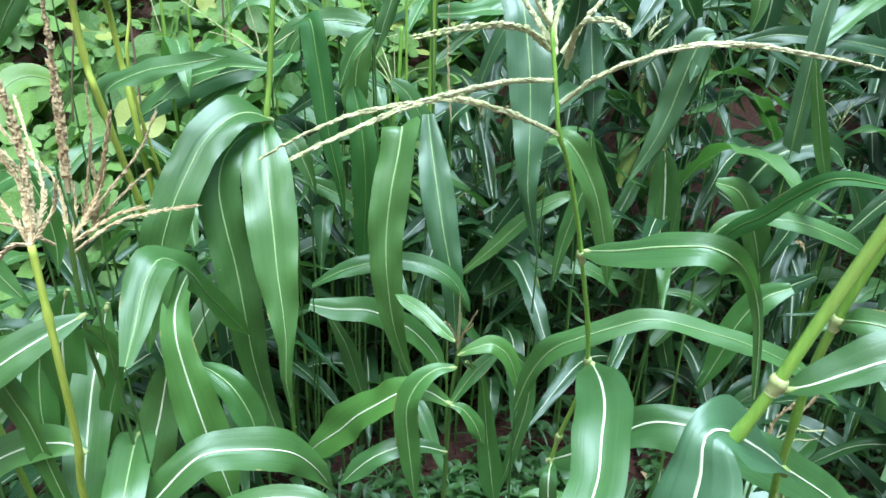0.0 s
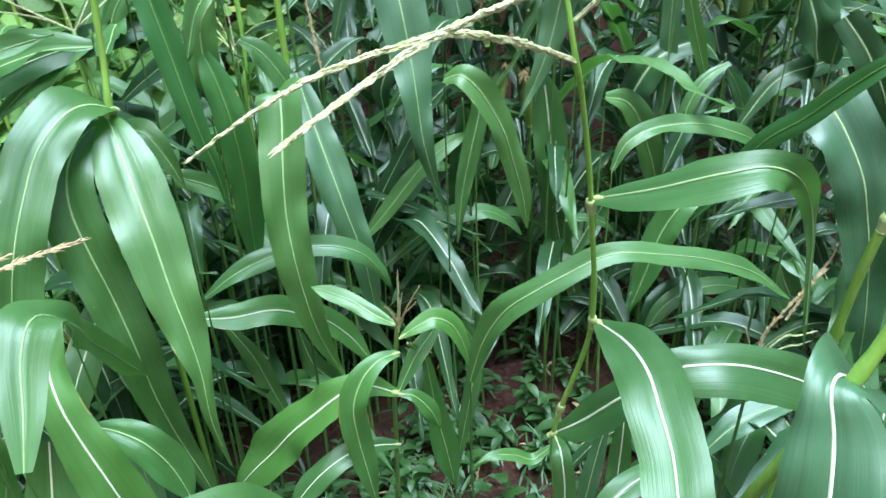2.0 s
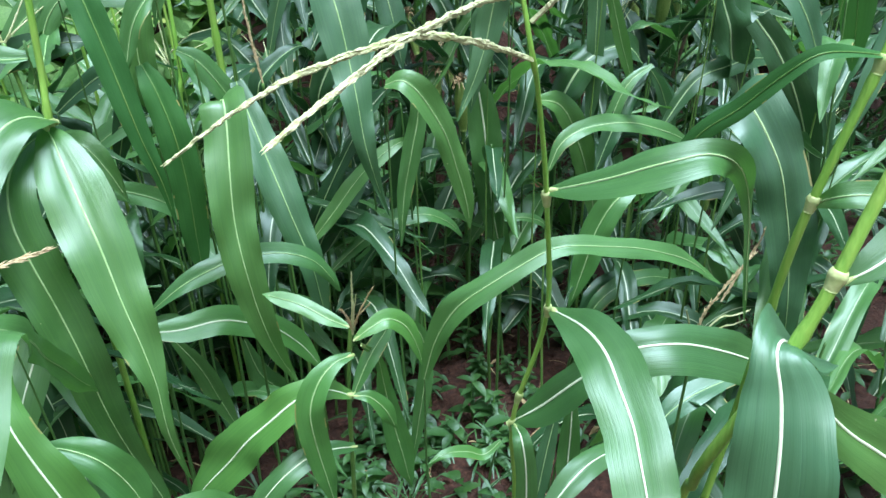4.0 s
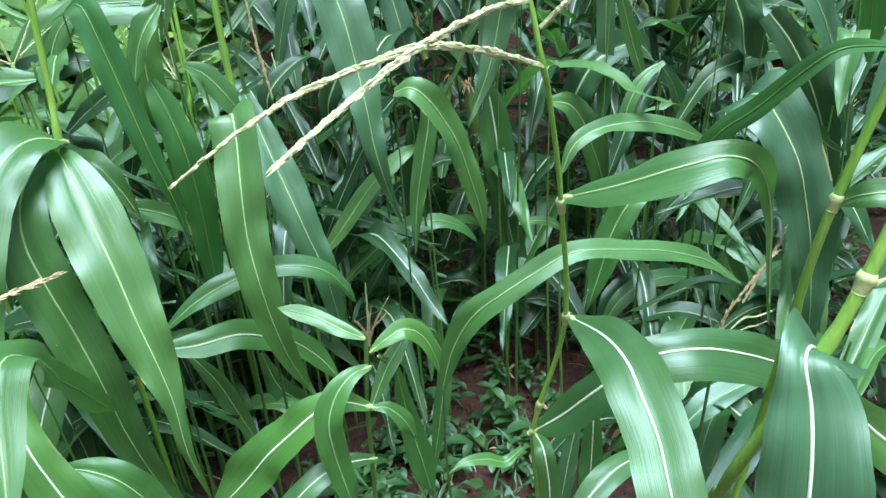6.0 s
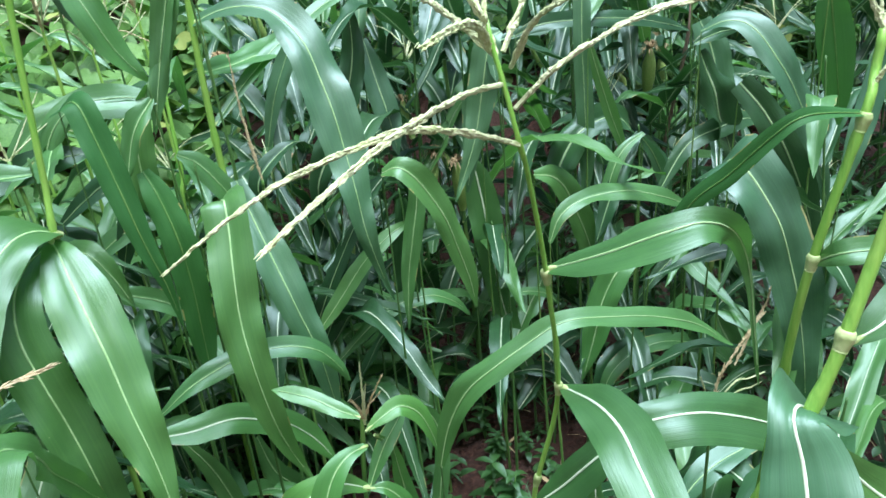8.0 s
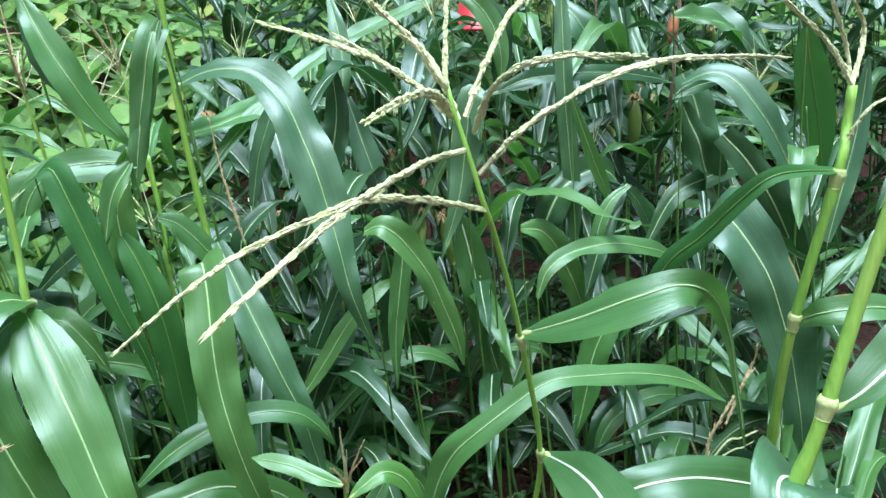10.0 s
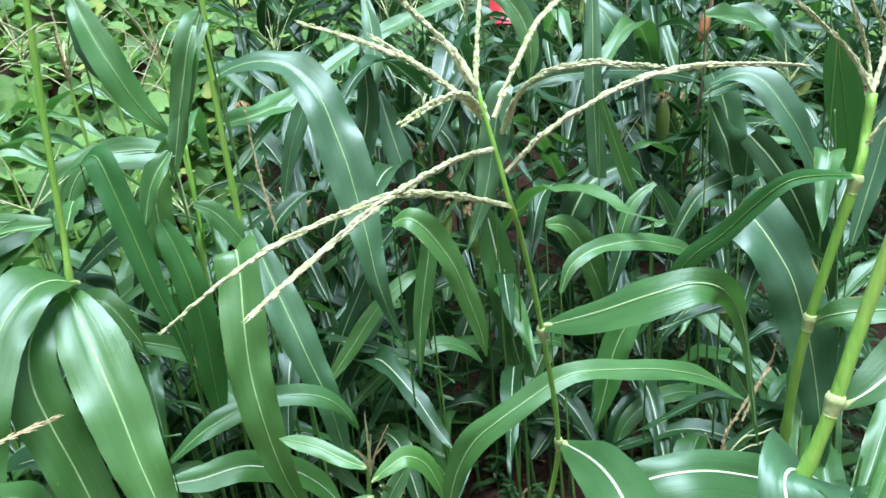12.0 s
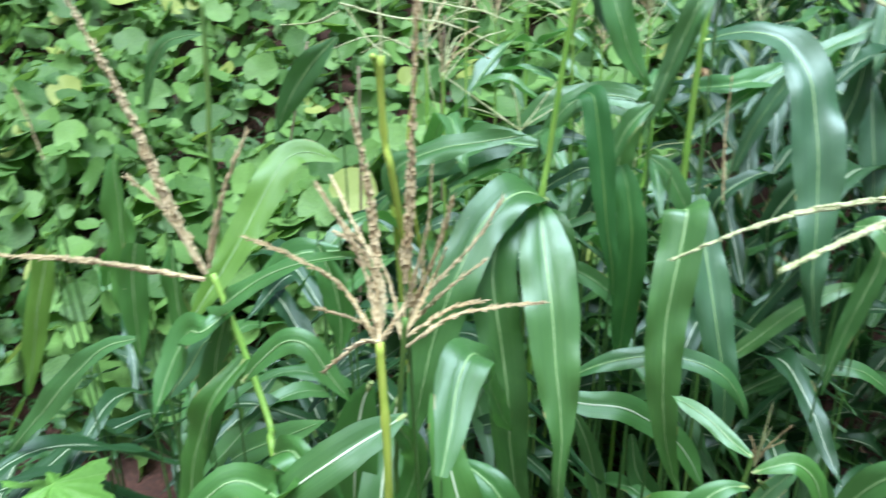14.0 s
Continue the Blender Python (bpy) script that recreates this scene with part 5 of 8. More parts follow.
plant = empty("maize_plant", "maize plant with glossy leaf, tinted bluish for sky sheen", "maize", MAIZE, (-0.015, 1.940, 0))
stalk(plant, [(-0.015, 1.940, -0.030), (-0.014, 1.916, 0.637), (-0.013, 1.880, 1.159)], 0.0048, 0.0012, STALK_SHADE)
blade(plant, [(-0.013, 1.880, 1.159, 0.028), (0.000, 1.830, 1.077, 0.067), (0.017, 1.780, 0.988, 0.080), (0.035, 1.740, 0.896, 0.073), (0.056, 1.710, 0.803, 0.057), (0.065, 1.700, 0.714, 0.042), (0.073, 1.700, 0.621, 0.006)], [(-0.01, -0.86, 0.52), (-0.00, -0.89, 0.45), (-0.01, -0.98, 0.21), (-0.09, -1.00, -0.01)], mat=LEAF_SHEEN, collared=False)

plant = empty("maize_plant", "maize plant with a leaf showing its matt underside, coloured darker for shade", "maize", MAIZE, (-0.290, 1.833, 0))
stalk(plant, [(-0.290, 1.833, -0.030), (-0.292, 1.804, 0.758), (-0.293, 1.760, 1.378)], 0.0048, 0.0012, STALK_SHADE)
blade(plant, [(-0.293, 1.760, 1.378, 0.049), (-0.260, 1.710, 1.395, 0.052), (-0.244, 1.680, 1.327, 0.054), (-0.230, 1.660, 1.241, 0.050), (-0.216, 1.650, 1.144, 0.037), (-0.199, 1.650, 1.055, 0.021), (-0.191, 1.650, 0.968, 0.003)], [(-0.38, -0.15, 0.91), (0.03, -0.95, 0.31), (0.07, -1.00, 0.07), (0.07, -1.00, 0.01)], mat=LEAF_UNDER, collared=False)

plant = empty("maize_plant", "maize plant with a leaf showing its matt underside, coloured darker for shade", "maize", MAIZE, (-0.216, 1.879, 0))
stalk(plant, [(-0.216, 1.879, -0.030), (-0.196, 1.855, 0.678), (-0.187, 1.820, 1.232)], 0.0048, 0.0012, STALK_SHADE)
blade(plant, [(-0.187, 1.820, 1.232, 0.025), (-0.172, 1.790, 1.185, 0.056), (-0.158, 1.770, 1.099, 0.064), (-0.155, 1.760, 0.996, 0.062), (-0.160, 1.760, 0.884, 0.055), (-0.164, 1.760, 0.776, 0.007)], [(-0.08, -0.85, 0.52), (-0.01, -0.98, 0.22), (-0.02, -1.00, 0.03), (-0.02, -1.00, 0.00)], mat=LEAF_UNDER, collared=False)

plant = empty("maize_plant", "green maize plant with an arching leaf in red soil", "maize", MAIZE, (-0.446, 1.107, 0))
stalk(plant, [(-0.446, 1.107, -0.030), (-0.437, 1.072, 0.544), (-0.433, 1.020, 0.989)], 0.0048, 0.0012, STALK_SHADE)
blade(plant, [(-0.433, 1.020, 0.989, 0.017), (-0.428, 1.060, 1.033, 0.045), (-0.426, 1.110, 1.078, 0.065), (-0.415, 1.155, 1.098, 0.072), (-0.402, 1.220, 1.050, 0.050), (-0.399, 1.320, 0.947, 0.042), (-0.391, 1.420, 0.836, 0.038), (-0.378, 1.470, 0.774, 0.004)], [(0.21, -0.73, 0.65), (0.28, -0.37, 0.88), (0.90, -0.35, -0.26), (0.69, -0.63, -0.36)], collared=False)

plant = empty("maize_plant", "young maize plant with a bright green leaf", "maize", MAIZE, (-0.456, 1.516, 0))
stalk(plant, [(-0.456, 1.516, -0.030), (-0.467, 1.494, 0.521), (-0.472, 1.460, 0.947)], 0.0048, 0.0012, STALK_SHADE)
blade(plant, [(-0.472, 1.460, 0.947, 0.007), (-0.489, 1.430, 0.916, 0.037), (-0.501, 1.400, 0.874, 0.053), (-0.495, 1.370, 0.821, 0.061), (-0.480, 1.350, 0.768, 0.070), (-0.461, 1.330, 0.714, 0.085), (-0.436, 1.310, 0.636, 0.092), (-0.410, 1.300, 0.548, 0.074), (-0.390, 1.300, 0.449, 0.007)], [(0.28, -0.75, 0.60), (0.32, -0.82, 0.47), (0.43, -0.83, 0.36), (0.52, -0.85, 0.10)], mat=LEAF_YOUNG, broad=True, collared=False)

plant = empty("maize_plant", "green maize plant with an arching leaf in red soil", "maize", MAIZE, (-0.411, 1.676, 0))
stalk(plant, [(-0.411, 1.676, -0.030), (-0.424, 1.653, 0.488), (-0.429, 1.620, 0.888)], 0.0048, 0.0012, STALK_SHADE)
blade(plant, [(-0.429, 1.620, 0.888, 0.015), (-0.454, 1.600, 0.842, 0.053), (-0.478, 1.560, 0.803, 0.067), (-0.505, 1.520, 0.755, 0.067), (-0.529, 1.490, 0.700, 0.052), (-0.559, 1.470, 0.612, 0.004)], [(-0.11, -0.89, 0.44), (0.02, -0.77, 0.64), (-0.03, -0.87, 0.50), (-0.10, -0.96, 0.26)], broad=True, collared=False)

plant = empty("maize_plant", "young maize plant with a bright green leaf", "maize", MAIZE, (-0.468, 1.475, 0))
stalk(plant, [(-0.468, 1.475, -0.030), (-0.473, 1.453, 0.400), (-0.475, 1.420, 0.727)], 0.0048, 0.0012, STALK_SHADE)
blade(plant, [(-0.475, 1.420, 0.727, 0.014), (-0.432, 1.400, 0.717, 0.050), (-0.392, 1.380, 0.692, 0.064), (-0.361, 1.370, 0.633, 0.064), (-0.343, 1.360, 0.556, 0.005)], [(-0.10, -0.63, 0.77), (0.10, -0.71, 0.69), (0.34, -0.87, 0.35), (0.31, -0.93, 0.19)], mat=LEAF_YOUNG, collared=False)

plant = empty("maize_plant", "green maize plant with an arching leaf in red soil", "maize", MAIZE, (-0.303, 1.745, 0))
stalk(plant, [(-0.303, 1.745, -0.030), (-0.282, 1.711, 0.437), (-0.273, 1.660, 0.795)], 0.0048, 0.0012, STALK_SHADE)
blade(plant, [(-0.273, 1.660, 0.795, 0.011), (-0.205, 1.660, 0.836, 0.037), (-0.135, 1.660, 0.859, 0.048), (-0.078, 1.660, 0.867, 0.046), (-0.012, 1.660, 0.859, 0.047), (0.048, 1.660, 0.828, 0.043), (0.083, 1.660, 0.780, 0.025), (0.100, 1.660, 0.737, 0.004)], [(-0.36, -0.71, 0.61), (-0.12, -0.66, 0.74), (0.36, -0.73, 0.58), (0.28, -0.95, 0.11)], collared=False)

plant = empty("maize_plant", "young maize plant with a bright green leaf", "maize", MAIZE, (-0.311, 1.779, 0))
stalk(plant, [(-0.311, 1.779, -0.030), (-0.299, 1.755, 0.391), (-0.294, 1.720, 0.711)], 0.0048, 0.0012, STALK_SHADE)
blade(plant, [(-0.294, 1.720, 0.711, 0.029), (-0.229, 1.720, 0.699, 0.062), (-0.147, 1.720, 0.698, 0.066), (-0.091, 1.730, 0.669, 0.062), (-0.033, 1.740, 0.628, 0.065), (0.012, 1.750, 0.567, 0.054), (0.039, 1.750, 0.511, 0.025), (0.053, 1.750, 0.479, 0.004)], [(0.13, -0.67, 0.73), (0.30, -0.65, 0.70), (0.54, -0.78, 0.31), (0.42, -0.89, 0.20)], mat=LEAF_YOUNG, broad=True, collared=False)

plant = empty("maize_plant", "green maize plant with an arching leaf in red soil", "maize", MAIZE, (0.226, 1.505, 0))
stalk(plant, [(0.226, 1.505, -0.030), (0.206, 1.471, 0.350), (0.197, 1.420, 0.636)], 0.0048, 0.0012, STALK_SHADE)
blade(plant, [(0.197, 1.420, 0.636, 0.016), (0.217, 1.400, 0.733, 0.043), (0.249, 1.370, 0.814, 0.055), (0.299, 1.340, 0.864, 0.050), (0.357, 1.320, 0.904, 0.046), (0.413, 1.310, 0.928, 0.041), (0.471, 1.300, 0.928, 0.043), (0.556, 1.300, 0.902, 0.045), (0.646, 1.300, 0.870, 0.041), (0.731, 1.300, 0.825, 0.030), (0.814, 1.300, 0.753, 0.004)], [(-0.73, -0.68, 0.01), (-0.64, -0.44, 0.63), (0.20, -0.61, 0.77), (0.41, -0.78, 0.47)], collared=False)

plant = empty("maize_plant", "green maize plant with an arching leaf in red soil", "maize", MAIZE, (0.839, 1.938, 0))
stalk(plant, [(0.839, 1.938, -0.030), (0.848, 1.903, 0.152), (0.852, 1.850, 0.277)], 0.0048, 0.0012, STALK_SHADE)
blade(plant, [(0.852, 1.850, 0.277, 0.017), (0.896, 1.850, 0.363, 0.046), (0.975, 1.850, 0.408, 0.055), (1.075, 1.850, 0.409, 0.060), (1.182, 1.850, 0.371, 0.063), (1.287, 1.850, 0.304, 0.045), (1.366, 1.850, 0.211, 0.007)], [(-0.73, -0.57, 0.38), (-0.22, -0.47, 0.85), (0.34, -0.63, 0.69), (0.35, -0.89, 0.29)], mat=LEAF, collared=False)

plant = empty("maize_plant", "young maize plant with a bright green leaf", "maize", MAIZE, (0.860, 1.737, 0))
stalk(plant, [(0.860, 1.737, -0.030), (0.858, 1.706, 0.454), (0.857, 1.660, 0.825)], 0.0048, 0.0012, STALK_SHADE)
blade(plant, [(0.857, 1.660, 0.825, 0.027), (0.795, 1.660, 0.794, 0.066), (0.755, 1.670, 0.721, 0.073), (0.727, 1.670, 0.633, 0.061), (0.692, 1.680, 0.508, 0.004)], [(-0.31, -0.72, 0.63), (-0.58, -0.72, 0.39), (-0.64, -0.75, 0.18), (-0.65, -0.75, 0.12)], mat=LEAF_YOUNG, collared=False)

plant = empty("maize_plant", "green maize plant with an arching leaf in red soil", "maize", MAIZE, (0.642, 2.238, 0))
stalk(plant, [(0.642, 2.238, -0.030), (0.655, 2.203, 0.553), (0.660, 2.150, 1.006)], 0.0048, 0.0012, STALK_SHADE)
blade(plant, [(0.660, 2.150, 1.006, 0.019), (0.670, 2.150, 0.951, 0.072), (0.683, 2.150, 0.850, 0.096), (0.695, 2.150, 0.708, 0.089), (0.708, 2.150, 0.575, 0.073), (0.736, 2.150, 0.430, 0.065), (0.799, 2.150, 0.221, 0.037), (0.856, 2.150, 0.061, 0.006)], [(-0.29, -0.96, -0.05), (-0.35, -0.93, -0.03), (-0.22, -0.97, -0.05), (-0.06, -1.00, -0.02)], broad=True, collared=False)

plant = empty("maize_plant", "green maize plant with an arching leaf in red soil", "maize", MAIZE, (0.276, 1.819, 0))
stalk(plant, [(0.276, 1.819, -0.030), (0.268, 1.783, 0.631), (0.264, 1.730, 1.147)], 0.0048, 0.0012, STALK_SHADE)
blade(plant, [(0.264, 1.730, 1.147, 0.021), (0.293, 1.700, 1.158, 0.049), (0.331, 1.690, 1.119, 0.062), (0.370, 1.690, 1.046, 0.059), (0.402, 1.700, 0.948, 0.050), (0.423, 1.700, 0.862, 0.033), (0.431, 1.700, 0.791, 0.004)], [(-0.57, -0.28, 0.77), (0.22, -0.95, 0.24), (-0.09, -0.99, -0.08), (-0.29, -0.95, -0.03)], collared=False)

plant = empty("maize_plant", "young maize plant with a bright green leaf", "maize", MAIZE, (-0.237, 2.142, 0))
stalk(plant, [(-0.237, 2.142, -0.030), (-0.254, 2.117, 0.959), (-0.261, 2.080, 1.743)], 0.0048, 0.0012, STALK)
blade(plant, [(-0.261, 2.080, 1.743, 0.006), (-0.247, 2.050, 1.664, 0.037), (-0.232, 2.020, 1.606, 0.060), (-0.209, 2.000, 1.535, 0.070), (-0.177, 2.000, 1.449, 0.060), (-0.131, 2.000, 1.377, 0.005)], [(0.11, -0.92, 0.37), (0.12, -0.91, 0.40), (0.25, -0.95, 0.18), (0.33, -0.92, 0.21)], mat=LEAF_YOUNG, collared=False)

plant = empty("maize_plant", "green maize plant with an arching leaf in red soil", "maize", MAIZE, (-0.007, 2.037, 0))
stalk(plant, [(-0.007, 2.037, -0.030), (-0.001, 2.014, 0.871), (0.001, 1.980, 1.584)], 0.0048, 0.0012, STALK)
blade(plant, [(0.001, 1.980, 1.584, 0.037), (-0.023, 1.930, 1.602, 0.052), (-0.053, 1.900, 1.558, 0.053), (-0.076, 1.900, 1.495, 0.052), (-0.106, 1.900, 1.410, 0.038), (-0.146, 1.900, 1.289, 0.004)], [(0.51, -0.29, 0.81), (0.01, -0.84, 0.54), (-0.15, -0.99, 0.05), (-0.09, -1.00, 0.03)], mat=LEAF, collared=False)

plant = empty("maize_plant", "green maize plant with an arching leaf in red soil", "maize", MAIZE, (-0.406, 1.953, 0))
stalk(plant, [(-0.406, 1.953, -0.030), (-0.392, 1.932, 0.662), (-0.385, 1.900, 1.205)], 0.0048, 0.0012, STALK)
blade(plant, [(-0.385, 1.900, 1.205, 0.021), (-0.329, 1.900, 1.319, 0.048), (-0.271, 1.900, 1.366, 0.055), (-0.207, 1.900, 1.370, 0.057), (-0.157, 1.900, 1.360, 0.047), (-0.106, 1.900, 1.345, 0.005)], [(-0.24, -0.96, 0.12), (-0.26, -0.86, 0.44), (0.07, -0.78, 0.62), (0.18, -0.79, 0.59)], collared=False)

plant = empty("maize_plant", "maize plant in the shaded row, leaf coloured dark for shade", "maize", MAIZE, (-0.377, 2.024, 0))
stalk(plant, [(-0.377, 2.024, -0.030), (-0.369, 1.994, 0.622), (-0.365, 1.950, 1.131)], 0.0048, 0.0012, STALK)
blade(plant, [(-0.365, 1.950, 1.131, 0.015), (-0.313, 1.950, 1.168, 0.039), (-0.258, 1.950, 1.194, 0.049), (-0.217, 1.950, 1.164, 0.035), (-0.197, 1.950, 1.100, 0.005)], [(-0.26, -0.89, 0.37), (-0.16, -0.87, 0.46), (0.22, -0.92, 0.33), (0.21, -0.97, 0.07)], mat=LEAF_SHADE, collared=False)

plant = empty("maize_plant", "green maize plant with an arching leaf in red soil", "maize", MAIZE, (-0.418, 2.027, 0))
stalk(plant, [(-0.418, 2.027, -0.030), (-0.397, 1.996, 0.536), (-0.388, 1.950, 0.975)], 0.0048, 0.0012, STALK)
blade(plant, [(-0.388, 1.950, 0.975, 0.017), (-0.327, 1.950, 1.038, 0.045), (-0.260, 1.950, 1.081, 0.052), (-0.190, 1.950, 1.093, 0.047), (-0.139, 1.950, 1.062, 0.006)], [(-0.44, -0.79, 0.42), (-0.37, -0.74, 0.56), (-0.01, -0.68, 0.73), (0.36, -0.71, 0.60)], collared=False)

plant = empty("maize_plant", "green maize plant with an arching leaf in red soil", "maize", MAIZE, (-0.356, 1.912, 0))
stalk(plant, [(-0.356, 1.912, -0.030), (-0.349, 1.887, 0.552), (-0.346, 1.850, 1.004)], 0.0048, 0.0012, STALK)
blade(plant, [(-0.346, 1.850, 1.004, 0.012), (-0.283, 1.850, 0.980, 0.040), (-0.219, 1.850, 0.947, 0.048), (-0.171, 1.850, 0.906, 0.041), (-0.139, 1.850, 0.864, 0.005)], [(0.19, -0.85, 0.50), (0.24, -0.86, 0.46), (0.30, -0.89, 0.34), (0.31, -0.92, 0.24)], collared=False)

plant = empty("maize_plant", "green maize plant with an arching leaf in red soil", "maize", MAIZE, (-0.093, 2.069, 0))
stalk(plant, [(-0.093, 2.069, -0.030), (-0.107, 2.042, 0.667), (-0.112, 2.000, 1.213)], 0.0048, 0.0012, STALK)
blade(plant, [(-0.112, 2.000, 1.213, 0.020), (-0.072, 2.000, 1.183, 0.054), (-0.027, 2.000, 1.107, 0.059), (0.011, 2.000, 1.041, 0.049), (0.051, 2.000, 0.972, 0.006)], [(0.38, -0.78, 0.50), (0.38, -0.88, 0.28), (0.34, -0.92, 0.20), (0.33, -0.92, 0.19)], collared=False)

plant = empty("maize_plant", "maize plant in the shaded row, leaf coloured dark for shade", "maize", MAIZE, (-0.211, 2.019, 0))
stalk(plant, [(-0.211, 2.019, -0.030), (-0.204, 1.992, 0.635), (-0.200, 1.950, 1.154)], 0.0048, 0.0012, STALK)
blade(plant, [(-0.200, 1.950, 1.154, 0.016), (-0.191, 1.950, 1.215, 0.050), (-0.225, 1.950, 1.148, 0.049), (-0.260, 1.950, 1.053, 0.038), (-0.281, 1.950, 0.992, 0.005)], [(-0.07, -1.00, 0.01), (-0.16, -0.91, 0.38), (-0.19, -0.98, 0.07), (-0.18, -0.98, 0.06)], mat=LEAF_SHADE, collared=False)

plant = empty("maize_plant", "green maize plant with an arching leaf in red soil", "maize", MAIZE, (0.757, 2.002, 0))
stalk(plant, [(0.757, 2.002, -0.030), (0.749, 1.981, 0.540), (0.745, 1.950, 0.982)], 0.0048, 0.0012, STALK)
blade(plant, [(0.745, 1.950, 0.982, 0.024), (0.812, 1.950, 0.955, 0.075), (0.867, 1.950, 0.859, 0.074), (0.909, 1.950, 0.735, 0.062), (0.938, 1.950, 0.605, 0.032), (0.951, 1.950, 0.509, 0.005)], [(0.24, -0.76, 0.61), (0.00, -1.00, 0.05), (-0.34, -0.94, -0.08), (-0.46, -0.89, -0.06)], mat=LEAF, collared=False)

plant = empty("maize_plant", "green maize plant with an arching leaf in red soil", "maize", MAIZE, (0.692, 1.801, 0))
stalk(plant, [(0.692, 1.801, -0.030), (0.672, 1.781, 0.481), (0.664, 1.750, 0.874)], 0.0048, 0.0012, STALK)
blade(plant, [(0.664, 1.750, 0.874, 0.011), (0.701, 1.750, 0.938, 0.037), (0.785, 1.750, 0.964, 0.045), (0.899, 1.750, 0.950, 0.056), (1.003, 1.750, 0.909, 0.048), (1.117, 1.750, 0.850, 0.007)], [(-0.66, -0.65, 0.38), (-0.20, -0.61, 0.76), (0.21, -0.70, 0.68), (0.31, -0.76, 0.58)], collared=False)

plant = empty("maize_plant", "green maize plant with an arching leaf in red soil", "maize", MAIZE, (0.945, 2.034, 0))
stalk(plant, [(0.945, 2.034, -0.030), (0.934, 2.000, 0.717), (0.930, 1.950, 1.304)], 0.0048, 0.0012, STALK)
blade(plant, [(0.930, 1.950, 1.304, 0.012), (0.960, 1.950, 1.201, 0.032), (1.004, 1.950, 1.068, 0.037), (1.055, 1.950, 0.936, 0.005)], [(-0.35, -0.93, -0.10), (-0.33, -0.94, -0.10), (-0.28, -0.95, -0.10), (-0.25, -0.96, -0.10)], collared=False)

plant = empty("maize_plant", "maize plant with glossy leaf, tinted bluish for sky sheen", "maize", MAIZE, (0.962, 2.132, 0))
stalk(plant, [(0.962, 2.132, -0.030), (0.982, 2.099, 0.882), (0.991, 2.050, 1.604)], 0.0048, 0.0012, STALK)
blade(plant, [(0.991, 2.050, 1.604, 0.015), (0.966, 2.020, 1.449, 0.044), (0.945, 2.000, 1.305, 0.047), (0.945, 2.000, 1.136, 0.048), (0.944, 2.000, 0.958, 0.041), (0.927, 2.000, 0.844, 0.006)], [(-0.53, -0.81, 0.24), (-0.54, -0.83, 0.13), (-0.55, -0.83, 0.01), (-0.60, -0.79, 0.09)], mat=LEAF_SHEEN, collared=False)

plant = empty("maize_plant", "green maize plant with an arching leaf in red soil", "maize", MAIZE, (1.053, 1.973, 0))
stalk(plant, [(1.053, 1.973, -0.030), (1.058, 1.944, 0.571), (1.061, 1.900, 1.039)], 0.0048, 0.0012, STALK)
blade(plant, [(1.061, 1.900, 1.039, 0.013), (0.993, 1.900, 1.005, 0.033), (0.951, 1.900, 0.936, 0.038), (0.925, 1.900, 0.831, 0.033), (0.912, 1.900, 0.752, 0.005)], [(-0.37, -0.57, 0.73), (-0.61, -0.62, 0.49), (-0.68, -0.71, 0.19), (-0.66, -0.74, 0.11)], collared=False)

plant = empty("maize_plant", "maize plant with glossy leaf, tinted bluish for sky sheen", "maize", MAIZE, (1.023, 1.952, 0))
stalk(plant, [(1.023, 1.952, -0.030), (1.043, 1.931, 0.568), (1.052, 1.900, 1.033)], 0.0048, 0.0012, STALK)
blade(plant, [(1.052, 1.900, 1.033, 0.011), (1.094, 1.900, 0.973, 0.035), (1.131, 1.900, 0.889, 0.038), (1.159, 1.900, 0.810, 0.005)], [(-0.10, -0.99, -0.07), (-0.21, -0.97, -0.12), (-0.34, -0.93, -0.14), (-0.38, -0.92, -0.13)], mat=LEAF_SHEEN, collared=False)

plant = empty("maize_plant", "maize plant in the shaded row, leaf coloured dark for shade", "maize", MAIZE, (1.007, 1.888, 0))
stalk(plant, [(1.007, 1.888, -0.030), (1.020, 1.853, 0.494), (1.026, 1.800, 0.898)], 0.0048, 0.0012, STALK)
blade(plant, [(1.026, 1.800, 0.898, 0.015), (1.119, 1.800, 1.008, 0.052), (1.222, 1.800, 1.035, 0.059), (1.313, 1.800, 1.044, 0.050), (1.413, 1.800, 1.022, 0.006)], [(-0.57, -0.66, 0.48), (-0.33, -0.71, 0.62), (-0.01, -0.82, 0.58), (0.10, -0.90, 0.43)], mat=LEAF_SHADE, collared=False)

plant = empty("maize_plant", "maize plant in the shaded row, leaf coloured dark for shade", "maize", MAIZE, (1.059, 2.080, 0))
stalk(plant, [(1.059, 2.080, -0.030), (1.071, 2.048, 0.249), (1.077, 2.000, 0.453)], 0.0048, 0.0012, STALK)
blade(plant, [(1.077, 2.000, 0.453, 0.014), (1.214, 2.000, 0.566, 0.046), (1.338, 2.000, 0.605, 0.058), (1.465, 2.000, 0.498, 0.056), (1.594, 2.000, 0.297, 0.042), (1.660, 2.000, 0.143, 0.006)], [(-0.52, -0.57, 0.63), (-0.02, -0.71, 0.70), (-0.03, -1.00, -0.00), (-0.33, -0.93, -0.14)], mat=LEAF_SHADE, collared=False)

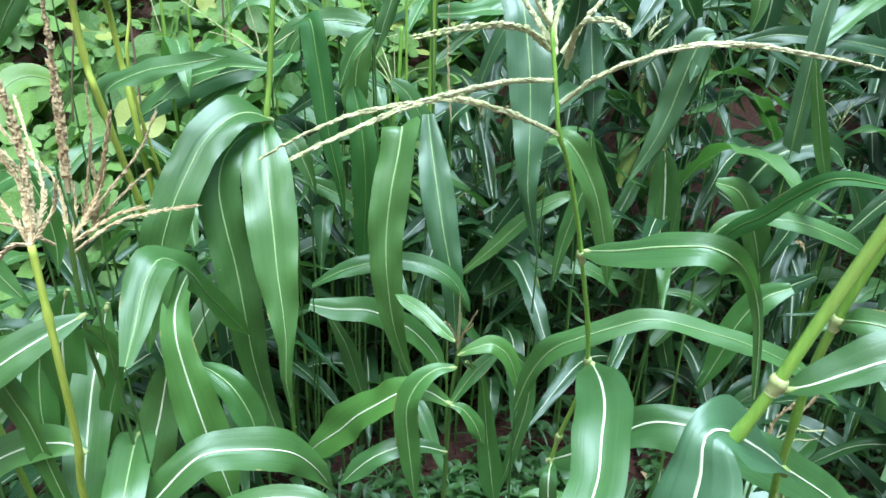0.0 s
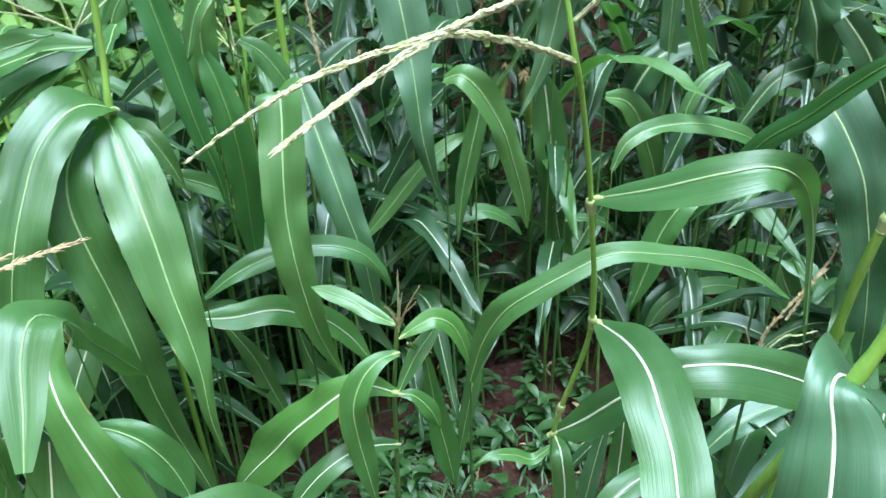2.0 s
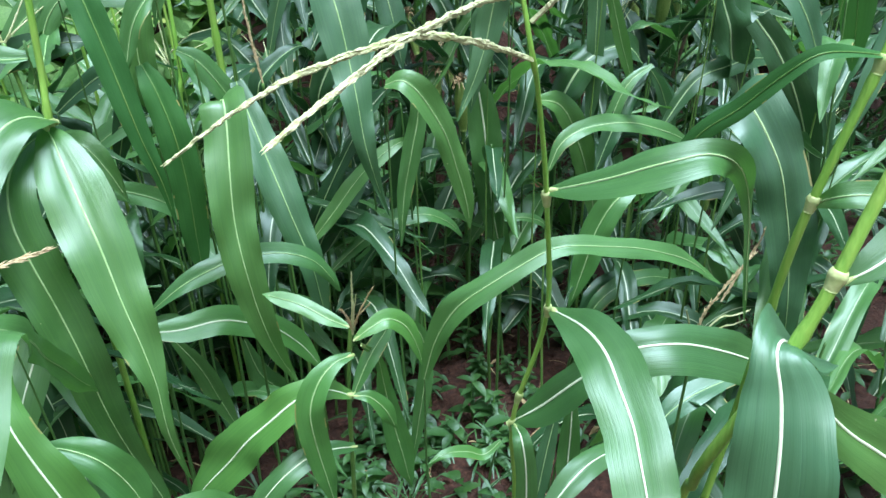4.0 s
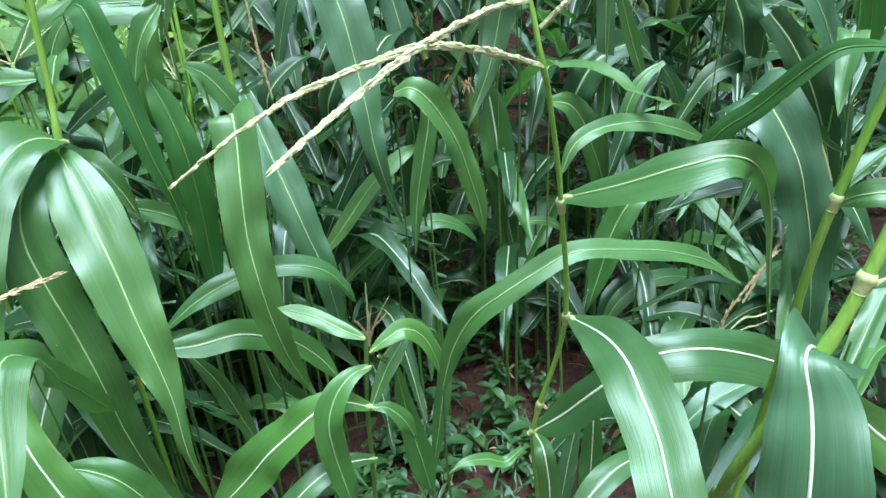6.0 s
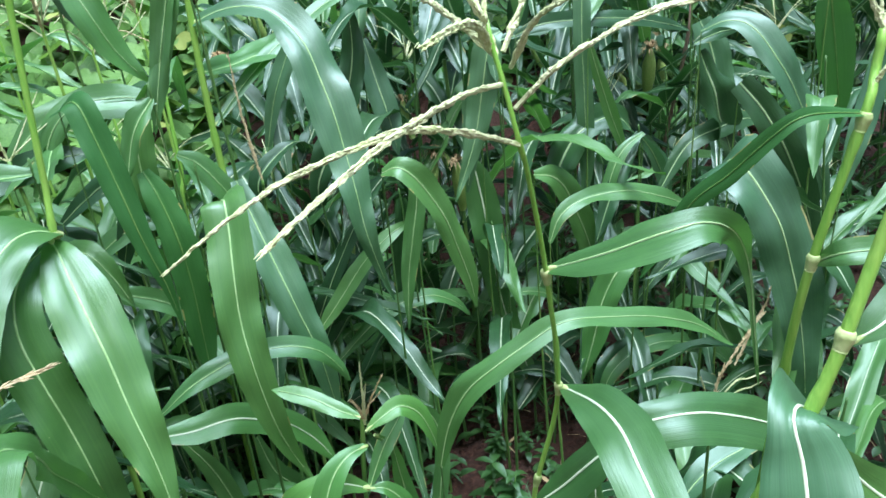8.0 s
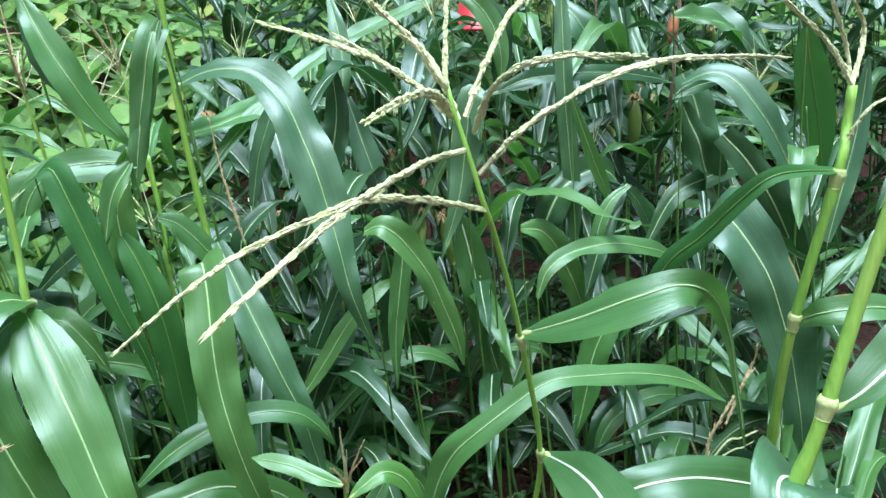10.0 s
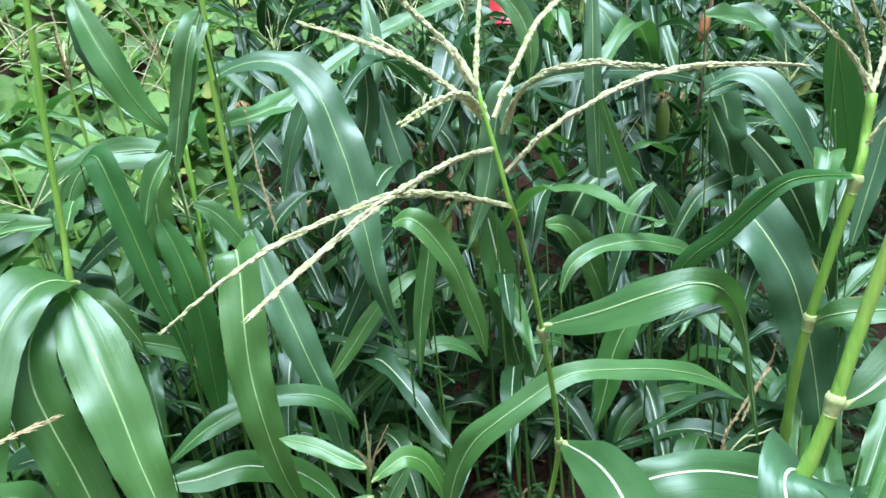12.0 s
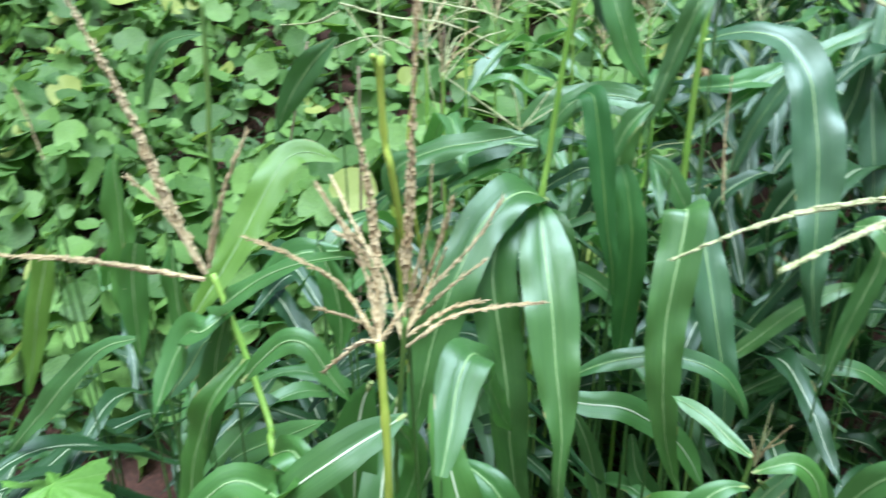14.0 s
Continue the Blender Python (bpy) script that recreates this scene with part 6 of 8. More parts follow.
plant = empty("maize_plant", "maize plant with glossy leaf, tinted bluish for sky sheen", "maize", MAIZE, (0.631, 2.038, 0))
stalk(plant, [(0.631, 2.038, -0.030), (0.613, 2.003, 0.648), (0.606, 1.950, 1.178)], 0.0048, 0.0012, STALK)
blade(plant, [(0.606, 1.950, 1.178, 0.016), (0.589, 1.950, 1.219, 0.047), (0.587, 1.950, 1.154, 0.057), (0.572, 1.950, 1.075, 0.041), (0.550, 1.950, 0.979, 0.006)], [(-0.07, -1.00, -0.03), (-0.53, -0.80, 0.30), (-0.51, -0.86, 0.09), (-0.52, -0.85, 0.12)], mat=LEAF_SHEEN, collared=False)

plant = empty("maize_plant", "maize plant in the shaded row, leaf coloured dark for shade", "maize", MAIZE, (0.101, 2.164, 0))
stalk(plant, [(0.101, 2.164, -0.030), (0.108, 2.139, 0.341), (0.111, 2.100, 0.621)], 0.0048, 0.0012, STALK)
blade(plant, [(0.111, 2.100, 0.621, 0.016), (0.165, 2.100, 0.726, 0.044), (0.225, 2.100, 0.827, 0.045), (0.281, 2.100, 0.910, 0.037), (0.325, 2.100, 0.962, 0.006)], [(-0.53, -0.81, 0.27), (-0.53, -0.79, 0.31), (-0.53, -0.77, 0.37), (-0.51, -0.74, 0.43)], mat=LEAF_SHADE, collared=False)

plant = empty("maize_plant", "green maize plant with an arching leaf in red soil", "maize", MAIZE, (0.096, 2.081, 0))
stalk(plant, [(0.096, 2.081, -0.030), (0.095, 2.049, 0.370), (0.094, 2.000, 0.673)], 0.0048, 0.0012, STALK)
blade(plant, [(0.094, 2.000, 0.673, 0.015), (0.172, 2.000, 0.751, 0.042), (0.257, 2.000, 0.841, 0.047), (0.338, 2.000, 0.900, 0.041), (0.401, 2.000, 0.925, 0.006)], [(-0.48, -0.74, 0.48), (-0.47, -0.74, 0.48), (-0.39, -0.71, 0.58), (-0.27, -0.69, 0.67)], mat=LEAF, collared=False)

plant = empty("maize_plant", "green maize plant with an arching leaf in red soil", "maize", MAIZE, (0.137, 2.130, 0))
stalk(plant, [(0.137, 2.130, -0.030), (0.153, 2.098, 0.309), (0.160, 2.050, 0.562)], 0.0048, 0.0012, STALK)
blade(plant, [(0.160, 2.050, 0.562, 0.013), (0.248, 2.050, 0.626, 0.044), (0.350, 2.050, 0.678, 0.052), (0.449, 2.050, 0.676, 0.050), (0.515, 2.050, 0.637, 0.035), (0.556, 2.050, 0.582, 0.006)], [(-0.48, -0.59, 0.65), (-0.28, -0.57, 0.77), (0.28, -0.66, 0.70), (0.41, -0.86, 0.30)], collared=False)

plant = empty("maize_plant", "green maize plant with an arching leaf in red soil", "maize", MAIZE, (0.422, 2.034, 0))
stalk(plant, [(0.422, 2.034, -0.030), (0.409, 2.001, 0.606), (0.404, 1.950, 1.101)], 0.0048, 0.0012, STALK)
blade(plant, [(0.404, 1.950, 1.101, 0.013), (0.411, 1.950, 1.004, 0.041), (0.388, 1.950, 0.907, 0.051), (0.359, 1.950, 0.791, 0.037), (0.340, 1.950, 0.649, 0.004)], [(-0.30, -0.95, -0.02), (-0.40, -0.92, 0.06), (-0.42, -0.90, 0.09), (-0.39, -0.92, 0.05)], mat=LEAF, collared=False)

plant = empty("maize_plant", "green maize plant with an arching leaf in red soil", "maize", MAIZE, (0.639, 2.088, 0))
stalk(plant, [(0.639, 2.088, -0.030), (0.659, 2.053, 0.347), (0.667, 2.000, 0.631)], 0.0048, 0.0012, STALK)
blade(plant, [(0.667, 2.000, 0.631, 0.014), (0.730, 2.000, 0.623, 0.030), (0.785, 2.000, 0.598, 0.027), (0.823, 2.000, 0.556, 0.006)], [(0.10, -0.61, 0.79), (0.20, -0.64, 0.74), (0.37, -0.77, 0.52), (0.35, -0.88, 0.32)], collared=False)

plant = empty("maize_plant", "pale yellow-green maize plant with a broad leaf", "maize", MAIZE, (-1.025, 1.484, 0))
stalk(plant, [(-1.025, 1.484, -0.030), (-1.008, 1.458, 0.542), (-1.000, 1.420, 0.986)], 0.0048, 0.0012, STALK_SHADE)
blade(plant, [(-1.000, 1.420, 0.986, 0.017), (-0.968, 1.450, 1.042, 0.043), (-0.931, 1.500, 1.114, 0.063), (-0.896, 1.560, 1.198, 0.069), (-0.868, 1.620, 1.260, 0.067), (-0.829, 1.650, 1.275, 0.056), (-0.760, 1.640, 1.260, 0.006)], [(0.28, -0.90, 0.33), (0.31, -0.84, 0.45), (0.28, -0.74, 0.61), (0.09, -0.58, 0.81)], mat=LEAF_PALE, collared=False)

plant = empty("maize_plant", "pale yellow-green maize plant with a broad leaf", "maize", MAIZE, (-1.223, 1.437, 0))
stalk(plant, [(-1.223, 1.437, -0.030), (-1.228, 1.402, 0.628), (-1.230, 1.350, 1.142)], 0.0048, 0.0012, STALK_SHADE)
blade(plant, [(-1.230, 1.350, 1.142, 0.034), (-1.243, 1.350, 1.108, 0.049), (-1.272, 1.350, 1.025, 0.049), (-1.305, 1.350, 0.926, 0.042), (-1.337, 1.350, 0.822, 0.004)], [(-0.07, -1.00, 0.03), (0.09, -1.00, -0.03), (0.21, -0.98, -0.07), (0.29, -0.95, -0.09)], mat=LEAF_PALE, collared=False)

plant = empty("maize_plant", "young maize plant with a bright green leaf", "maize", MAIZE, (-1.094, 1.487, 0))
stalk(plant, [(-1.094, 1.487, -0.030), (-1.087, 1.452, 0.630), (-1.084, 1.400, 1.145)], 0.0048, 0.0012, STALK_SHADE)
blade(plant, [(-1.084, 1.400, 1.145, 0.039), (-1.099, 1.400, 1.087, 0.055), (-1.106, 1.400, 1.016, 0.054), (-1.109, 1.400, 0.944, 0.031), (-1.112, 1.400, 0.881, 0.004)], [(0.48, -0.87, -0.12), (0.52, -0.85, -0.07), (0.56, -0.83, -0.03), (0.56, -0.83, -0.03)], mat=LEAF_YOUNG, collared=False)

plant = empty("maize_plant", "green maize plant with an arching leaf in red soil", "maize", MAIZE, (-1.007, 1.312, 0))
stalk(plant, [(-1.007, 1.312, -0.030), (-1.009, 1.287, 0.564), (-1.009, 1.250, 1.026)], 0.0048, 0.0012, STALK_SHADE)
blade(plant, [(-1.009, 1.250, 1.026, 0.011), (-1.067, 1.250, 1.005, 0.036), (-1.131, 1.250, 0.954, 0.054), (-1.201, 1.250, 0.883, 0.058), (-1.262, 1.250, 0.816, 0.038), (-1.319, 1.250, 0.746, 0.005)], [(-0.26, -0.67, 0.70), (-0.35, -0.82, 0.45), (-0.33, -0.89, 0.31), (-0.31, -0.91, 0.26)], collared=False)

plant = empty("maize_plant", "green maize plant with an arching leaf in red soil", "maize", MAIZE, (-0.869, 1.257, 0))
stalk(plant, [(-0.869, 1.257, -0.030), (-0.861, 1.234, 0.443), (-0.858, 1.200, 0.805)], 0.0048, 0.0012, STALK_SHADE)
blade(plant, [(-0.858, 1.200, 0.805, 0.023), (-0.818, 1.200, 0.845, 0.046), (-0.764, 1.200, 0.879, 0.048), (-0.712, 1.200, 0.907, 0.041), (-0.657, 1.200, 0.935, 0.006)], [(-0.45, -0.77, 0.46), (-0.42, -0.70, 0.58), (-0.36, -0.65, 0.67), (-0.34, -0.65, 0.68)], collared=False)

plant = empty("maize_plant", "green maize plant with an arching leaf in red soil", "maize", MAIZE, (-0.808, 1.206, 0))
stalk(plant, [(-0.808, 1.206, -0.030), (-0.791, 1.184, 0.623), (-0.783, 1.150, 1.133)], 0.0048, 0.0012, STALK_SHADE)
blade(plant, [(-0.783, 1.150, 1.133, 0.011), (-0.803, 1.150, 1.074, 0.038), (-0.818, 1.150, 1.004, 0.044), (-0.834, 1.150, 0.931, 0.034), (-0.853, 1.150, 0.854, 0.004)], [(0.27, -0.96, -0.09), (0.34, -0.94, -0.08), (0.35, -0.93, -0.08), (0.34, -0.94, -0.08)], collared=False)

plant = empty("maize_plant", "maize plant with glossy leaf, tinted bluish for sky sheen", "maize", MAIZE, (-0.949, 1.340, 0))
stalk(plant, [(-0.949, 1.340, -0.030), (-0.957, 1.304, 0.506), (-0.960, 1.250, 0.920)], 0.0048, 0.0012, STALK_SHADE)
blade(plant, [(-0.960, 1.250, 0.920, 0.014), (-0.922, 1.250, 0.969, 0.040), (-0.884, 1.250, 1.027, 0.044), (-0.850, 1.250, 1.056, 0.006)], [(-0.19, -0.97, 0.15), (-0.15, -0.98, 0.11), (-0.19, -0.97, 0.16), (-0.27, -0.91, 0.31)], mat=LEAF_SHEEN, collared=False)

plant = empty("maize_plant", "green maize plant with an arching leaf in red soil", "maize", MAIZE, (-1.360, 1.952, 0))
stalk(plant, [(-1.360, 1.952, -0.030), (-1.346, 1.931, 0.724), (-1.340, 1.900, 1.317)], 0.0048, 0.0012, STALK_SHADE)
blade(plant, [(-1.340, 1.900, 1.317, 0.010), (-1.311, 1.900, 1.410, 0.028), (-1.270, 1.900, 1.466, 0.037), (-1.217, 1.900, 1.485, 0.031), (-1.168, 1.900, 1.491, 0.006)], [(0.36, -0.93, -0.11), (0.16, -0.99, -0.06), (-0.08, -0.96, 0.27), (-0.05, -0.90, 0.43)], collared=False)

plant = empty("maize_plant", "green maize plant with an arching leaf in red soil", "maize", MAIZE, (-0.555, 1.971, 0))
stalk(plant, [(-0.555, 1.971, -0.030), (-0.575, 1.943, 0.631), (-0.584, 1.900, 1.147)], 0.0048, 0.0012, STALK_SHADE)
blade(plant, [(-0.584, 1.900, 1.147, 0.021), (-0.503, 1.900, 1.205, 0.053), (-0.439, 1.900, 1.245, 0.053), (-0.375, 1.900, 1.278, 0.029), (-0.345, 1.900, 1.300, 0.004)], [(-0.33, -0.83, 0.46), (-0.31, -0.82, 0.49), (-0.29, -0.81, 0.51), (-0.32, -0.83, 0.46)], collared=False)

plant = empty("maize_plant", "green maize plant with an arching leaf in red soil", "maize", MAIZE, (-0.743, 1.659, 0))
stalk(plant, [(-0.743, 1.659, -0.030), (-0.739, 1.636, 0.828), (-0.738, 1.600, 1.506)], 0.0048, 0.0012, STALK_SHADE)
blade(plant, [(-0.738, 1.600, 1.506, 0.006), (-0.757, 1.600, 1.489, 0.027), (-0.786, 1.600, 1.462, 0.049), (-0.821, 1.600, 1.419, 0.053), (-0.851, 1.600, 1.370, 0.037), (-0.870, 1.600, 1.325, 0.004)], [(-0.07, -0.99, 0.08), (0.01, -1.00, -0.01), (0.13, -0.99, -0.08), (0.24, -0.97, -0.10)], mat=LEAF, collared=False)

plant = empty("maize_plant", "maize plant in the shaded row, leaf coloured dark for shade", "maize", MAIZE, (-0.754, 1.983, 0))
stalk(plant, [(-0.754, 1.983, -0.030), (-0.758, 1.950, 0.605), (-0.759, 1.900, 1.100)], 0.0048, 0.0012, STALK_SHADE)
blade(plant, [(-0.759, 1.900, 1.100, 0.019), (-0.660, 1.900, 1.166, 0.061), (-0.544, 1.900, 1.225, 0.070), (-0.432, 1.900, 1.258, 0.061), (-0.336, 1.900, 1.274, 0.054), (-0.256, 1.900, 1.271, 0.005)], [(-0.12, -0.97, 0.19), (-0.12, -0.96, 0.27), (-0.07, -0.93, 0.37), (0.01, -0.91, 0.41)], mat=LEAF_SHADE, collared=False)

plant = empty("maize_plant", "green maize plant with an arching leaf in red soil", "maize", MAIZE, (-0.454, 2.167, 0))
stalk(plant, [(-0.454, 2.167, -0.030), (-0.452, 2.140, 0.677), (-0.452, 2.100, 1.231)], 0.0048, 0.0012, STALK_SHADE)
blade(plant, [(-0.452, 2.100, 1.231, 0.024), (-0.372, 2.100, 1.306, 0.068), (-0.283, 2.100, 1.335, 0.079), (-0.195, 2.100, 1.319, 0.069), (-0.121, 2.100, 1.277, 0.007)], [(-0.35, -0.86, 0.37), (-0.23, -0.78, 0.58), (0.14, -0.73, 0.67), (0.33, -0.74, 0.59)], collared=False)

plant = empty("maize_plant", "maize plant with glossy leaf, tinted bluish for sky sheen", "maize", MAIZE, (0.628, 1.987, 0))
stalk(plant, [(0.628, 1.987, -0.030), (0.647, 1.952, 0.751), (0.655, 1.900, 1.366)], 0.0048, 0.0012, STALK_SHADE)
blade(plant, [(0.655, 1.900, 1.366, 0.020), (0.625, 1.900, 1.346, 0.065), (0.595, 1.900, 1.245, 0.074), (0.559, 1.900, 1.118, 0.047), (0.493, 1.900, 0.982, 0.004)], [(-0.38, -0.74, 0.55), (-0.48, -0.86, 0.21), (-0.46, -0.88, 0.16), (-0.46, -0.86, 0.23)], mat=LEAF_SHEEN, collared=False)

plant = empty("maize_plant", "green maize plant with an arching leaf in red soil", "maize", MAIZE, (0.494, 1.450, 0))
stalk(plant, [(0.494, 1.450, -0.030), (0.513, 1.422, 0.282), (0.522, 1.380, 0.513)], 0.0048, 0.0012, STALK_SHADE)
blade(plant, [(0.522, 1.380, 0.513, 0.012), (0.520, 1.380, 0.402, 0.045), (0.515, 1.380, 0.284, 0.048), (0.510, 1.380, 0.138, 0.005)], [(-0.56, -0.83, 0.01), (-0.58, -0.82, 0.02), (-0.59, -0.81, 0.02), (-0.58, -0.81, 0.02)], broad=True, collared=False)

plant = empty("maize_plant", "maize plant with glossy leaf, tinted bluish for sky sheen", "maize", MAIZE, (0.472, 1.385, 0))
stalk(plant, [(0.472, 1.385, -0.030), (0.458, 1.363, 0.292), (0.452, 1.330, 0.532)], 0.0048, 0.0012, STALK_SHADE)
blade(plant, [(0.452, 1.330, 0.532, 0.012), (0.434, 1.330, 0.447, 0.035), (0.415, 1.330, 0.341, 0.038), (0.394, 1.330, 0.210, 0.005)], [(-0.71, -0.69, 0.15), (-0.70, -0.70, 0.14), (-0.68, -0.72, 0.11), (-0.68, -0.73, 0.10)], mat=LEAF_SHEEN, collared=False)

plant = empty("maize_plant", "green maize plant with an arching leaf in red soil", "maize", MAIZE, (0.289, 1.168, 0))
stalk(plant, [(0.289, 1.168, -0.030), (0.279, 1.133, 0.301), (0.275, 1.080, 0.547)], 0.0048, 0.0012, STALK_SHADE)
blade(plant, [(0.275, 1.080, 0.547, 0.027), (0.347, 1.100, 0.593, 0.049), (0.411, 1.120, 0.597, 0.047), (0.493, 1.140, 0.572, 0.033), (0.576, 1.160, 0.517, 0.005)], [(-0.41, -0.42, 0.81), (-0.08, -0.35, 0.93), (0.39, -0.31, 0.87), (0.57, -0.34, 0.75)], broad=True, collared=False)

plant = empty("maize_plant", "maize plant with glossy leaf, tinted bluish for sky sheen", "maize", MAIZE, (0.545, 1.232, 0))
stalk(plant, [(0.545, 1.232, -0.030), (0.540, 1.199, 0.314), (0.538, 1.150, 0.570)], 0.0048, 0.0012, STALK_SHADE)
blade(plant, [(0.538, 1.150, 0.570, 0.014), (0.590, 1.150, 0.615, 0.045), (0.645, 1.150, 0.638, 0.051), (0.724, 1.150, 0.644, 0.028), (0.796, 1.150, 0.623, 0.005)], [(-0.61, -0.34, 0.71), (-0.41, -0.32, 0.86), (-0.01, -0.33, 0.94), (0.25, -0.36, 0.90)], mat=LEAF_SHEEN, collared=False)

plant = empty("maize_plant", "green maize plant with an arching leaf in red soil", "maize", MAIZE, (0.692, 1.317, 0))
stalk(plant, [(0.692, 1.317, -0.030), (0.709, 1.290, 0.287), (0.716, 1.250, 0.522)], 0.0048, 0.0012, STALK_SHADE)
blade(plant, [(0.716, 1.250, 0.522, 0.011), (0.749, 1.250, 0.383, 0.040), (0.759, 1.250, 0.259, 0.039), (0.770, 1.250, 0.106, 0.005)], [(-0.48, -0.87, -0.12), (-0.56, -0.82, -0.09), (-0.65, -0.76, -0.05), (-0.66, -0.75, -0.04)], collared=False)

plant = empty("maize_plant", "maize plant in the shaded row, leaf coloured dark for shade", "maize", MAIZE, (1.117, 1.334, 0))
stalk(plant, [(1.117, 1.334, -0.030), (1.132, 1.300, 0.180), (1.138, 1.250, 0.328)], 0.0048, 0.0012, STALK_SHADE)
blade(plant, [(1.138, 1.250, 0.328, 0.012), (1.146, 1.250, 0.484, 0.047), (1.167, 1.250, 0.594, 0.052), (1.192, 1.250, 0.689, 0.036), (1.217, 1.250, 0.766, 0.004)], [(-0.83, -0.55, 0.04), (-0.84, -0.52, 0.12), (-0.84, -0.49, 0.23), (-0.83, -0.48, 0.28)], mat=LEAF_SHADE, collared=False)

plant = empty("maize_plant", "young maize plant with a bright green leaf", "maize", MAIZE, (0.443, 1.668, 0))
stalk(plant, [(0.443, 1.668, -0.030), (0.451, 1.641, 0.120), (0.455, 1.600, 0.218)], 0.0048, 0.0012, STALK_SHADE)
blade(plant, [(0.455, 1.600, 0.218, 0.012), (0.406, 1.600, 0.191, 0.032), (0.359, 1.600, 0.220, 0.035), (0.298, 1.600, 0.237, 0.023), (0.252, 1.600, 0.219, 0.004)], [(-0.44, -0.44, 0.78), (0.13, -0.46, 0.88), (0.11, -0.47, 0.88), (-0.32, -0.44, 0.84)], mat=LEAF_YOUNG, collared=False)

plant = empty("maize_plant", "green maize plant with an arching leaf in red soil", "maize", MAIZE, (-0.069, 2.034, 0))
stalk(plant, [(-0.069, 2.034, -0.030), (-0.090, 2.000, 0.268), (-0.099, 1.950, 0.487)], 0.0048, 0.0012, STALK_SHADE)
blade(plant, [(-0.099, 1.950, 0.487, 0.014), (-0.076, 1.950, 0.370, 0.056), (-0.017, 1.950, 0.272, 0.059), (0.026, 1.950, 0.133, 0.006)], [(0.10, -0.99, 0.02), (0.23, -0.97, 0.09), (0.25, -0.96, 0.11), (0.17, -0.98, 0.05)], collared=False)

plant = empty("maize_plant", "green maize plant with an arching leaf in red soil", "maize", MAIZE, (-0.238, 1.868, 0))
stalk(plant, [(-0.238, 1.868, -0.030), (-0.258, 1.841, 0.360), (-0.267, 1.800, 0.654)], 0.0048, 0.0012, STALK_SHADE)
blade(plant, [(-0.267, 1.800, 0.654, 0.012), (-0.217, 1.800, 0.543, 0.044), (-0.188, 1.800, 0.432, 0.045), (-0.157, 1.800, 0.313, 0.005)], [(0.31, -0.94, 0.14), (0.27, -0.96, 0.10), (0.22, -0.97, 0.06), (0.22, -0.97, 0.06)], collared=False)

plant = empty("maize_plant", "maize plant in the shaded row, leaf coloured dark for shade", "maize", MAIZE, (-0.515, 1.829, 0))
stalk(plant, [(-0.515, 1.829, -0.030), (-0.515, 1.798, 0.319), (-0.515, 1.750, 0.580)], 0.0048, 0.0012, STALK_SHADE)
blade(plant, [(-0.515, 1.750, 0.580, 0.012), (-0.454, 1.750, 0.602, 0.049), (-0.392, 1.750, 0.625, 0.036), (-0.344, 1.750, 0.638, 0.005)], [(-0.22, -0.76, 0.61), (-0.22, -0.76, 0.61), (-0.20, -0.76, 0.62), (-0.17, -0.75, 0.64)], mat=LEAF_SHADE, collared=False)

plant = empty("maize_plant", "maize plant in the shaded row, leaf coloured dark for shade", "maize", MAIZE, (0.828, 2.212, 0))
stalk(plant, [(0.828, 2.212, -0.030), (0.829, 2.187, 0.724), (0.829, 2.150, 1.316)], 0.0048, 0.0012, STALK_SHADE)
blade(plant, [(0.829, 2.150, 1.316, 0.013), (0.901, 2.120, 1.337, 0.046), (1.017, 2.100, 1.335, 0.051), (1.169, 2.100, 1.314, 0.047), (1.308, 2.100, 1.280, 0.033), (1.387, 2.100, 1.249, 0.006)], [(-0.45, -0.75, 0.48), (-0.10, -0.86, 0.50), (0.10, -0.89, 0.45), (0.13, -0.93, 0.34)], mat=LEAF_SHADE, collared=False)

plant = empty("maize_plant", "maize plant with glossy leaf, tinted bluish for sky sheen", "maize", MAIZE, (1.148, 2.406, 0))
stalk(plant, [(1.148, 2.406, -0.030), (1.152, 2.384, 0.845), (1.154, 2.350, 1.536)], 0.0048, 0.0012, STALK_SHADE)
blade(plant, [(1.154, 2.350, 1.536, 0.022), (1.191, 2.300, 1.471, 0.083), (1.221, 2.270, 1.399, 0.083), (1.254, 2.250, 1.312, 0.007)], [(-0.25, -0.83, 0.50), (-0.27, -0.88, 0.38), (-0.29, -0.94, 0.18), (-0.31, -0.95, 0.10)], mat=LEAF_SHEEN, collared=False)

plant = empty("maize_plant", "maize plant in the shaded row, leaf coloured dark for shade", "maize", MAIZE, (1.132, 1.890, 0))
stalk(plant, [(1.132, 1.890, -0.030), (1.137, 1.854, 0.697), (1.139, 1.800, 1.267)], 0.0048, 0.0012, STALK_SHADE)
blade(plant, [(1.139, 1.800, 1.267, 0.009), (1.179, 1.800, 1.277, 0.029), (1.235, 1.800, 1.285, 0.032), (1.304, 1.800, 1.284, 0.004)], [(-0.12, -0.87, 0.48), (-0.09, -0.89, 0.45), (-0.02, -0.93, 0.37), (0.01, -0.95, 0.32)], mat=LEAF_SHADE, collared=False)

plant = empty("maize_plant", "maize plant with glossy leaf, tinted bluish for sky sheen", "maize", MAIZE, (1.133, 1.395, 0))
stalk(plant, [(1.133, 1.395, -0.030), (1.114, 1.365, 0.554), (1.105, 1.320, 1.007)], 0.0048, 0.0012, STALK_SHADE)
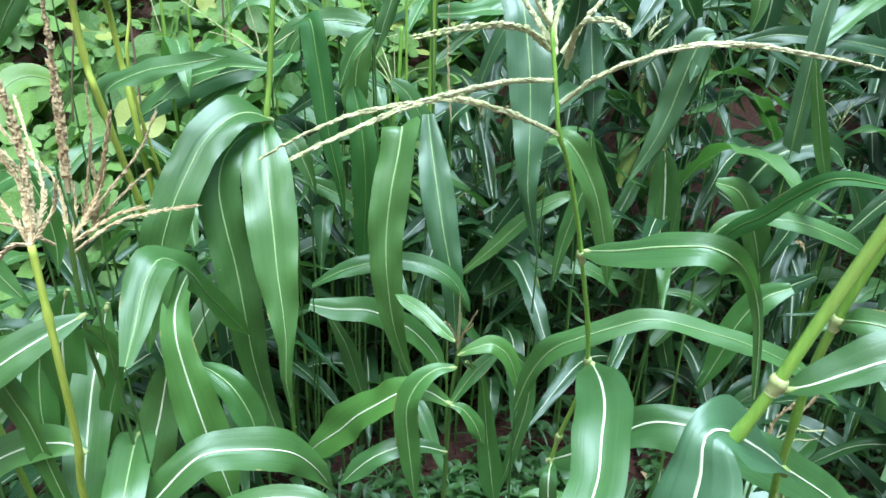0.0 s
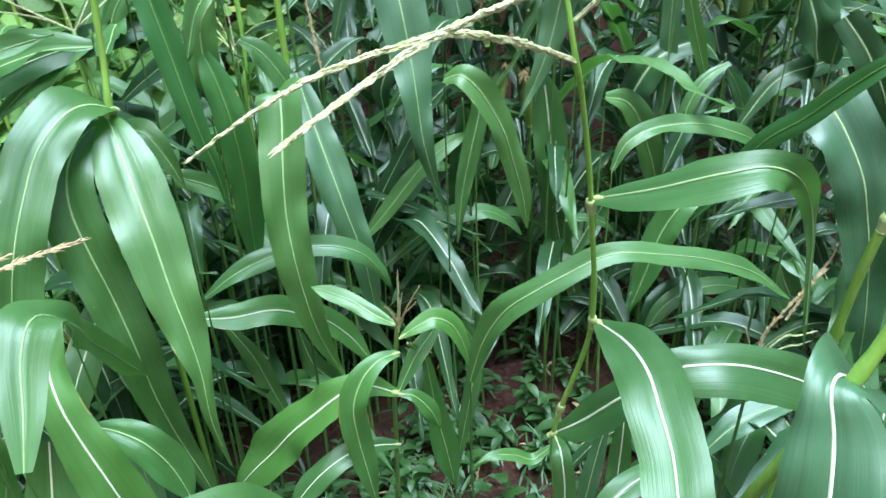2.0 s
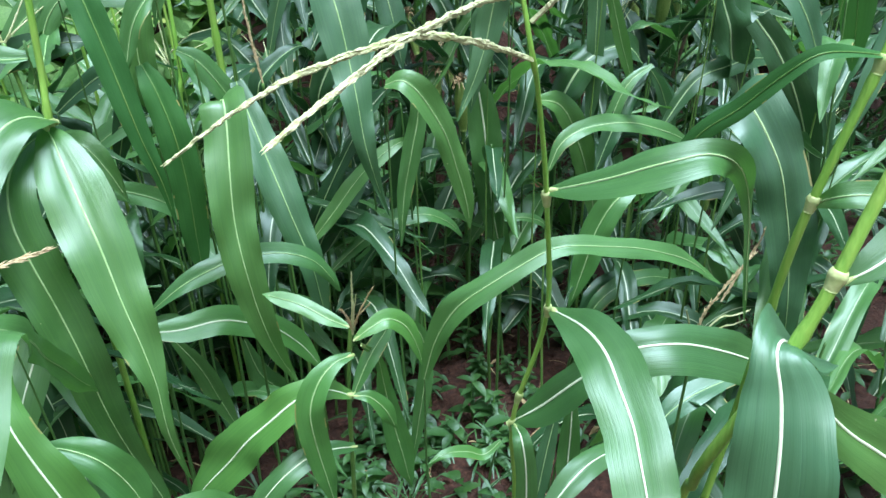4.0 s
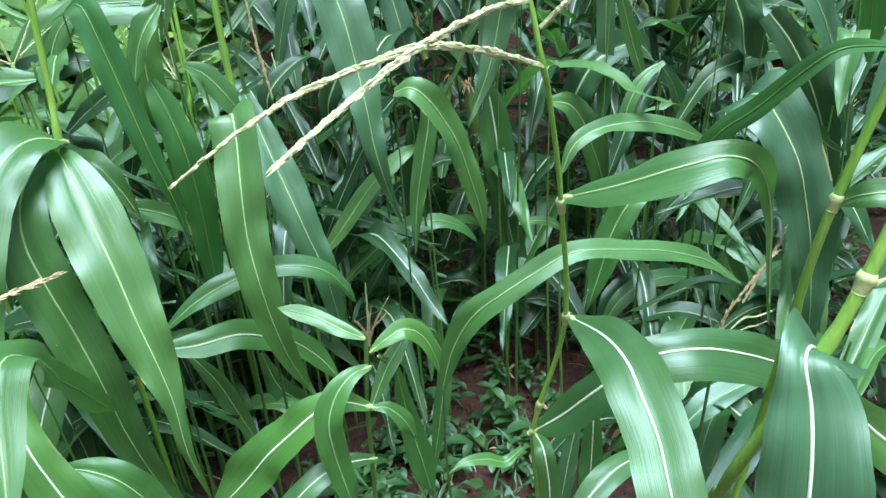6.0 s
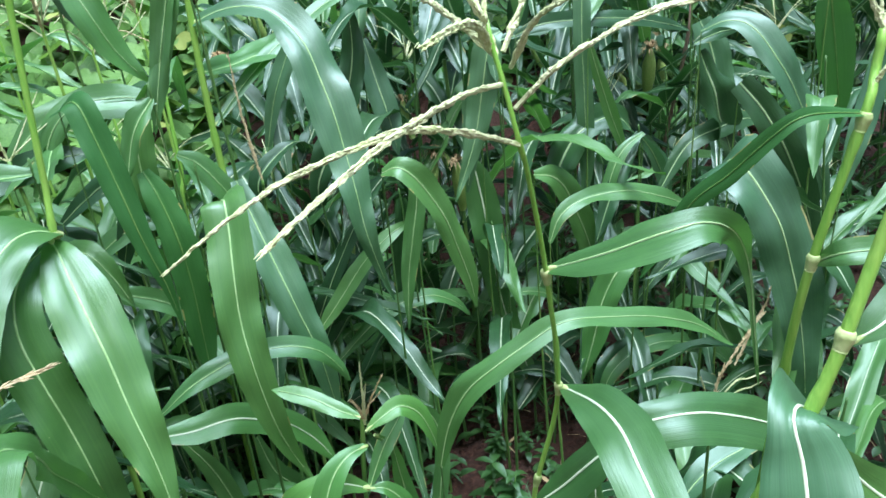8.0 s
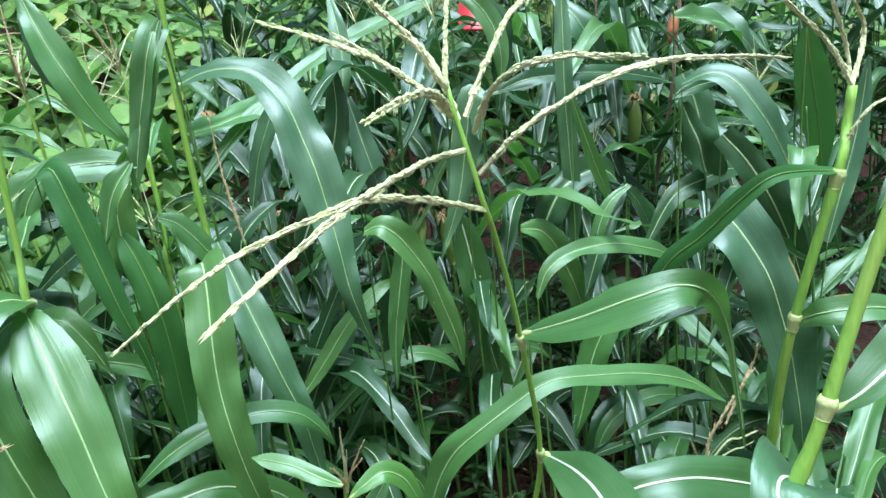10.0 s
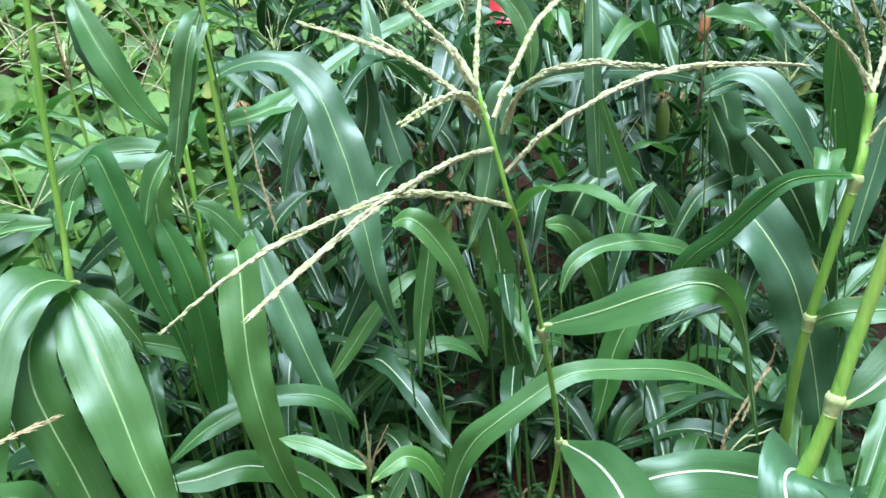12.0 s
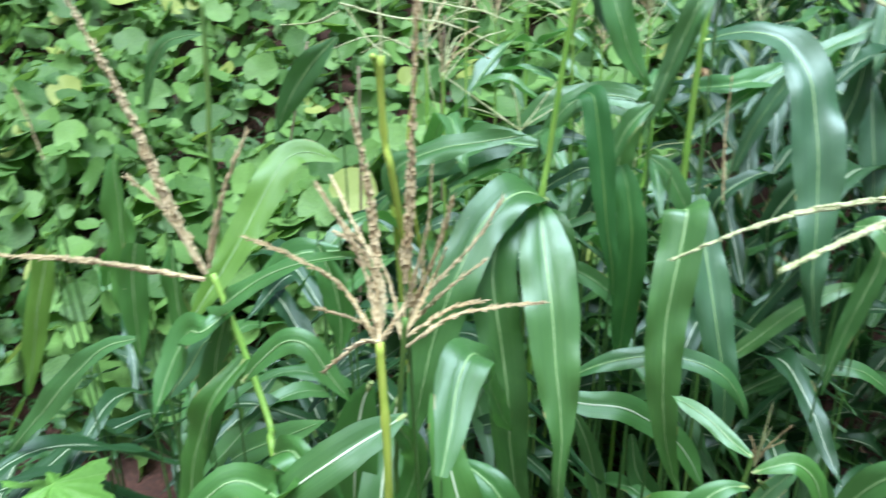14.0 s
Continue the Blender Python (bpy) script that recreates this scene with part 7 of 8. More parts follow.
blade(plant, [(1.105, 1.320, 1.007, 0.012), (1.141, 1.320, 1.113, 0.043), (1.171, 1.320, 1.206, 0.046), (1.190, 1.320, 1.293, 0.030), (1.200, 1.320, 1.367, 0.004)], [(-0.82, -0.51, 0.28), (-0.82, -0.51, 0.25), (-0.82, -0.54, 0.18), (-0.82, -0.56, 0.11)], mat=LEAF_SHEEN, collared=False)

plant = empty("maize_plant", "green maize plant with an arching leaf in red soil", "maize", MAIZE, (0.756, 2.314, 0))
stalk(plant, [(0.756, 2.314, -0.030), (0.757, 2.288, 0.876), (0.757, 2.250, 1.592)], 0.0048, 0.0012, STALK_SHADE)
blade(plant, [(0.757, 2.250, 1.592, 0.015), (0.803, 2.200, 1.566, 0.053), (0.840, 2.170, 1.498, 0.060), (0.848, 2.150, 1.414, 0.046), (0.837, 2.150, 1.334, 0.005)], [(-0.59, -0.73, 0.34), (-0.47, -0.85, 0.24), (-0.46, -0.88, 0.13), (-0.48, -0.87, 0.07)], mat=LEAF, collared=False)

plant = empty("maize_plant", "maize plant with glossy leaf, tinted bluish for sky sheen", "maize", MAIZE, (0.430, 2.411, 0))
stalk(plant, [(0.430, 2.411, -0.030), (0.448, 2.387, 0.891), (0.455, 2.350, 1.621)], 0.0048, 0.0012, STALK_SHADE)
blade(plant, [(0.455, 2.350, 1.621, 0.015), (0.448, 2.300, 1.539, 0.046), (0.439, 2.270, 1.466, 0.048), (0.422, 2.250, 1.395, 0.033), (0.405, 2.250, 1.325, 0.005)], [(-0.24, -0.82, 0.52), (-0.26, -0.86, 0.43), (-0.32, -0.91, 0.26), (-0.39, -0.92, 0.10)], mat=LEAF_SHEEN, collared=False)

plant = empty("maize_plant", "maize plant with glossy leaf, tinted bluish for sky sheen", "maize", MAIZE, (0.444, 2.335, 0))
stalk(plant, [(0.444, 2.335, -0.030), (0.433, 2.301, 0.750), (0.428, 2.250, 1.363)], 0.0048, 0.0012, STALK_SHADE)
blade(plant, [(0.428, 2.250, 1.363, 0.019), (0.430, 2.200, 1.268, 0.064), (0.443, 2.170, 1.153, 0.064), (0.447, 2.150, 1.061, 0.005)], [(-0.22, -0.87, 0.45), (-0.22, -0.92, 0.33), (-0.22, -0.95, 0.21), (-0.24, -0.95, 0.20)], mat=LEAF_SHEEN, collared=False)

plant = empty("maize_plant", "maize plant with glossy leaf, tinted bluish for sky sheen", "maize", MAIZE, (0.109, 2.281, 0))
stalk(plant, [(0.109, 2.281, -0.030), (0.115, 2.249, 0.629), (0.118, 2.200, 1.143)], 0.0048, 0.0012, STALK_SHADE)
blade(plant, [(0.118, 2.200, 1.143, 0.017), (0.155, 2.200, 1.255, 0.043), (0.203, 2.200, 1.348, 0.046), (0.238, 2.200, 1.413, 0.006)], [(-0.34, -0.93, 0.11), (-0.36, -0.92, 0.15), (-0.38, -0.90, 0.20), (-0.38, -0.90, 0.20)], mat=LEAF_SHEEN, collared=False)

plant = empty("maize_plant", "slender maize plant with a thin brownish spike", "maize", MAIZE, (0.065, 2.000, 0))
stalk(plant, [(0.065, 2.000, -0.030), (0.045, 1.950, 0.941), (0.044, 1.900, 1.143)], 0.0050, 0.0030, STALK)
spike(plant, [(0.044, 1.900, 1.143), (0.031, 1.900, 1.287), (0.030, 1.900, 1.414)], 0.0090, TASSEL_DRY)

plant = empty("maize_plant", "stunted maize plant with a withered brown tassel", "maize", MAIZE, (0.574, 1.150, 0))
stalk(plant, [(0.574, 1.150, -0.030), (0.574, 1.130, 0.406), (0.574, 1.100, 0.811)], 0.0050, 0.0025, STALK_SHADE)
spike(plant, [(0.574, 1.100, 0.811), (0.578, 1.090, 0.874), (0.596, 1.080, 0.914), (0.617, 1.070, 0.956), (0.635, 1.060, 0.990)], 0.0095, TASSEL_DRY)
spike(plant, [(0.620, 1.100, 0.879), (0.648, 1.087, 0.957), (0.654, 1.073, 0.996), (0.645, 1.060, 1.027)], 0.0075, TASSEL_DRY)
spike(plant, [(0.574, 1.100, 0.811), (0.607, 1.087, 0.856), (0.623, 1.073, 0.866), (0.641, 1.060, 0.878)], 0.0065, TASSEL_PALE)
spike(plant, [(0.574, 1.100, 0.811), (0.613, 1.087, 0.836), (0.627, 1.073, 0.847), (0.634, 1.060, 0.861)], 0.0060, TASSEL_PALE)
spike(plant, [(0.574, 1.100, 0.811), (0.550, 1.087, 0.851), (0.531, 1.073, 0.884), (0.512, 1.060, 0.916)], 0.0065, TASSEL_PALE)

plant = empty("maize_plant", "maize plant with a bare yellow-green stalk", "maize", MAIZE, (-0.537, 1.720, 0))
stalk(plant, [(-0.537, 1.720, -0.030), (-0.557, 1.620, 0.629), (-0.587, 1.420, 1.258), (-0.600, 1.410, 1.344), (-0.602, 1.400, 1.440), (-0.598, 1.390, 1.492)], 0.0085, 0.0060, STALK_YELLOW)
spike(plant, [(-0.598, 1.390, 1.486), (-0.597, 1.390, 1.526), (-0.600, 1.390, 1.574), (-0.608, 1.390, 1.614)], 0.0090, TASSEL_PALE)

plant = empty("maize_plant", "thin yellow-green maize stalk before the creeper", "maize", MAIZE, (-0.552, 1.900, 0))
stalk(plant, [(-0.552, 1.900, -0.030), (-0.572, 1.800, 0.619), (-0.602, 1.600, 1.239), (-0.590, 1.600, 1.420), (-0.583, 1.600, 1.548)], 0.0045, 0.0030, STALK_YELLOW)
spike(plant, [(-0.583, 1.600, 1.542), (-0.582, 1.600, 1.586), (-0.575, 1.600, 1.641)], 0.0075, TASSEL_DRY)

plant = empty("maize_plant", "withered maize plant with a dried orange-brown sheath", "maize", MAIZE, (1.727, 2.750, 0))
stalk(plant, [(1.727, 2.750, -0.030), (1.707, 2.650, 0.567), (1.677, 2.450, 1.135), (1.699, 2.450, 1.292), (1.730, 2.450, 1.461), (1.743, 2.450, 1.572)], 0.0075, 0.0060, POST)
part("dry_sheath", tube([(1.709, 2.450, 1.434), (1.697, 2.450, 1.385), (1.677, 2.450, 1.324)], (0.004, 0.017, 0.02, 0.006), 12, 7), RUST, plant, "dried orange-brown leaf sheath")


# ---- ground ----
def land(x, y):
    """Height of the ground: a flat red plot, and a bank that rises behind it, sooner where the creeper grows."""
    start = 2.3 + 1.3 * min(1, max(0, (x + 0.5) / 1.2))
    up = max(0.0, y - start)
    h = 3.2 * (1 - math.exp(-up * 0.22))
    h += 0.035 * noise.noise((x * 1.7, y * 1.7, 0)) + 0.02 * noise.noise((x * 5, y * 5, 3))
    return h


def soil_material():
    m, n, l, bsdf = material("red_soil")
    tc = n.new("ShaderNodeTexCoord")
    a = noise_tex(n, l, tc.outputs["Object"], 55, 8)
    b = noise_tex(n, l, tc.outputs["Object"], 3.5, 4)
    c = noise_tex(n, l, tc.outputs["Object"], 260, 4)
    r = ramp(n, [(0.25, (0.024, 0.009, 0.006)), (0.5, (0.058, 0.022, 0.014)), (0.75, (0.12, 0.05, 0.032))])
    l.new(a, r.inputs[0])
    col = mixed(n, l, math_node(n, l, "MULTIPLY", math_node(n, l, "SUBTRACT", b, 0.45, True), 2.5, True), r.outputs[0], (0.05, 0.021, 0.014))
    l.new(col, bsdf.inputs["Base Color"])
    bsdf.inputs["Roughness"].default_value = 0.95
    bp = n.new("ShaderNodeBump")
    bp.inputs["Strength"].default_value, bp.inputs["Distance"].default_value = 1.0, 0.02
    l.new(math_node(n, l, "ADD", a, math_node(n, l, "MULTIPLY", c, 0.4)), bp.inputs["Height"])
    l.new(bp.outputs[0], bsdf.inputs["Normal"])
    return m


SOIL = soil_material()


def ground():
    def steps(lo, hi, a, b, fine, far):
        inner = list(np.arange(a, b + 1e-6, fine))
        out_hi = [b + (hi - b) * (k / far) ** 3 for k in range(1, far + 1)]
        out_lo = [a + (lo - a) * (k / far) ** 3 for k in range(far, 0, -1)]
        return out_lo + inner + out_hi
    xs, ys = steps(-400, 400, -2.5, 3.5, 0.035, 14), steps(-400, 600, 0.2, 4.2, 0.035, 16)
    bm = bmesh.new()
    rows = []
    for y in ys:
        row = []
        for x in xs:
            z = land(x, y)
            if -2.6 < x < 3.6 and 0 < y < 4.3:
                z += 0.016 * noise.fractal((x * 14, y * 14, 1), 1.0, 2.0, 3)
            row.append(bm.verts.new((x, y, z)))
        rows.append(row)
    for a, b in zip(rows, rows[1:]):
        for k in range(len(xs) - 1):
            bm.faces.new((a[k], a[k + 1], b[k + 1], b[k]))
    ob = part("ground", bm, SOIL)
    return tagged(ob, "crumbly dark red-brown soil rising to a bank", "ground", kind="structure")


ground()


# ---- more maize behind and between ----
def random_leaf(rng, h, az, length, width):
    """Control places of one arching blade that leaves the stalk at height h."""
    el = rng.uniform(0.75, 1.25)
    droop = rng.uniform(1.7, 2.9)
    p = np.array((0.0, 0.0, h))
    out = [p.copy()]
    bend = rng.uniform(-0.5, 0.5)
    for k in range(1, 21):
        s = k / 20
        a = el - droop * s ** rng.uniform(1.15, 1.2)
        g = az + bend * s
        p = p + length / 20 * np.array((math.cos(a) * math.cos(g), math.cos(a) * math.sin(g), math.sin(a)))
        if k % 9 == 0:
            out.append(p.copy())
    return out


def maize(seed, height, leaves, tassel=True, deep=True, ear=False, label="", dry=False):
    rng = np.random.RandomState(seed)
    plant = empty("maize_plant", label or "green maize plant with arching leaves in the dense plot", "maize", MAIZE)
    lean = rng.uniform(-0.05, 0.05, 2)
    top = np.array((lean[0], lean[1], height))
    # deep plants take the stalk and leaf copies with shade in their colour
    stalk(plant, [(0, 0, -0.05), tuple(top * 0.5 + (0.01, -0.01, 0)), tuple(top)], 0.0065, 0.003, mat=STALK_SHADE if deep else STALK, nodes=leaves, sides=7)
    az = rng.uniform(0, 6.28)
    for k in range(leaves):
        f = (k + 0.6) / leaves
        h = height * (0.12 + 0.8 * f)
        length = rng.uniform(0.66, 0.98) * (1.0 - 0.35 * abs(f - 0.5))
        width = rng.uniform(0.058, 0.092) * (1.0 - 0.3 * abs(f - 0.5))
        pts = random_leaf(rng, h, az + rng.uniform(-0.5, 0.5), length, width)
        pts = [q + top * np.array((1, 1, 0)) * (h / height) for q in pts]
        bm, q, sd, nm, w, s = blade_mesh(pts, width, 0.0, rng.uniform(-0.6, 0.6), seed * 31 + k, n=22, across=6, wave=1.6)
        part("leaf", bm, LEAF_SHADE if deep and rng.rand() < 0.72 else LEAF, plant)
        az += math.pi
    if tassel:
        for k in range(7):
            g, e = rng.uniform(0, 6.28), rng.uniform(0.5, 1.3) if k else 1.5
            d = np.array((math.cos(g) * math.cos(e), math.sin(g) * math.cos(e), math.sin(e)))
            L = rng.uniform(0.14, 0.22)
            b = top + (0, 0, -0.03 + 0.01 * k)
            pts = [b, b + d * L * 0.5, b + d * L + np.array((0, 0, -0.04 * math.cos(e)))]
            spike(plant, [tuple(q) for q in pts], 0.008, TASSEL_DRY if dry else TASSEL_PALE, gap=0.014)
    if ear:
        g = az
        h = height * 0.55
        d = np.array((math.cos(g) * 0.35, math.sin(g) * 0.35, 0.93))
        b = top * np.array((1, 1, 0)) * 0.55 + (0, 0, h)
        e = part("ear", tube([tuple(b), tuple(b + d * 0.08), tuple(b + d * 0.17)], (0.012, 0.021, 0.022, 0.008), 14, 9), HUSK, plant, "green husked ear")
        tuft(e, b + d * 0.17, seed)
    return plant


def tuft(ear, at, seed):
    rng = np.random.RandomState(seed)
    bm = bmesh.new()
    for k in range(70):
        d = unit(np.array((rng.uniform(-1, 1), rng.uniform(-1, 1), rng.uniform(-0.2, 1.2))))
        a = at + 0.004 * d
        b = a + 0.02 * d + (0, 0, 0.004)
        c = b + 0.014 * d + (0, 0, -0.016)
        w = unit(np.cross(d, (0.3, 0.2, 1))) * 0.0015
        v = [bm.verts.new(p) for p in (a - w, a + w, b + w, b - w, c + w * 0.5, c - w * 0.5)]
        bm.faces.new(v[:4]), bm.faces.new((v[3], v[2], v[4], v[5]))
    return part("silk", bm, SILK, ear, "brown dried silk tuft")


def behind():
    """Rows of maize on the right-hand part of the plot, up to the fence."""
    rng = np.random.RandomState(4)
    kinds = [maize(100 + k, (1.35, 1.5, 1.62, 1.45, 1.7, 1.3, 1.55, 1.6)[k], (8, 9, 9, 8, 10, 8, 9, 9)[k], k % 2 == 0, True, k in (1, 4, 6)) for k in range(8)]
    spots = []
    y = 2.45
    while y < 4.5:
        x = 0.0 + 0.14 * (y - 2) + rng.uniform(0, 0.2)
        while x < 4.4:
            gap = (y > 3.0 and abs(x - 0.45 * (y - 0.2)) < 0.22) or (y > 2.4 and abs(x + 0.14 - 1.018 * (y - 0.3)) < 0.3)
            if not gap:
                spots.append((x + rng.uniform(-0.07, 0.07), y + rng.uniform(-0.08, 0.08)))
            x += rng.uniform(0.2, 0.32)
        y += 0.34
    near = ((1.25, 1.45), (1.5, 1.75), (1.3, 1.95), (1.72, 2.0), (1.9, 1.6), (1.62, 1.35), (2.1, 2.2), (1.1, 2.25), (1.45, 2.25), (1.85, 2.35), (2.35, 1.8))
    spots += near
    for k, (x, y) in enumerate(spots):
        s = rng.uniform(0.88, 1.08) * (0.74 if (x, y) in near else 1)
        m = Matrix.Translation((x, y, land(x, y))) @ Matrix.Rotation(rng.uniform(0, 6.28), 4, "Z") @ Matrix.Rotation(rng.uniform(-0.08, 0.08), 4, "X") @ Matrix.Scale(s, 4)
        if k < 8:
            kinds[k].matrix_basis = m
        else:
            copy_thing(kinds[k % 8], m)


behind()


def low_maize():
    """Shorter plants that fill the edges of the plot beside the path."""
    rng = np.random.RandomState(9)
    kinds = [maize(200 + k, (0.62, 0.75, 0.55, 0.85)[k], 6, False, True, label="short maize plant with drooping leaves at the plot's edge") for k in range(4)]
    spots = ((0.95, 1.35), (0.9, 1.15), (0.85, 1.62), (1.2, 1.4), (1.45, 1.75), (1.15, 2.1), (1.5, 1.1), (-0.75, 1.45), (-0.8, 1.9), (-1.15, 1.5), (1.75, 2.1), (0.7, 0.95), (1.08, 1.0), (1.28, 1.2), (0.58, 2.25), (0.72, 2.1), (-0.45, 2.2), (-0.25, 2.38), (-0.05, 2.5), (-0.62, 2.05), (-0.72, 2.45), (0.16, 2.42), (-0.42, 2.62), (-0.95, 2.2), (0.32, 2.3), (-1.3, 1.75), (-1.6, 2.2), (-1.1, 2.05), (-1.9, 2.45), (-1.45, 1.35))
    for k, (x, y) in enumerate(spots):
        m = Matrix.Translation((x, y, land(x, y))) @ Matrix.Rotation(rng.uniform(0, 6.28), 4, "Z") @ Matrix.Scale(rng.uniform(0.85, 1.1), 4)
        if k < 4:
            kinds[k].matrix_basis = m
        else:
            copy_thing(kinds[k % 4], m)


low_maize()


def edge_maize():
    """Half-grown plants along the edge where the creeper begins."""
    rng = np.random.RandomState(14)
    kinds = [maize(240 + k, (1.0, 1.12, 0.95, 1.2)[k], 8, k == 3, k != 3, label="half-grown maize plant at the edge of the creeper") for k in range(4)]
    spots = ((-0.62, 2.1), (-0.42, 2.3), (-0.28, 2.1), (-0.15, 2.35), (-0.5, 2.55), (-0.75, 2.35), (0.05, 2.55), (-0.3, 2.75), (0.2, 2.2), (-0.85, 1.75), (-0.68, 1.7), (0.15, 2.38), (0.3, 2.3), (-0.2, 2.5), (0.1, 2.7), (0.32, 2.55), (-0.55, 1.95))
    for k, (x, y) in enumerate(spots):
        m = Matrix.Translation((x, y, land(x, y))) @ Matrix.Rotation(rng.uniform(0, 6.28), 4, "Z") @ Matrix.Scale(rng.uniform(0.85, 1.05), 4)
        if k < 4:
            kinds[k].matrix_basis = m
        else:
            copy_thing(kinds[k % 4], m)


edge_maize()

# ---- creeper on the bank, weeds on the soil ----
VINE = broad_material("creeper_leaf", (0.035, 0.105, 0.022), (0.2, 0.39, 0.095), (0.28, 0.45, 0.16), (0.3, 0.55, 0.08))
WEED = blade_material("weed_leaf", (0.018, 0.07, 0.018), (0.05, 0.15, 0.036), (0.18, 0.4, 0.08), rough=0.5, thin=0.3, ribs=False, spots=False)


def round_leaf(size, seed):
    """A broad heart-shaped creeper leaf with shallow lobes, cupped towards its stalk; lies about the origin, face up."""
    rng = np.random.RandomState(seed)
    rim = []
    for g in np.linspace(-math.pi, math.pi, 17)[:-1]:
        notch = 1 - 0.55 * math.exp(-((abs(g) - math.pi) / 0.28) ** 2)
        r = 0.5 * size * notch * (1 + 0.04 * math.cos(5 * g) + 0.12 * math.cos(g) + rng.uniform(-0.03, 0.03))
        rim.append((r * math.cos(g), r * math.sin(g)))
    verts, faces = [(0.0, 0.0, 0.0)], []
    for ring, f in enumerate((0.5, 1.0)):
        for k, (x, y) in enumerate(rim):
            z = 0.1 * size * f ** 2 * (0.8 + 0.35 * math.sin(k * 1.3 + seed)) - 0.05 * size * abs(y / size) * f
            verts.append((x * f, y * f, z))
    m = len(rim)
    for k in range(m):
        faces.append((0, 1 + k, 1 + (k + 1) % m))
        faces.append((1 + k, 1 + m + k, 1 + m + (k + 1) % m, 1 + (k + 1) % m))
    return verts, faces


def raw_mesh(name, verts, faces, mat, flat=None):
    """A mesh from computed places; flat holds the map's coordinates of each place."""
    me = bpy.data.meshes.new(name)
    me.from_pydata(verts, [], faces)
    uvl = me.uv_layers.new(name="UVMap")
    vs = np.array(flat if flat is not None else mapped(verts), float)
    idx = np.zeros(len(me.loops), np.int32)
    me.loops.foreach_get("vertex_index", idx)
    uvl.data.foreach_set("uv", vs[idx].astype(np.float32).ravel())
    me.polygons.foreach_set("use_smooth", [True] * len(me.polygons))
    me.materials.append(mat)
    me.update()
    return me


def mapped(verts):
    vs = np.array(verts, float)[:, :2]
    return vs / max(np.abs(vs).max(), 1e-6) * 0.5 + 0.5


def scatter(name, label, category, shapes, placed, mat):
    """Many leaves joined into one object of kind stuff."""
    arrays = [(np.array(v, float), mapped(v)) for v, f in shapes]
    verts, flat, faces, off = [], [], [], 0
    for k, m in placed:
        v, uv = arrays[k]
        a = np.array(m)
        verts.append(v @ a[:3, :3].T + a[:3, 3])
        flat.append(uv)
        faces += [tuple(i + off for i in q) for q in shapes[k][1]]
        off += len(v)
    ob = new(name, raw_mesh(name, np.concatenate(verts).tolist(), faces, mat, np.concatenate(flat)))
    return tagged(ob, label, category, kind="stuff")


def leaf_pose(rng, x, y, z, tip=0.85):
    return Matrix.Translation((x, y, z)) @ Matrix.Rotation(rng.uniform(-0.15, 1.05), 4, "X") @ Matrix.Rotation(rng.uniform(-tip, tip), 4, "Y") @ Matrix.Rotation(rng.uniform(0, 6.28), 4, "Z") @ Matrix.Scale(0.5 + 0.8 * rng.rand() ** 1.2, 4)


def creeper():
    rng = np.random.RandomState(21)
    shapes = [round_leaf(0.145, k) for k in range(6)]
    meshes = [raw_mesh("creeper_leaf", v, f, VINE) for v, f in shapes]
    vine = empty("creeper", "rambling creeper with broad round leaves over the bank", "creeper", at=(-1.2, 3.0, land(-1.2, 3.0)))
    near, far = [], []
    for k in range(27000):
        x, y = rng.uniform(-5.4, 5.2), 2.15 + 5.2 * rng.rand() ** 1.35
        if (x > -0.15 + 0.2 * (y - 2) and y < 4.6) or (x > -1.0 and y < 2.75) or (y < 3.0 and rng.rand() > (y - 2.1) / 0.8):
            continue
        dens = noise.noise((x * 0.9, y * 0.9, 7))
        if rng.rand() > 0.62 + 0.7 * dens:
            continue
        z = land(x, y) + rng.uniform(0.02, 0.5) * (0.8 + 0.6 * dens)
        pick = len(near) < 290 and y < 3.3 and -2.0 < x < -0.2 and rng.rand() < 0.5
        (near if pick else far).append((k % 6, leaf_pose(rng, x, y, z)))
    for k in range(5200):
        x, y = rng.uniform(2.6, 7.6), rng.uniform(3.9, 6.2)
        far.append((k % 6, leaf_pose(rng, x, y, land(x, y) + rng.uniform(0.02, 0.6))))
    for k, m in near:
        ob = new("creeper_leaf", meshes[k])
        ob.parent = vine
        ob.matrix_basis = Matrix.Translation(-vine.location) @ m
    scatter("creeper_foliage", "thick mat of round green creeper leaves on the bank", "creeper", shapes, far, VINE)


creeper()


def lance_leaf(length, width, seed):
    rng = np.random.RandomState(seed)
    verts, faces = [], []
    n = 7
    for k in range(n):
        s = k / (n - 1)
        w = width * math.sin(math.pi * min(1, s * 0.92 + 0.06)) ** 0.8 * 0.5 if 0 < k < n - 1 else 0.001
        z = length * (0.35 * s - 0.6 * s * s)
        for u in (-1, 0, 1):
            verts.append((s * length, u * w, z + abs(u) * w * 0.25))
    for k in range(n - 1):
        for j in (0, 1):
            a = k * 3 + j
            faces.append((a, a + 1, a + 4, a + 3))
    return verts, faces


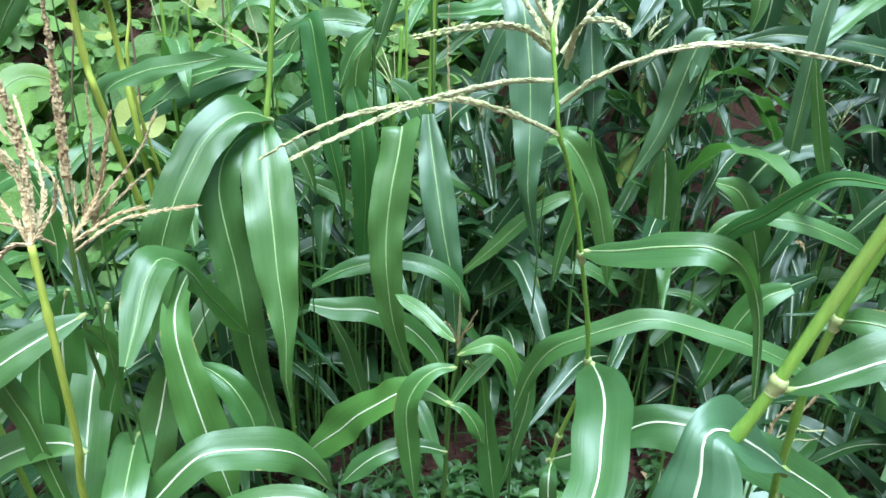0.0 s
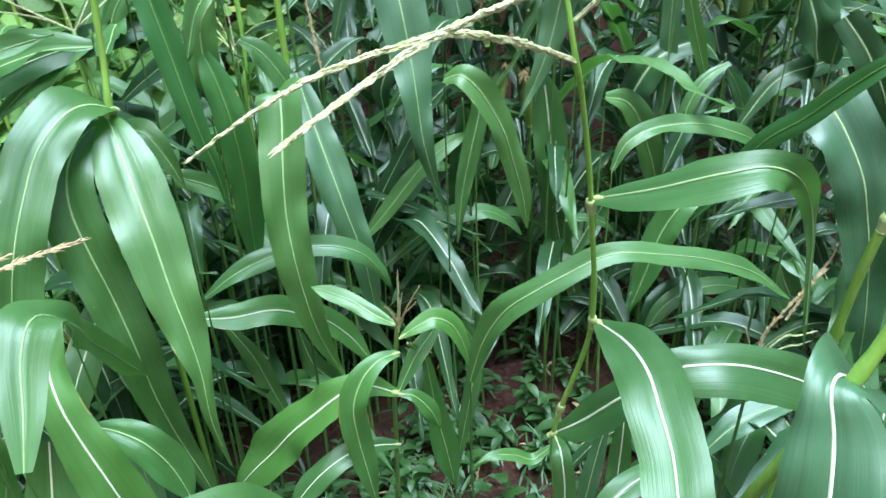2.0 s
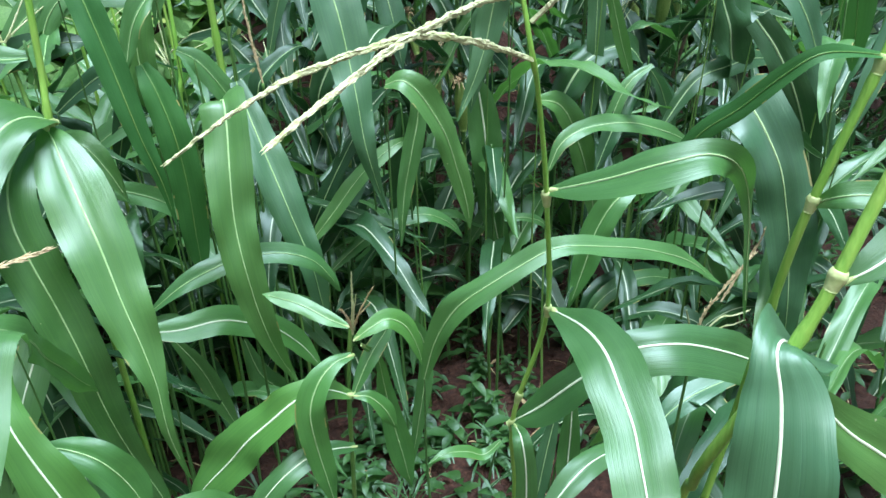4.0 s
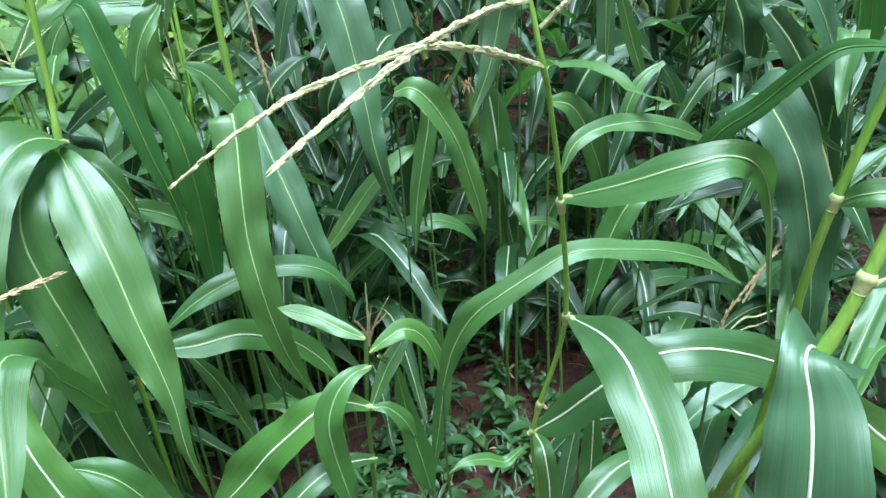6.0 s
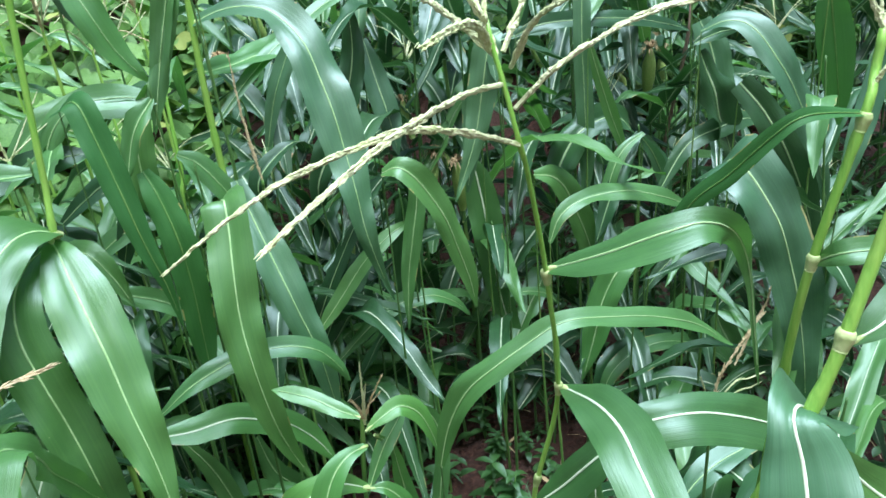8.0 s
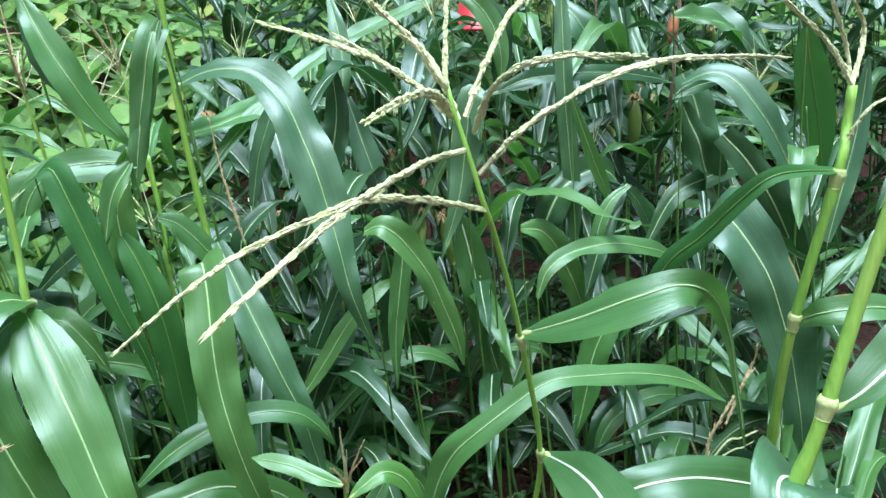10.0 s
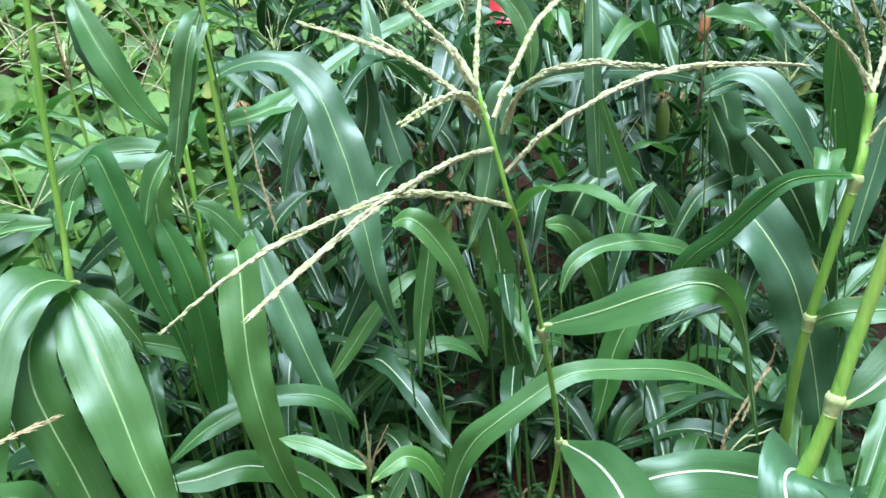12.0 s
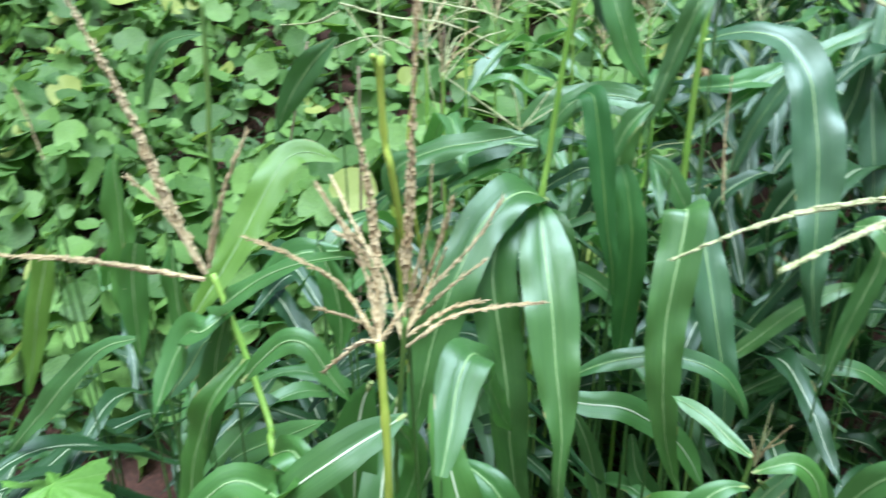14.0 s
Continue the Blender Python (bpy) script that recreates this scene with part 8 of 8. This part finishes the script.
def weed(seed, kind):
    """A small herb: a stem with pairs of pointed leaves, or a tuft of grass."""
    rng = np.random.RandomState(seed)
    ob = empty("weed", "small leafy green weed on bare soil" if kind else "tuft of narrow green grass on soil", "weed", "weeds on the plot")
    if kind:
        h = rng.uniform(0.1, 0.22)
        part("stem", tube([(0, 0, -0.01), (0.01, 0, h * 0.5), (0.0, 0.01, h)], (0.0025, 0.0015), 8, 5), STALK, ob)
        shape = lance_leaf(0.075, 0.034, seed)
        me = raw_mesh("weed_leaf", *shape, WEED)
        for k in range(5):
            for side in (0, 1, 2):
                o = new("leaf", me)
                o.parent = ob
                o.matrix_basis = Matrix.Translation((0, 0, h * (0.3 + 0.17 * k))) @ Matrix.Rotation(k * 1.57 + side * 2.1 + rng.uniform(-0.3, 0.3), 4, "Z") @ Matrix.Rotation(rng.uniform(-0.6, 0.2), 4, "Y") @ Matrix.Scale(rng.uniform(0.7, 1.2) * (1.1 - 0.1 * k), 4)
    else:
        me = raw_mesh("grass_leaf", *lance_leaf(0.2, 0.007, seed), WEED)
        for k in range(14):
            o = new("leaf", me)
            o.parent = ob
            o.matrix_basis = Matrix.Translation((rng.uniform(-0.02, 0.02), rng.uniform(-0.02, 0.02), 0)) @ Matrix.Rotation(rng.uniform(0, 6.28), 4, "Z") @ Matrix.Rotation(rng.uniform(-1.2, -0.4), 4, "Y") @ Matrix.Scale(rng.uniform(0.7, 1.4), 4)
    return ob


def weeds():
    rng = np.random.RandomState(33)
    kinds = [weed(300 + k, k % 3 != 2) for k in range(6)]
    for k in range(300):
        x, y = rng.uniform(-1.4, 2.3), 1.6 + 1.7 * rng.rand() ** 1.3
        if k % 9 == 0:
            x, y = rng.uniform(0.08, 0.75), rng.uniform(1.65, 2.4)
        if noise.noise((x * 1.3, y * 1.3, 11)) < -0.2:
            y += 0.6
        m = Matrix.Translation((x, y, land(x, y))) @ Matrix.Rotation(rng.uniform(0, 6.28), 4, "Z") @ Matrix.Scale(rng.uniform(0.5, 1.15), 4)
        if k < 6:
            kinds[k].matrix_basis = m
        else:
            copy_thing(kinds[k % 6], m)


weeds()


def litter():
    """Dry straw, leaf scraps and crumbs on the soil."""
    rng = np.random.RandomState(51)
    shapes = [lance_leaf(0.12, 0.008, 1), lance_leaf(0.07, 0.02, 2), lance_leaf(0.2, 0.004, 3)]
    placed = []
    for k in range(330):
        x, y = rng.uniform(-1.3, 2.2), rng.uniform(1.5, 3.6)
        placed.append((k % 3, Matrix.Translation((x, y, land(x, y) + 0.022)) @ Matrix.Rotation(rng.uniform(0, 6.28), 4, "Z") @ Matrix.Rotation(rng.uniform(-0.15, 0.25), 4, "Y") @ Matrix.Scale(rng.uniform(0.3, 0.9), 4)))
    scatter("straw_litter", "dry straw and leaf scraps on the soil", "litter", shapes, placed, DRY_LEAF)
    crumbs = []
    for k in range(3):
        v = [Vector((math.cos(a) * math.cos(e), math.sin(a) * math.cos(e), math.sin(e))) * 0.011 * rng.uniform(0.7, 1.2) for e in (-0.7, 0.5) for a in np.linspace(0, 6.28, 6)[:-1]]
        v += [Vector((0, 0, 0.011))]
        f = [(i, (i + 1) % 5, 5 + (i + 1) % 5, 5 + i) for i in range(5)] + [(5 + i, 5 + (i + 1) % 5, 10) for i in range(5)]
        crumbs.append(([tuple(p) for p in v], f))
    placed = []
    for k in range(2600):
        x, y = rng.uniform(-1.2, 2.0), rng.uniform(1.3, 3.2)
        z = land(x, y) + 0.016 * noise.fractal((x * 14, y * 14, 1), 1.0, 2.0, 3)
        placed.append((k % 3, Matrix.Translation((x, y, z + 0.003)) @ Matrix.Rotation(rng.uniform(0, 6.28), 4, "Z") @ Matrix.Scale(0.4 + 1.3 * rng.rand() ** 3, 4)))
    scatter("soil_crumbs", "small clods of red-brown soil", "soil", crumbs, placed, SOIL)


litter()


def ground_cover():
    """Low weeds too many to count between the stalks; a bare patch stays in the middle of the plot."""
    rng = np.random.RandomState(61)
    shapes = [lance_leaf(0.05, 0.024, 1), lance_leaf(0.09, 0.008, 2), lance_leaf(0.065, 0.03, 3)]
    placed = []
    for k in range(30000):
        x, y = rng.uniform(-4.0, 4.2), rng.uniform(0.7, 4.4)
        edge = min(x + 4.0, 4.2 - x, y - 0.7, 4.4 - y) / 0.9 + 0.5 * noise.noise((x * 1.1, y * 1.1, 2))
        if rng.rand() > edge:
            continue
        if x > -0.3 and y > 3.6:
            continue
        bare = math.exp(-((x - 0.4) / 0.26) ** 2 - ((y - 2.0) / 0.3) ** 2) + math.exp(-((x + 0.3) / 0.25) ** 2 - ((y - 2.1) / 0.25) ** 2)
        if noise.noise((x * 2.2, y * 2.2, 5)) < -0.25 + 0.25 * bare:
            continue
        z = land(x, y) + 0.01 + (0.11 if y < 2.4 else 0.22) * rng.rand() ** 1.5
        placed.append((k % 3, Matrix.Translation((x, y, z)) @ Matrix.Rotation(rng.uniform(0, 6.28), 4, "Z") @ Matrix.Rotation(rng.uniform(-0.9, 0.3), 4, "Y") @ Matrix.Scale(rng.uniform(0.6, 1.3), 4)))
    scatter("low_weeds", "low green weeds between the maize stalks", "weeds", shapes, placed, WEED)


ground_cover()


# ---- the far edge of the plot: a wire fence, and what lies by it ----
WIRE = plain_material("galvanised_wire", (0.22, 0.2, 0.22), (0.38, 0.36, 0.38), 0.5, 80, 0.2, metal=0.7)
RED = plain_material("faded_red_plastic", (0.45, 0.02, 0.03), (0.62, 0.05, 0.06), 0.45, 30, 0.2)
WHITE = plain_material("white_plastic", (0.7, 0.72, 0.72), (0.82, 0.83, 0.82), 0.4, 40, 0.15)
GREEN = plain_material("green_plastic", (0.01, 0.3, 0.16), (0.02, 0.42, 0.24), 0.4, 40, 0.15)
CLAY = plain_material("fired_clay", (0.4, 0.16, 0.09), (0.55, 0.26, 0.16), 0.8, 60, 0.5)


def wire_fence(x0, x1, y, height):
    ob = empty("wire_fence", "grey chain-link fence on wooden posts behind the maize", "fence", at=(x0, y, land(x0, y)))
    bm = bmesh.new()
    pitch, r = 0.055, 0.003
    z0 = min(land(x0, y), land(x1, y)) - 0.02

    def strand(a, b):
        d = unit(b - a)
        u = unit(np.cross(d, (0, 1, 0))) * r
        v = np.array((0, r, 0))
        ring = [[bm.verts.new(p + s) for s in (u, v, -u, -v)] for p in (a, b)]
        for k in range(4):
            bm.faces.new((ring[0][k], ring[0][(k + 1) % 4], ring[1][(k + 1) % 4], ring[1][k]))
    n = int((x1 - x0 + height) / pitch)
    for k in range(n):
        s = x0 - height + k * pitch
        for way in (1, -1):
            lo, hi = max(s, x0), min(s + height, x1)
            if hi - lo < 0.02:
                continue
            za, zb = (lo - s, hi - s) if way > 0 else (height - (lo - s), height - (hi - s))
            strand(np.array((lo, y + 0.002 * way, z0 + za)), np.array((hi, y + 0.002 * way, z0 + zb)))
    part("mesh_panel", bm, WIRE, ob, "grey diagonal wire mesh")
    x = x0
    while x <= x1:
        part("post", tube([(x, y + 0.04, land(x, y) - 0.2), (x + 0.01, y + 0.04, z0 + height * 0.5), (x, y + 0.04, z0 + height + 0.08)], (0.035, 0.03), 8, 8), POST, ob, "weathered wooden post")
        x += 1.6
    return ob


wire_fence(1.2, 4.6, 4.75, 1.25)


def lathe(profile_pts, sides=20):
    bm = bmesh.new()
    rows = [[bm.verts.new((r * math.cos(a), r * math.sin(a), z)) for a in np.linspace(0, 2 * math.pi, sides, endpoint=False)] for r, z in profile_pts]
    for a, b in zip(rows, rows[1:]):
        for k in range(sides):
            bm.faces.new((a[k], a[(k + 1) % sides], b[(k + 1) % sides], b[k]))
    bm.faces.new(rows[0]), bm.faces.new(rows[-1])
    return bm


def bucket(at, lean):
    ob = empty("red_bucket", "faded red plastic bucket hung upside down on the fence", "bucket")
    part("body", lathe([(0.15, 0.0), (0.152, 0.012), (0.145, 0.014), (0.112, 0.25), (0.105, 0.26), (0.02, 0.262)]), RED, ob)
    hook = tube([(0.0, 0.1, 0.2), (0.0, 0.14, 0.27), (0.0, 0.175, 0.24), (0.0, 0.178, 0.18)], (0.004, 0.004), 14, 6)
    part("wire_hook", hook, WIRE, ob, "bent wire hook over the fence")
    part("rim", lathe([(0.15, 0.0), (0.16, 0.002), (0.16, 0.02), (0.148, 0.022)]), RED, ob)
    ob.matrix_basis = Matrix.Translation(at) @ Matrix.Rotation(lean, 4, "Y") @ Matrix.Diagonal((0.75, 0.9, 0.8, 1))
    return ob


def bottle(at, turn):
    ob = empty("plastic_bottle", "white plastic bottle with a green label stuck in the fence", "bottle")
    part("body", lathe([(0.034, 0.0), (0.038, 0.006), (0.038, 0.17), (0.03, 0.2), (0.015, 0.22), (0.014, 0.24)]), WHITE, ob)
    part("label", lathe([(0.0386, 0.05), (0.0392, 0.052), (0.0392, 0.13), (0.0386, 0.132)]), GREEN, ob, "green wrap-round label")
    part("cap", lathe([(0.017, 0.238), (0.018, 0.24), (0.018, 0.262), (0.016, 0.265)]), GREEN, ob, "green screw cap")
    ob.matrix_basis = Matrix.Translation(at) @ Matrix.Rotation(turn, 4, "Z") @ Matrix.Rotation(radians(84), 4, "Y")
    return ob


def shard(at, seed):
    rng = np.random.RandomState(seed)
    bm = bmesh.new()
    bmesh.ops.create_cube(bm, size=1)
    bmesh.ops.bevel(bm, geom=bm.edges[:], offset=0.12, segments=2, affect="EDGES")
    for v in bm.verts:
        v.co = Vector((v.co.x * 0.1, v.co.y * 0.07, v.co.z * 0.05)) + Vector(rng.uniform(-0.004, 0.004, 3))
    ob = tagged(part("brick_piece", bm, CLAY), "broken piece of orange-red brick on the ground", "brick")
    ob.matrix_basis = Matrix.Translation(at) @ Matrix.Rotation(rng.uniform(0, 3), 4, "Z") @ Matrix.Rotation(0.3, 4, "X")
    return ob


bucket((1.98, 4.58, 1.36), 0.12)
bottle((4.21, 4.70, 1.15), 0.15)
for k, (x, y) in enumerate(((1.55, 3.3), (-0.55, 3.35), (0.9, 3.3), (-1.9, 3.1))):
    shard((x, y, land(x, y) + 0.03), 70 + k)


def dry_stem(points, r):
    ob = part("dry_stem", tube(points, (r, r * 0.6), 12, 6), POST)
    return tagged(ob, "thin dry brown stem standing in the creeper", "stem")


dry_stem([(-1.05, 2.6, 0.2), (-1.02, 2.62, 0.8), (-1.0, 2.6, 1.35)], 0.006)
dry_stem([(-1.5, 3.0, 0.4), (-1.42, 2.98, 0.95), (-1.3, 2.95, 1.4)], 0.006)
dry_stem([(-0.75, 2.9, 0.3), (-0.78, 2.88, 1.0), (-0.76, 2.85, 1.5)], 0.005)
dry_stem([(1.75, 3.0, 0.0), (1.74, 3.0, 0.8), (1.76, 2.98, 1.6)], 0.007)



# ---- odd things between the rows ----
def lone_ear(at):
    """A plant that shows a husked ear with brown silk."""
    x, y, z = at
    plant = empty("maize_plant", "maize plant with a small ear and brown silk", "maize", MAIZE, (x + 0.03, y + 0.02, land(x, y)))
    stalk(plant, [(x + 0.03, y + 0.02, land(x, y) - 0.03), (x + 0.035, y + 0.02, z * 0.6), (x + 0.03, y + 0.03, z + 0.28)], 0.009, 0.006, STALK)
    b = np.array((x + 0.025, y, z - 0.2))
    d = np.array((-0.02, -0.03, 0.17))
    e = part("ear", tube([tuple(b), tuple(b + d * 0.5), tuple(b + d)], (0.011, 0.021, 0.022, 0.008), 14, 9), HUSK, plant, "green husked ear")
    tuft(e, b + d, 5)
    for k, az in enumerate((0.4, 3.4, 0.9)):
        pts = random_leaf(np.random.RandomState(60 + k), 0, az, 0.6, 0.06)
        leaf(plant, [tuple(q + np.array((x + 0.03, y + 0.02, z - 0.25 + 0.2 * k))) for q in pts], 0.062, mat=LEAF_SHADE)


lone_ear((0.70, 2.4, 0.965))
lone_ear((0.36, 2.62, 0.8))


def gnawed_weed(at, size):
    """A low weed with broad leaves that insects have eaten into holes."""
    rng = np.random.RandomState(8)
    ob = empty("broadleaf_weed", "broad-leaved weed with insect-eaten holes on soil", "weed", at=at)
    part("stem", tube([at, (at[0] + 0.01, at[1], at[2] + 0.08), (at[0], at[1], at[2] + 0.17)], (0.003, 0.002), 8, 6), STALK, ob)
    for k in range(7):
        bm = bmesh.new()
        n = 13
        g = [[bm.verts.new((i / (n - 1) * size, (j / (n - 1) - 0.5) * size * 0.62 * math.sin(math.pi * min(0.97, 0.1 + 0.9 * i / (n - 1))) ** 0.7, 0.05 * size * math.sin(i * 0.5 + j))) for j in range(n)] for i in range(n)]
        holes = [(rng.uniform(2, 11), rng.uniform(1, 11), rng.uniform(0.5, 1.3)) for _ in range(9)]
        for i in range(n - 1):
            for j in range(n - 1):
                if all(math.hypot(i + 0.5 - a, j + 0.5 - b) > r for a, b, r in holes):
                    bm.faces.new((g[i][j], g[i + 1][j], g[i + 1][j + 1], g[i][j + 1]))
        m = Matrix.Translation((at[0], at[1], at[2] + 0.05 + 0.02 * k)) @ Matrix.Rotation(2.4 * k - 1.4, 4, "Z") @ Matrix.Rotation(rng.uniform(-0.5, 0.35), 4, "Y")
        bmesh.ops.transform(bm, matrix=m, verts=bm.verts)
        part("leaf", bm, WEED, ob)
    return ob


gnawed_weed((0.45, 2.45, land(0.45, 2.45)), 0.09)
gnawed_weed((0.62, 2.5, land(0.62, 2.5)), 0.07)


def lobed_plant(at, size):
    """A young broad-leaved plant with toothed, puckered, bright leaves."""
    rng = np.random.RandomState(3)
    x, y, z = at
    g0 = land(x, y)
    ob = empty("lobed_leaf_plant", "young plant with bright toothed lobed leaves", "plant", at=(x, y, g0))
    for k, (az, lift) in enumerate(((0.1, 0.0), (1.9, -0.04), (3.6, -0.1), (5.0, -0.06))):
        bm = bmesh.new()
        uvl = bm.loops.layers.uv.new("UVMap")
        c = bm.verts.new((0, 0, 0))
        rings = []
        m = 60
        for f in (0.35, 0.7, 1.0):
            row = []
            for i in range(m):
                a = 2 * math.pi * i / m
                r = size * (0.55 + 0.22 * math.cos(5 * a) * f + 0.3 * math.cos(a)) * f * (1 + (0.05 if f == 1 else 0) * (-1) ** i)
                row.append(bm.verts.new((r * math.cos(a) + 0.15 * size * f, r * math.sin(a), 0.035 * size * math.cos(10 * a) * f - 0.2 * size * f * f * math.cos(a) ** 2)))
            rings.append(row)
        faces = [bm.faces.new((c, rings[0][i], rings[0][(i + 1) % m])) for i in range(m)]
        for p, q in zip(rings, rings[1:]):
            faces += [bm.faces.new((p[i], q[i], q[(i + 1) % m], p[(i + 1) % m])) for i in range(m)]
        for fc in faces:
            for lp in fc.loops:
                lp[uvl].uv = (0.5 + lp.vert.co.x * 0.5 / size, 0.5 + lp.vert.co.y * 0.5 / size)
        base = (x + 0.04 * math.cos(az), y + 0.04 * math.sin(az), z + lift)
        bmesh.ops.transform(bm, matrix=Matrix.Translation(base) @ Matrix.Rotation(az, 4, "Z") @ Matrix.Rotation(0.25, 4, "Y"), verts=bm.verts)
        part("leaf", bm, BRIGHT, ob)
        part("leaf_stem", tube([(x, y, g0), ((x + base[0]) / 2, (y + base[1]) / 2, (g0 + base[2]) / 2 + 0.03), base], (0.004, 0.0025), 10, 6), STALK_LIGHT, ob)
    return ob


BRIGHT = broad_material("bright_lobed_leaf", (0.12, 0.3, 0.05), (0.24, 0.5, 0.11), (0.4, 0.58, 0.24), (0.35, 0.6, 0.1))
lobed_plant((-1.25, 1.22, 0.72), 0.12)


def tasselled(at, seed):
    """A slender plant in full tassel: many thin, drooping, straw-coloured branches."""
    rng = np.random.RandomState(seed)
    x, y, z = at
    g = land(x, y)
    plant = empty("maize_plant", "slender maize plant with a ragged straw-coloured tassel", "maize", MAIZE, (x, y, g))
    stalk(plant, [(x + rng.uniform(-0.05, 0.05), y + 0.03, g - 0.03), (x + 0.01, y, (z + g) / 2), (x, y, z)], 0.006, 0.0035, STALK_LIGHT, sides=7)
    for k in range(4):
        h = g + (z - g) * (0.35 + 0.16 * k)
        pts = random_leaf(rng, h, rng.uniform(0, 6.28), rng.uniform(0.4, 0.6), 0.05)
        leaf(plant, [tuple(q + np.array((x, y, 0))) for q in pts], rng.uniform(0.045, 0.06), mat=LEAF, base=0.4)
    for k in range(9):
        a, e = rng.uniform(0, 6.28), rng.uniform(0.25, 1.2) if k else 1.5
        d = np.array((math.cos(a) * math.cos(e), math.sin(a) * math.cos(e), math.sin(e)))
        n = rng.uniform(0.13, 0.24)
        b = np.array((x, y, z - 0.035 + 0.008 * k))
        spike(plant, [tuple(b), tuple(b + d * n * 0.5 + (0, 0, 0.012)), tuple(b + d * n + (0, 0, -0.05 * math.cos(e)))], 0.0075, TASSEL_DRY if k % 3 == 0 else TASSEL_PALE, gap=0.008)
    return plant


for k, spot in enumerate(((-0.61, 2.00, 1.40), (-0.61, 2.35, 1.54), (-0.31, 2.20, 1.51), (-0.23, 2.45, 1.44), (-0.56, 2.65, 1.50), (-0.62, 1.85, 1.47), (-0.10, 2.50, 1.51), (-0.48, 2.90, 1.57))):
    tasselled(spot, 400 + k)
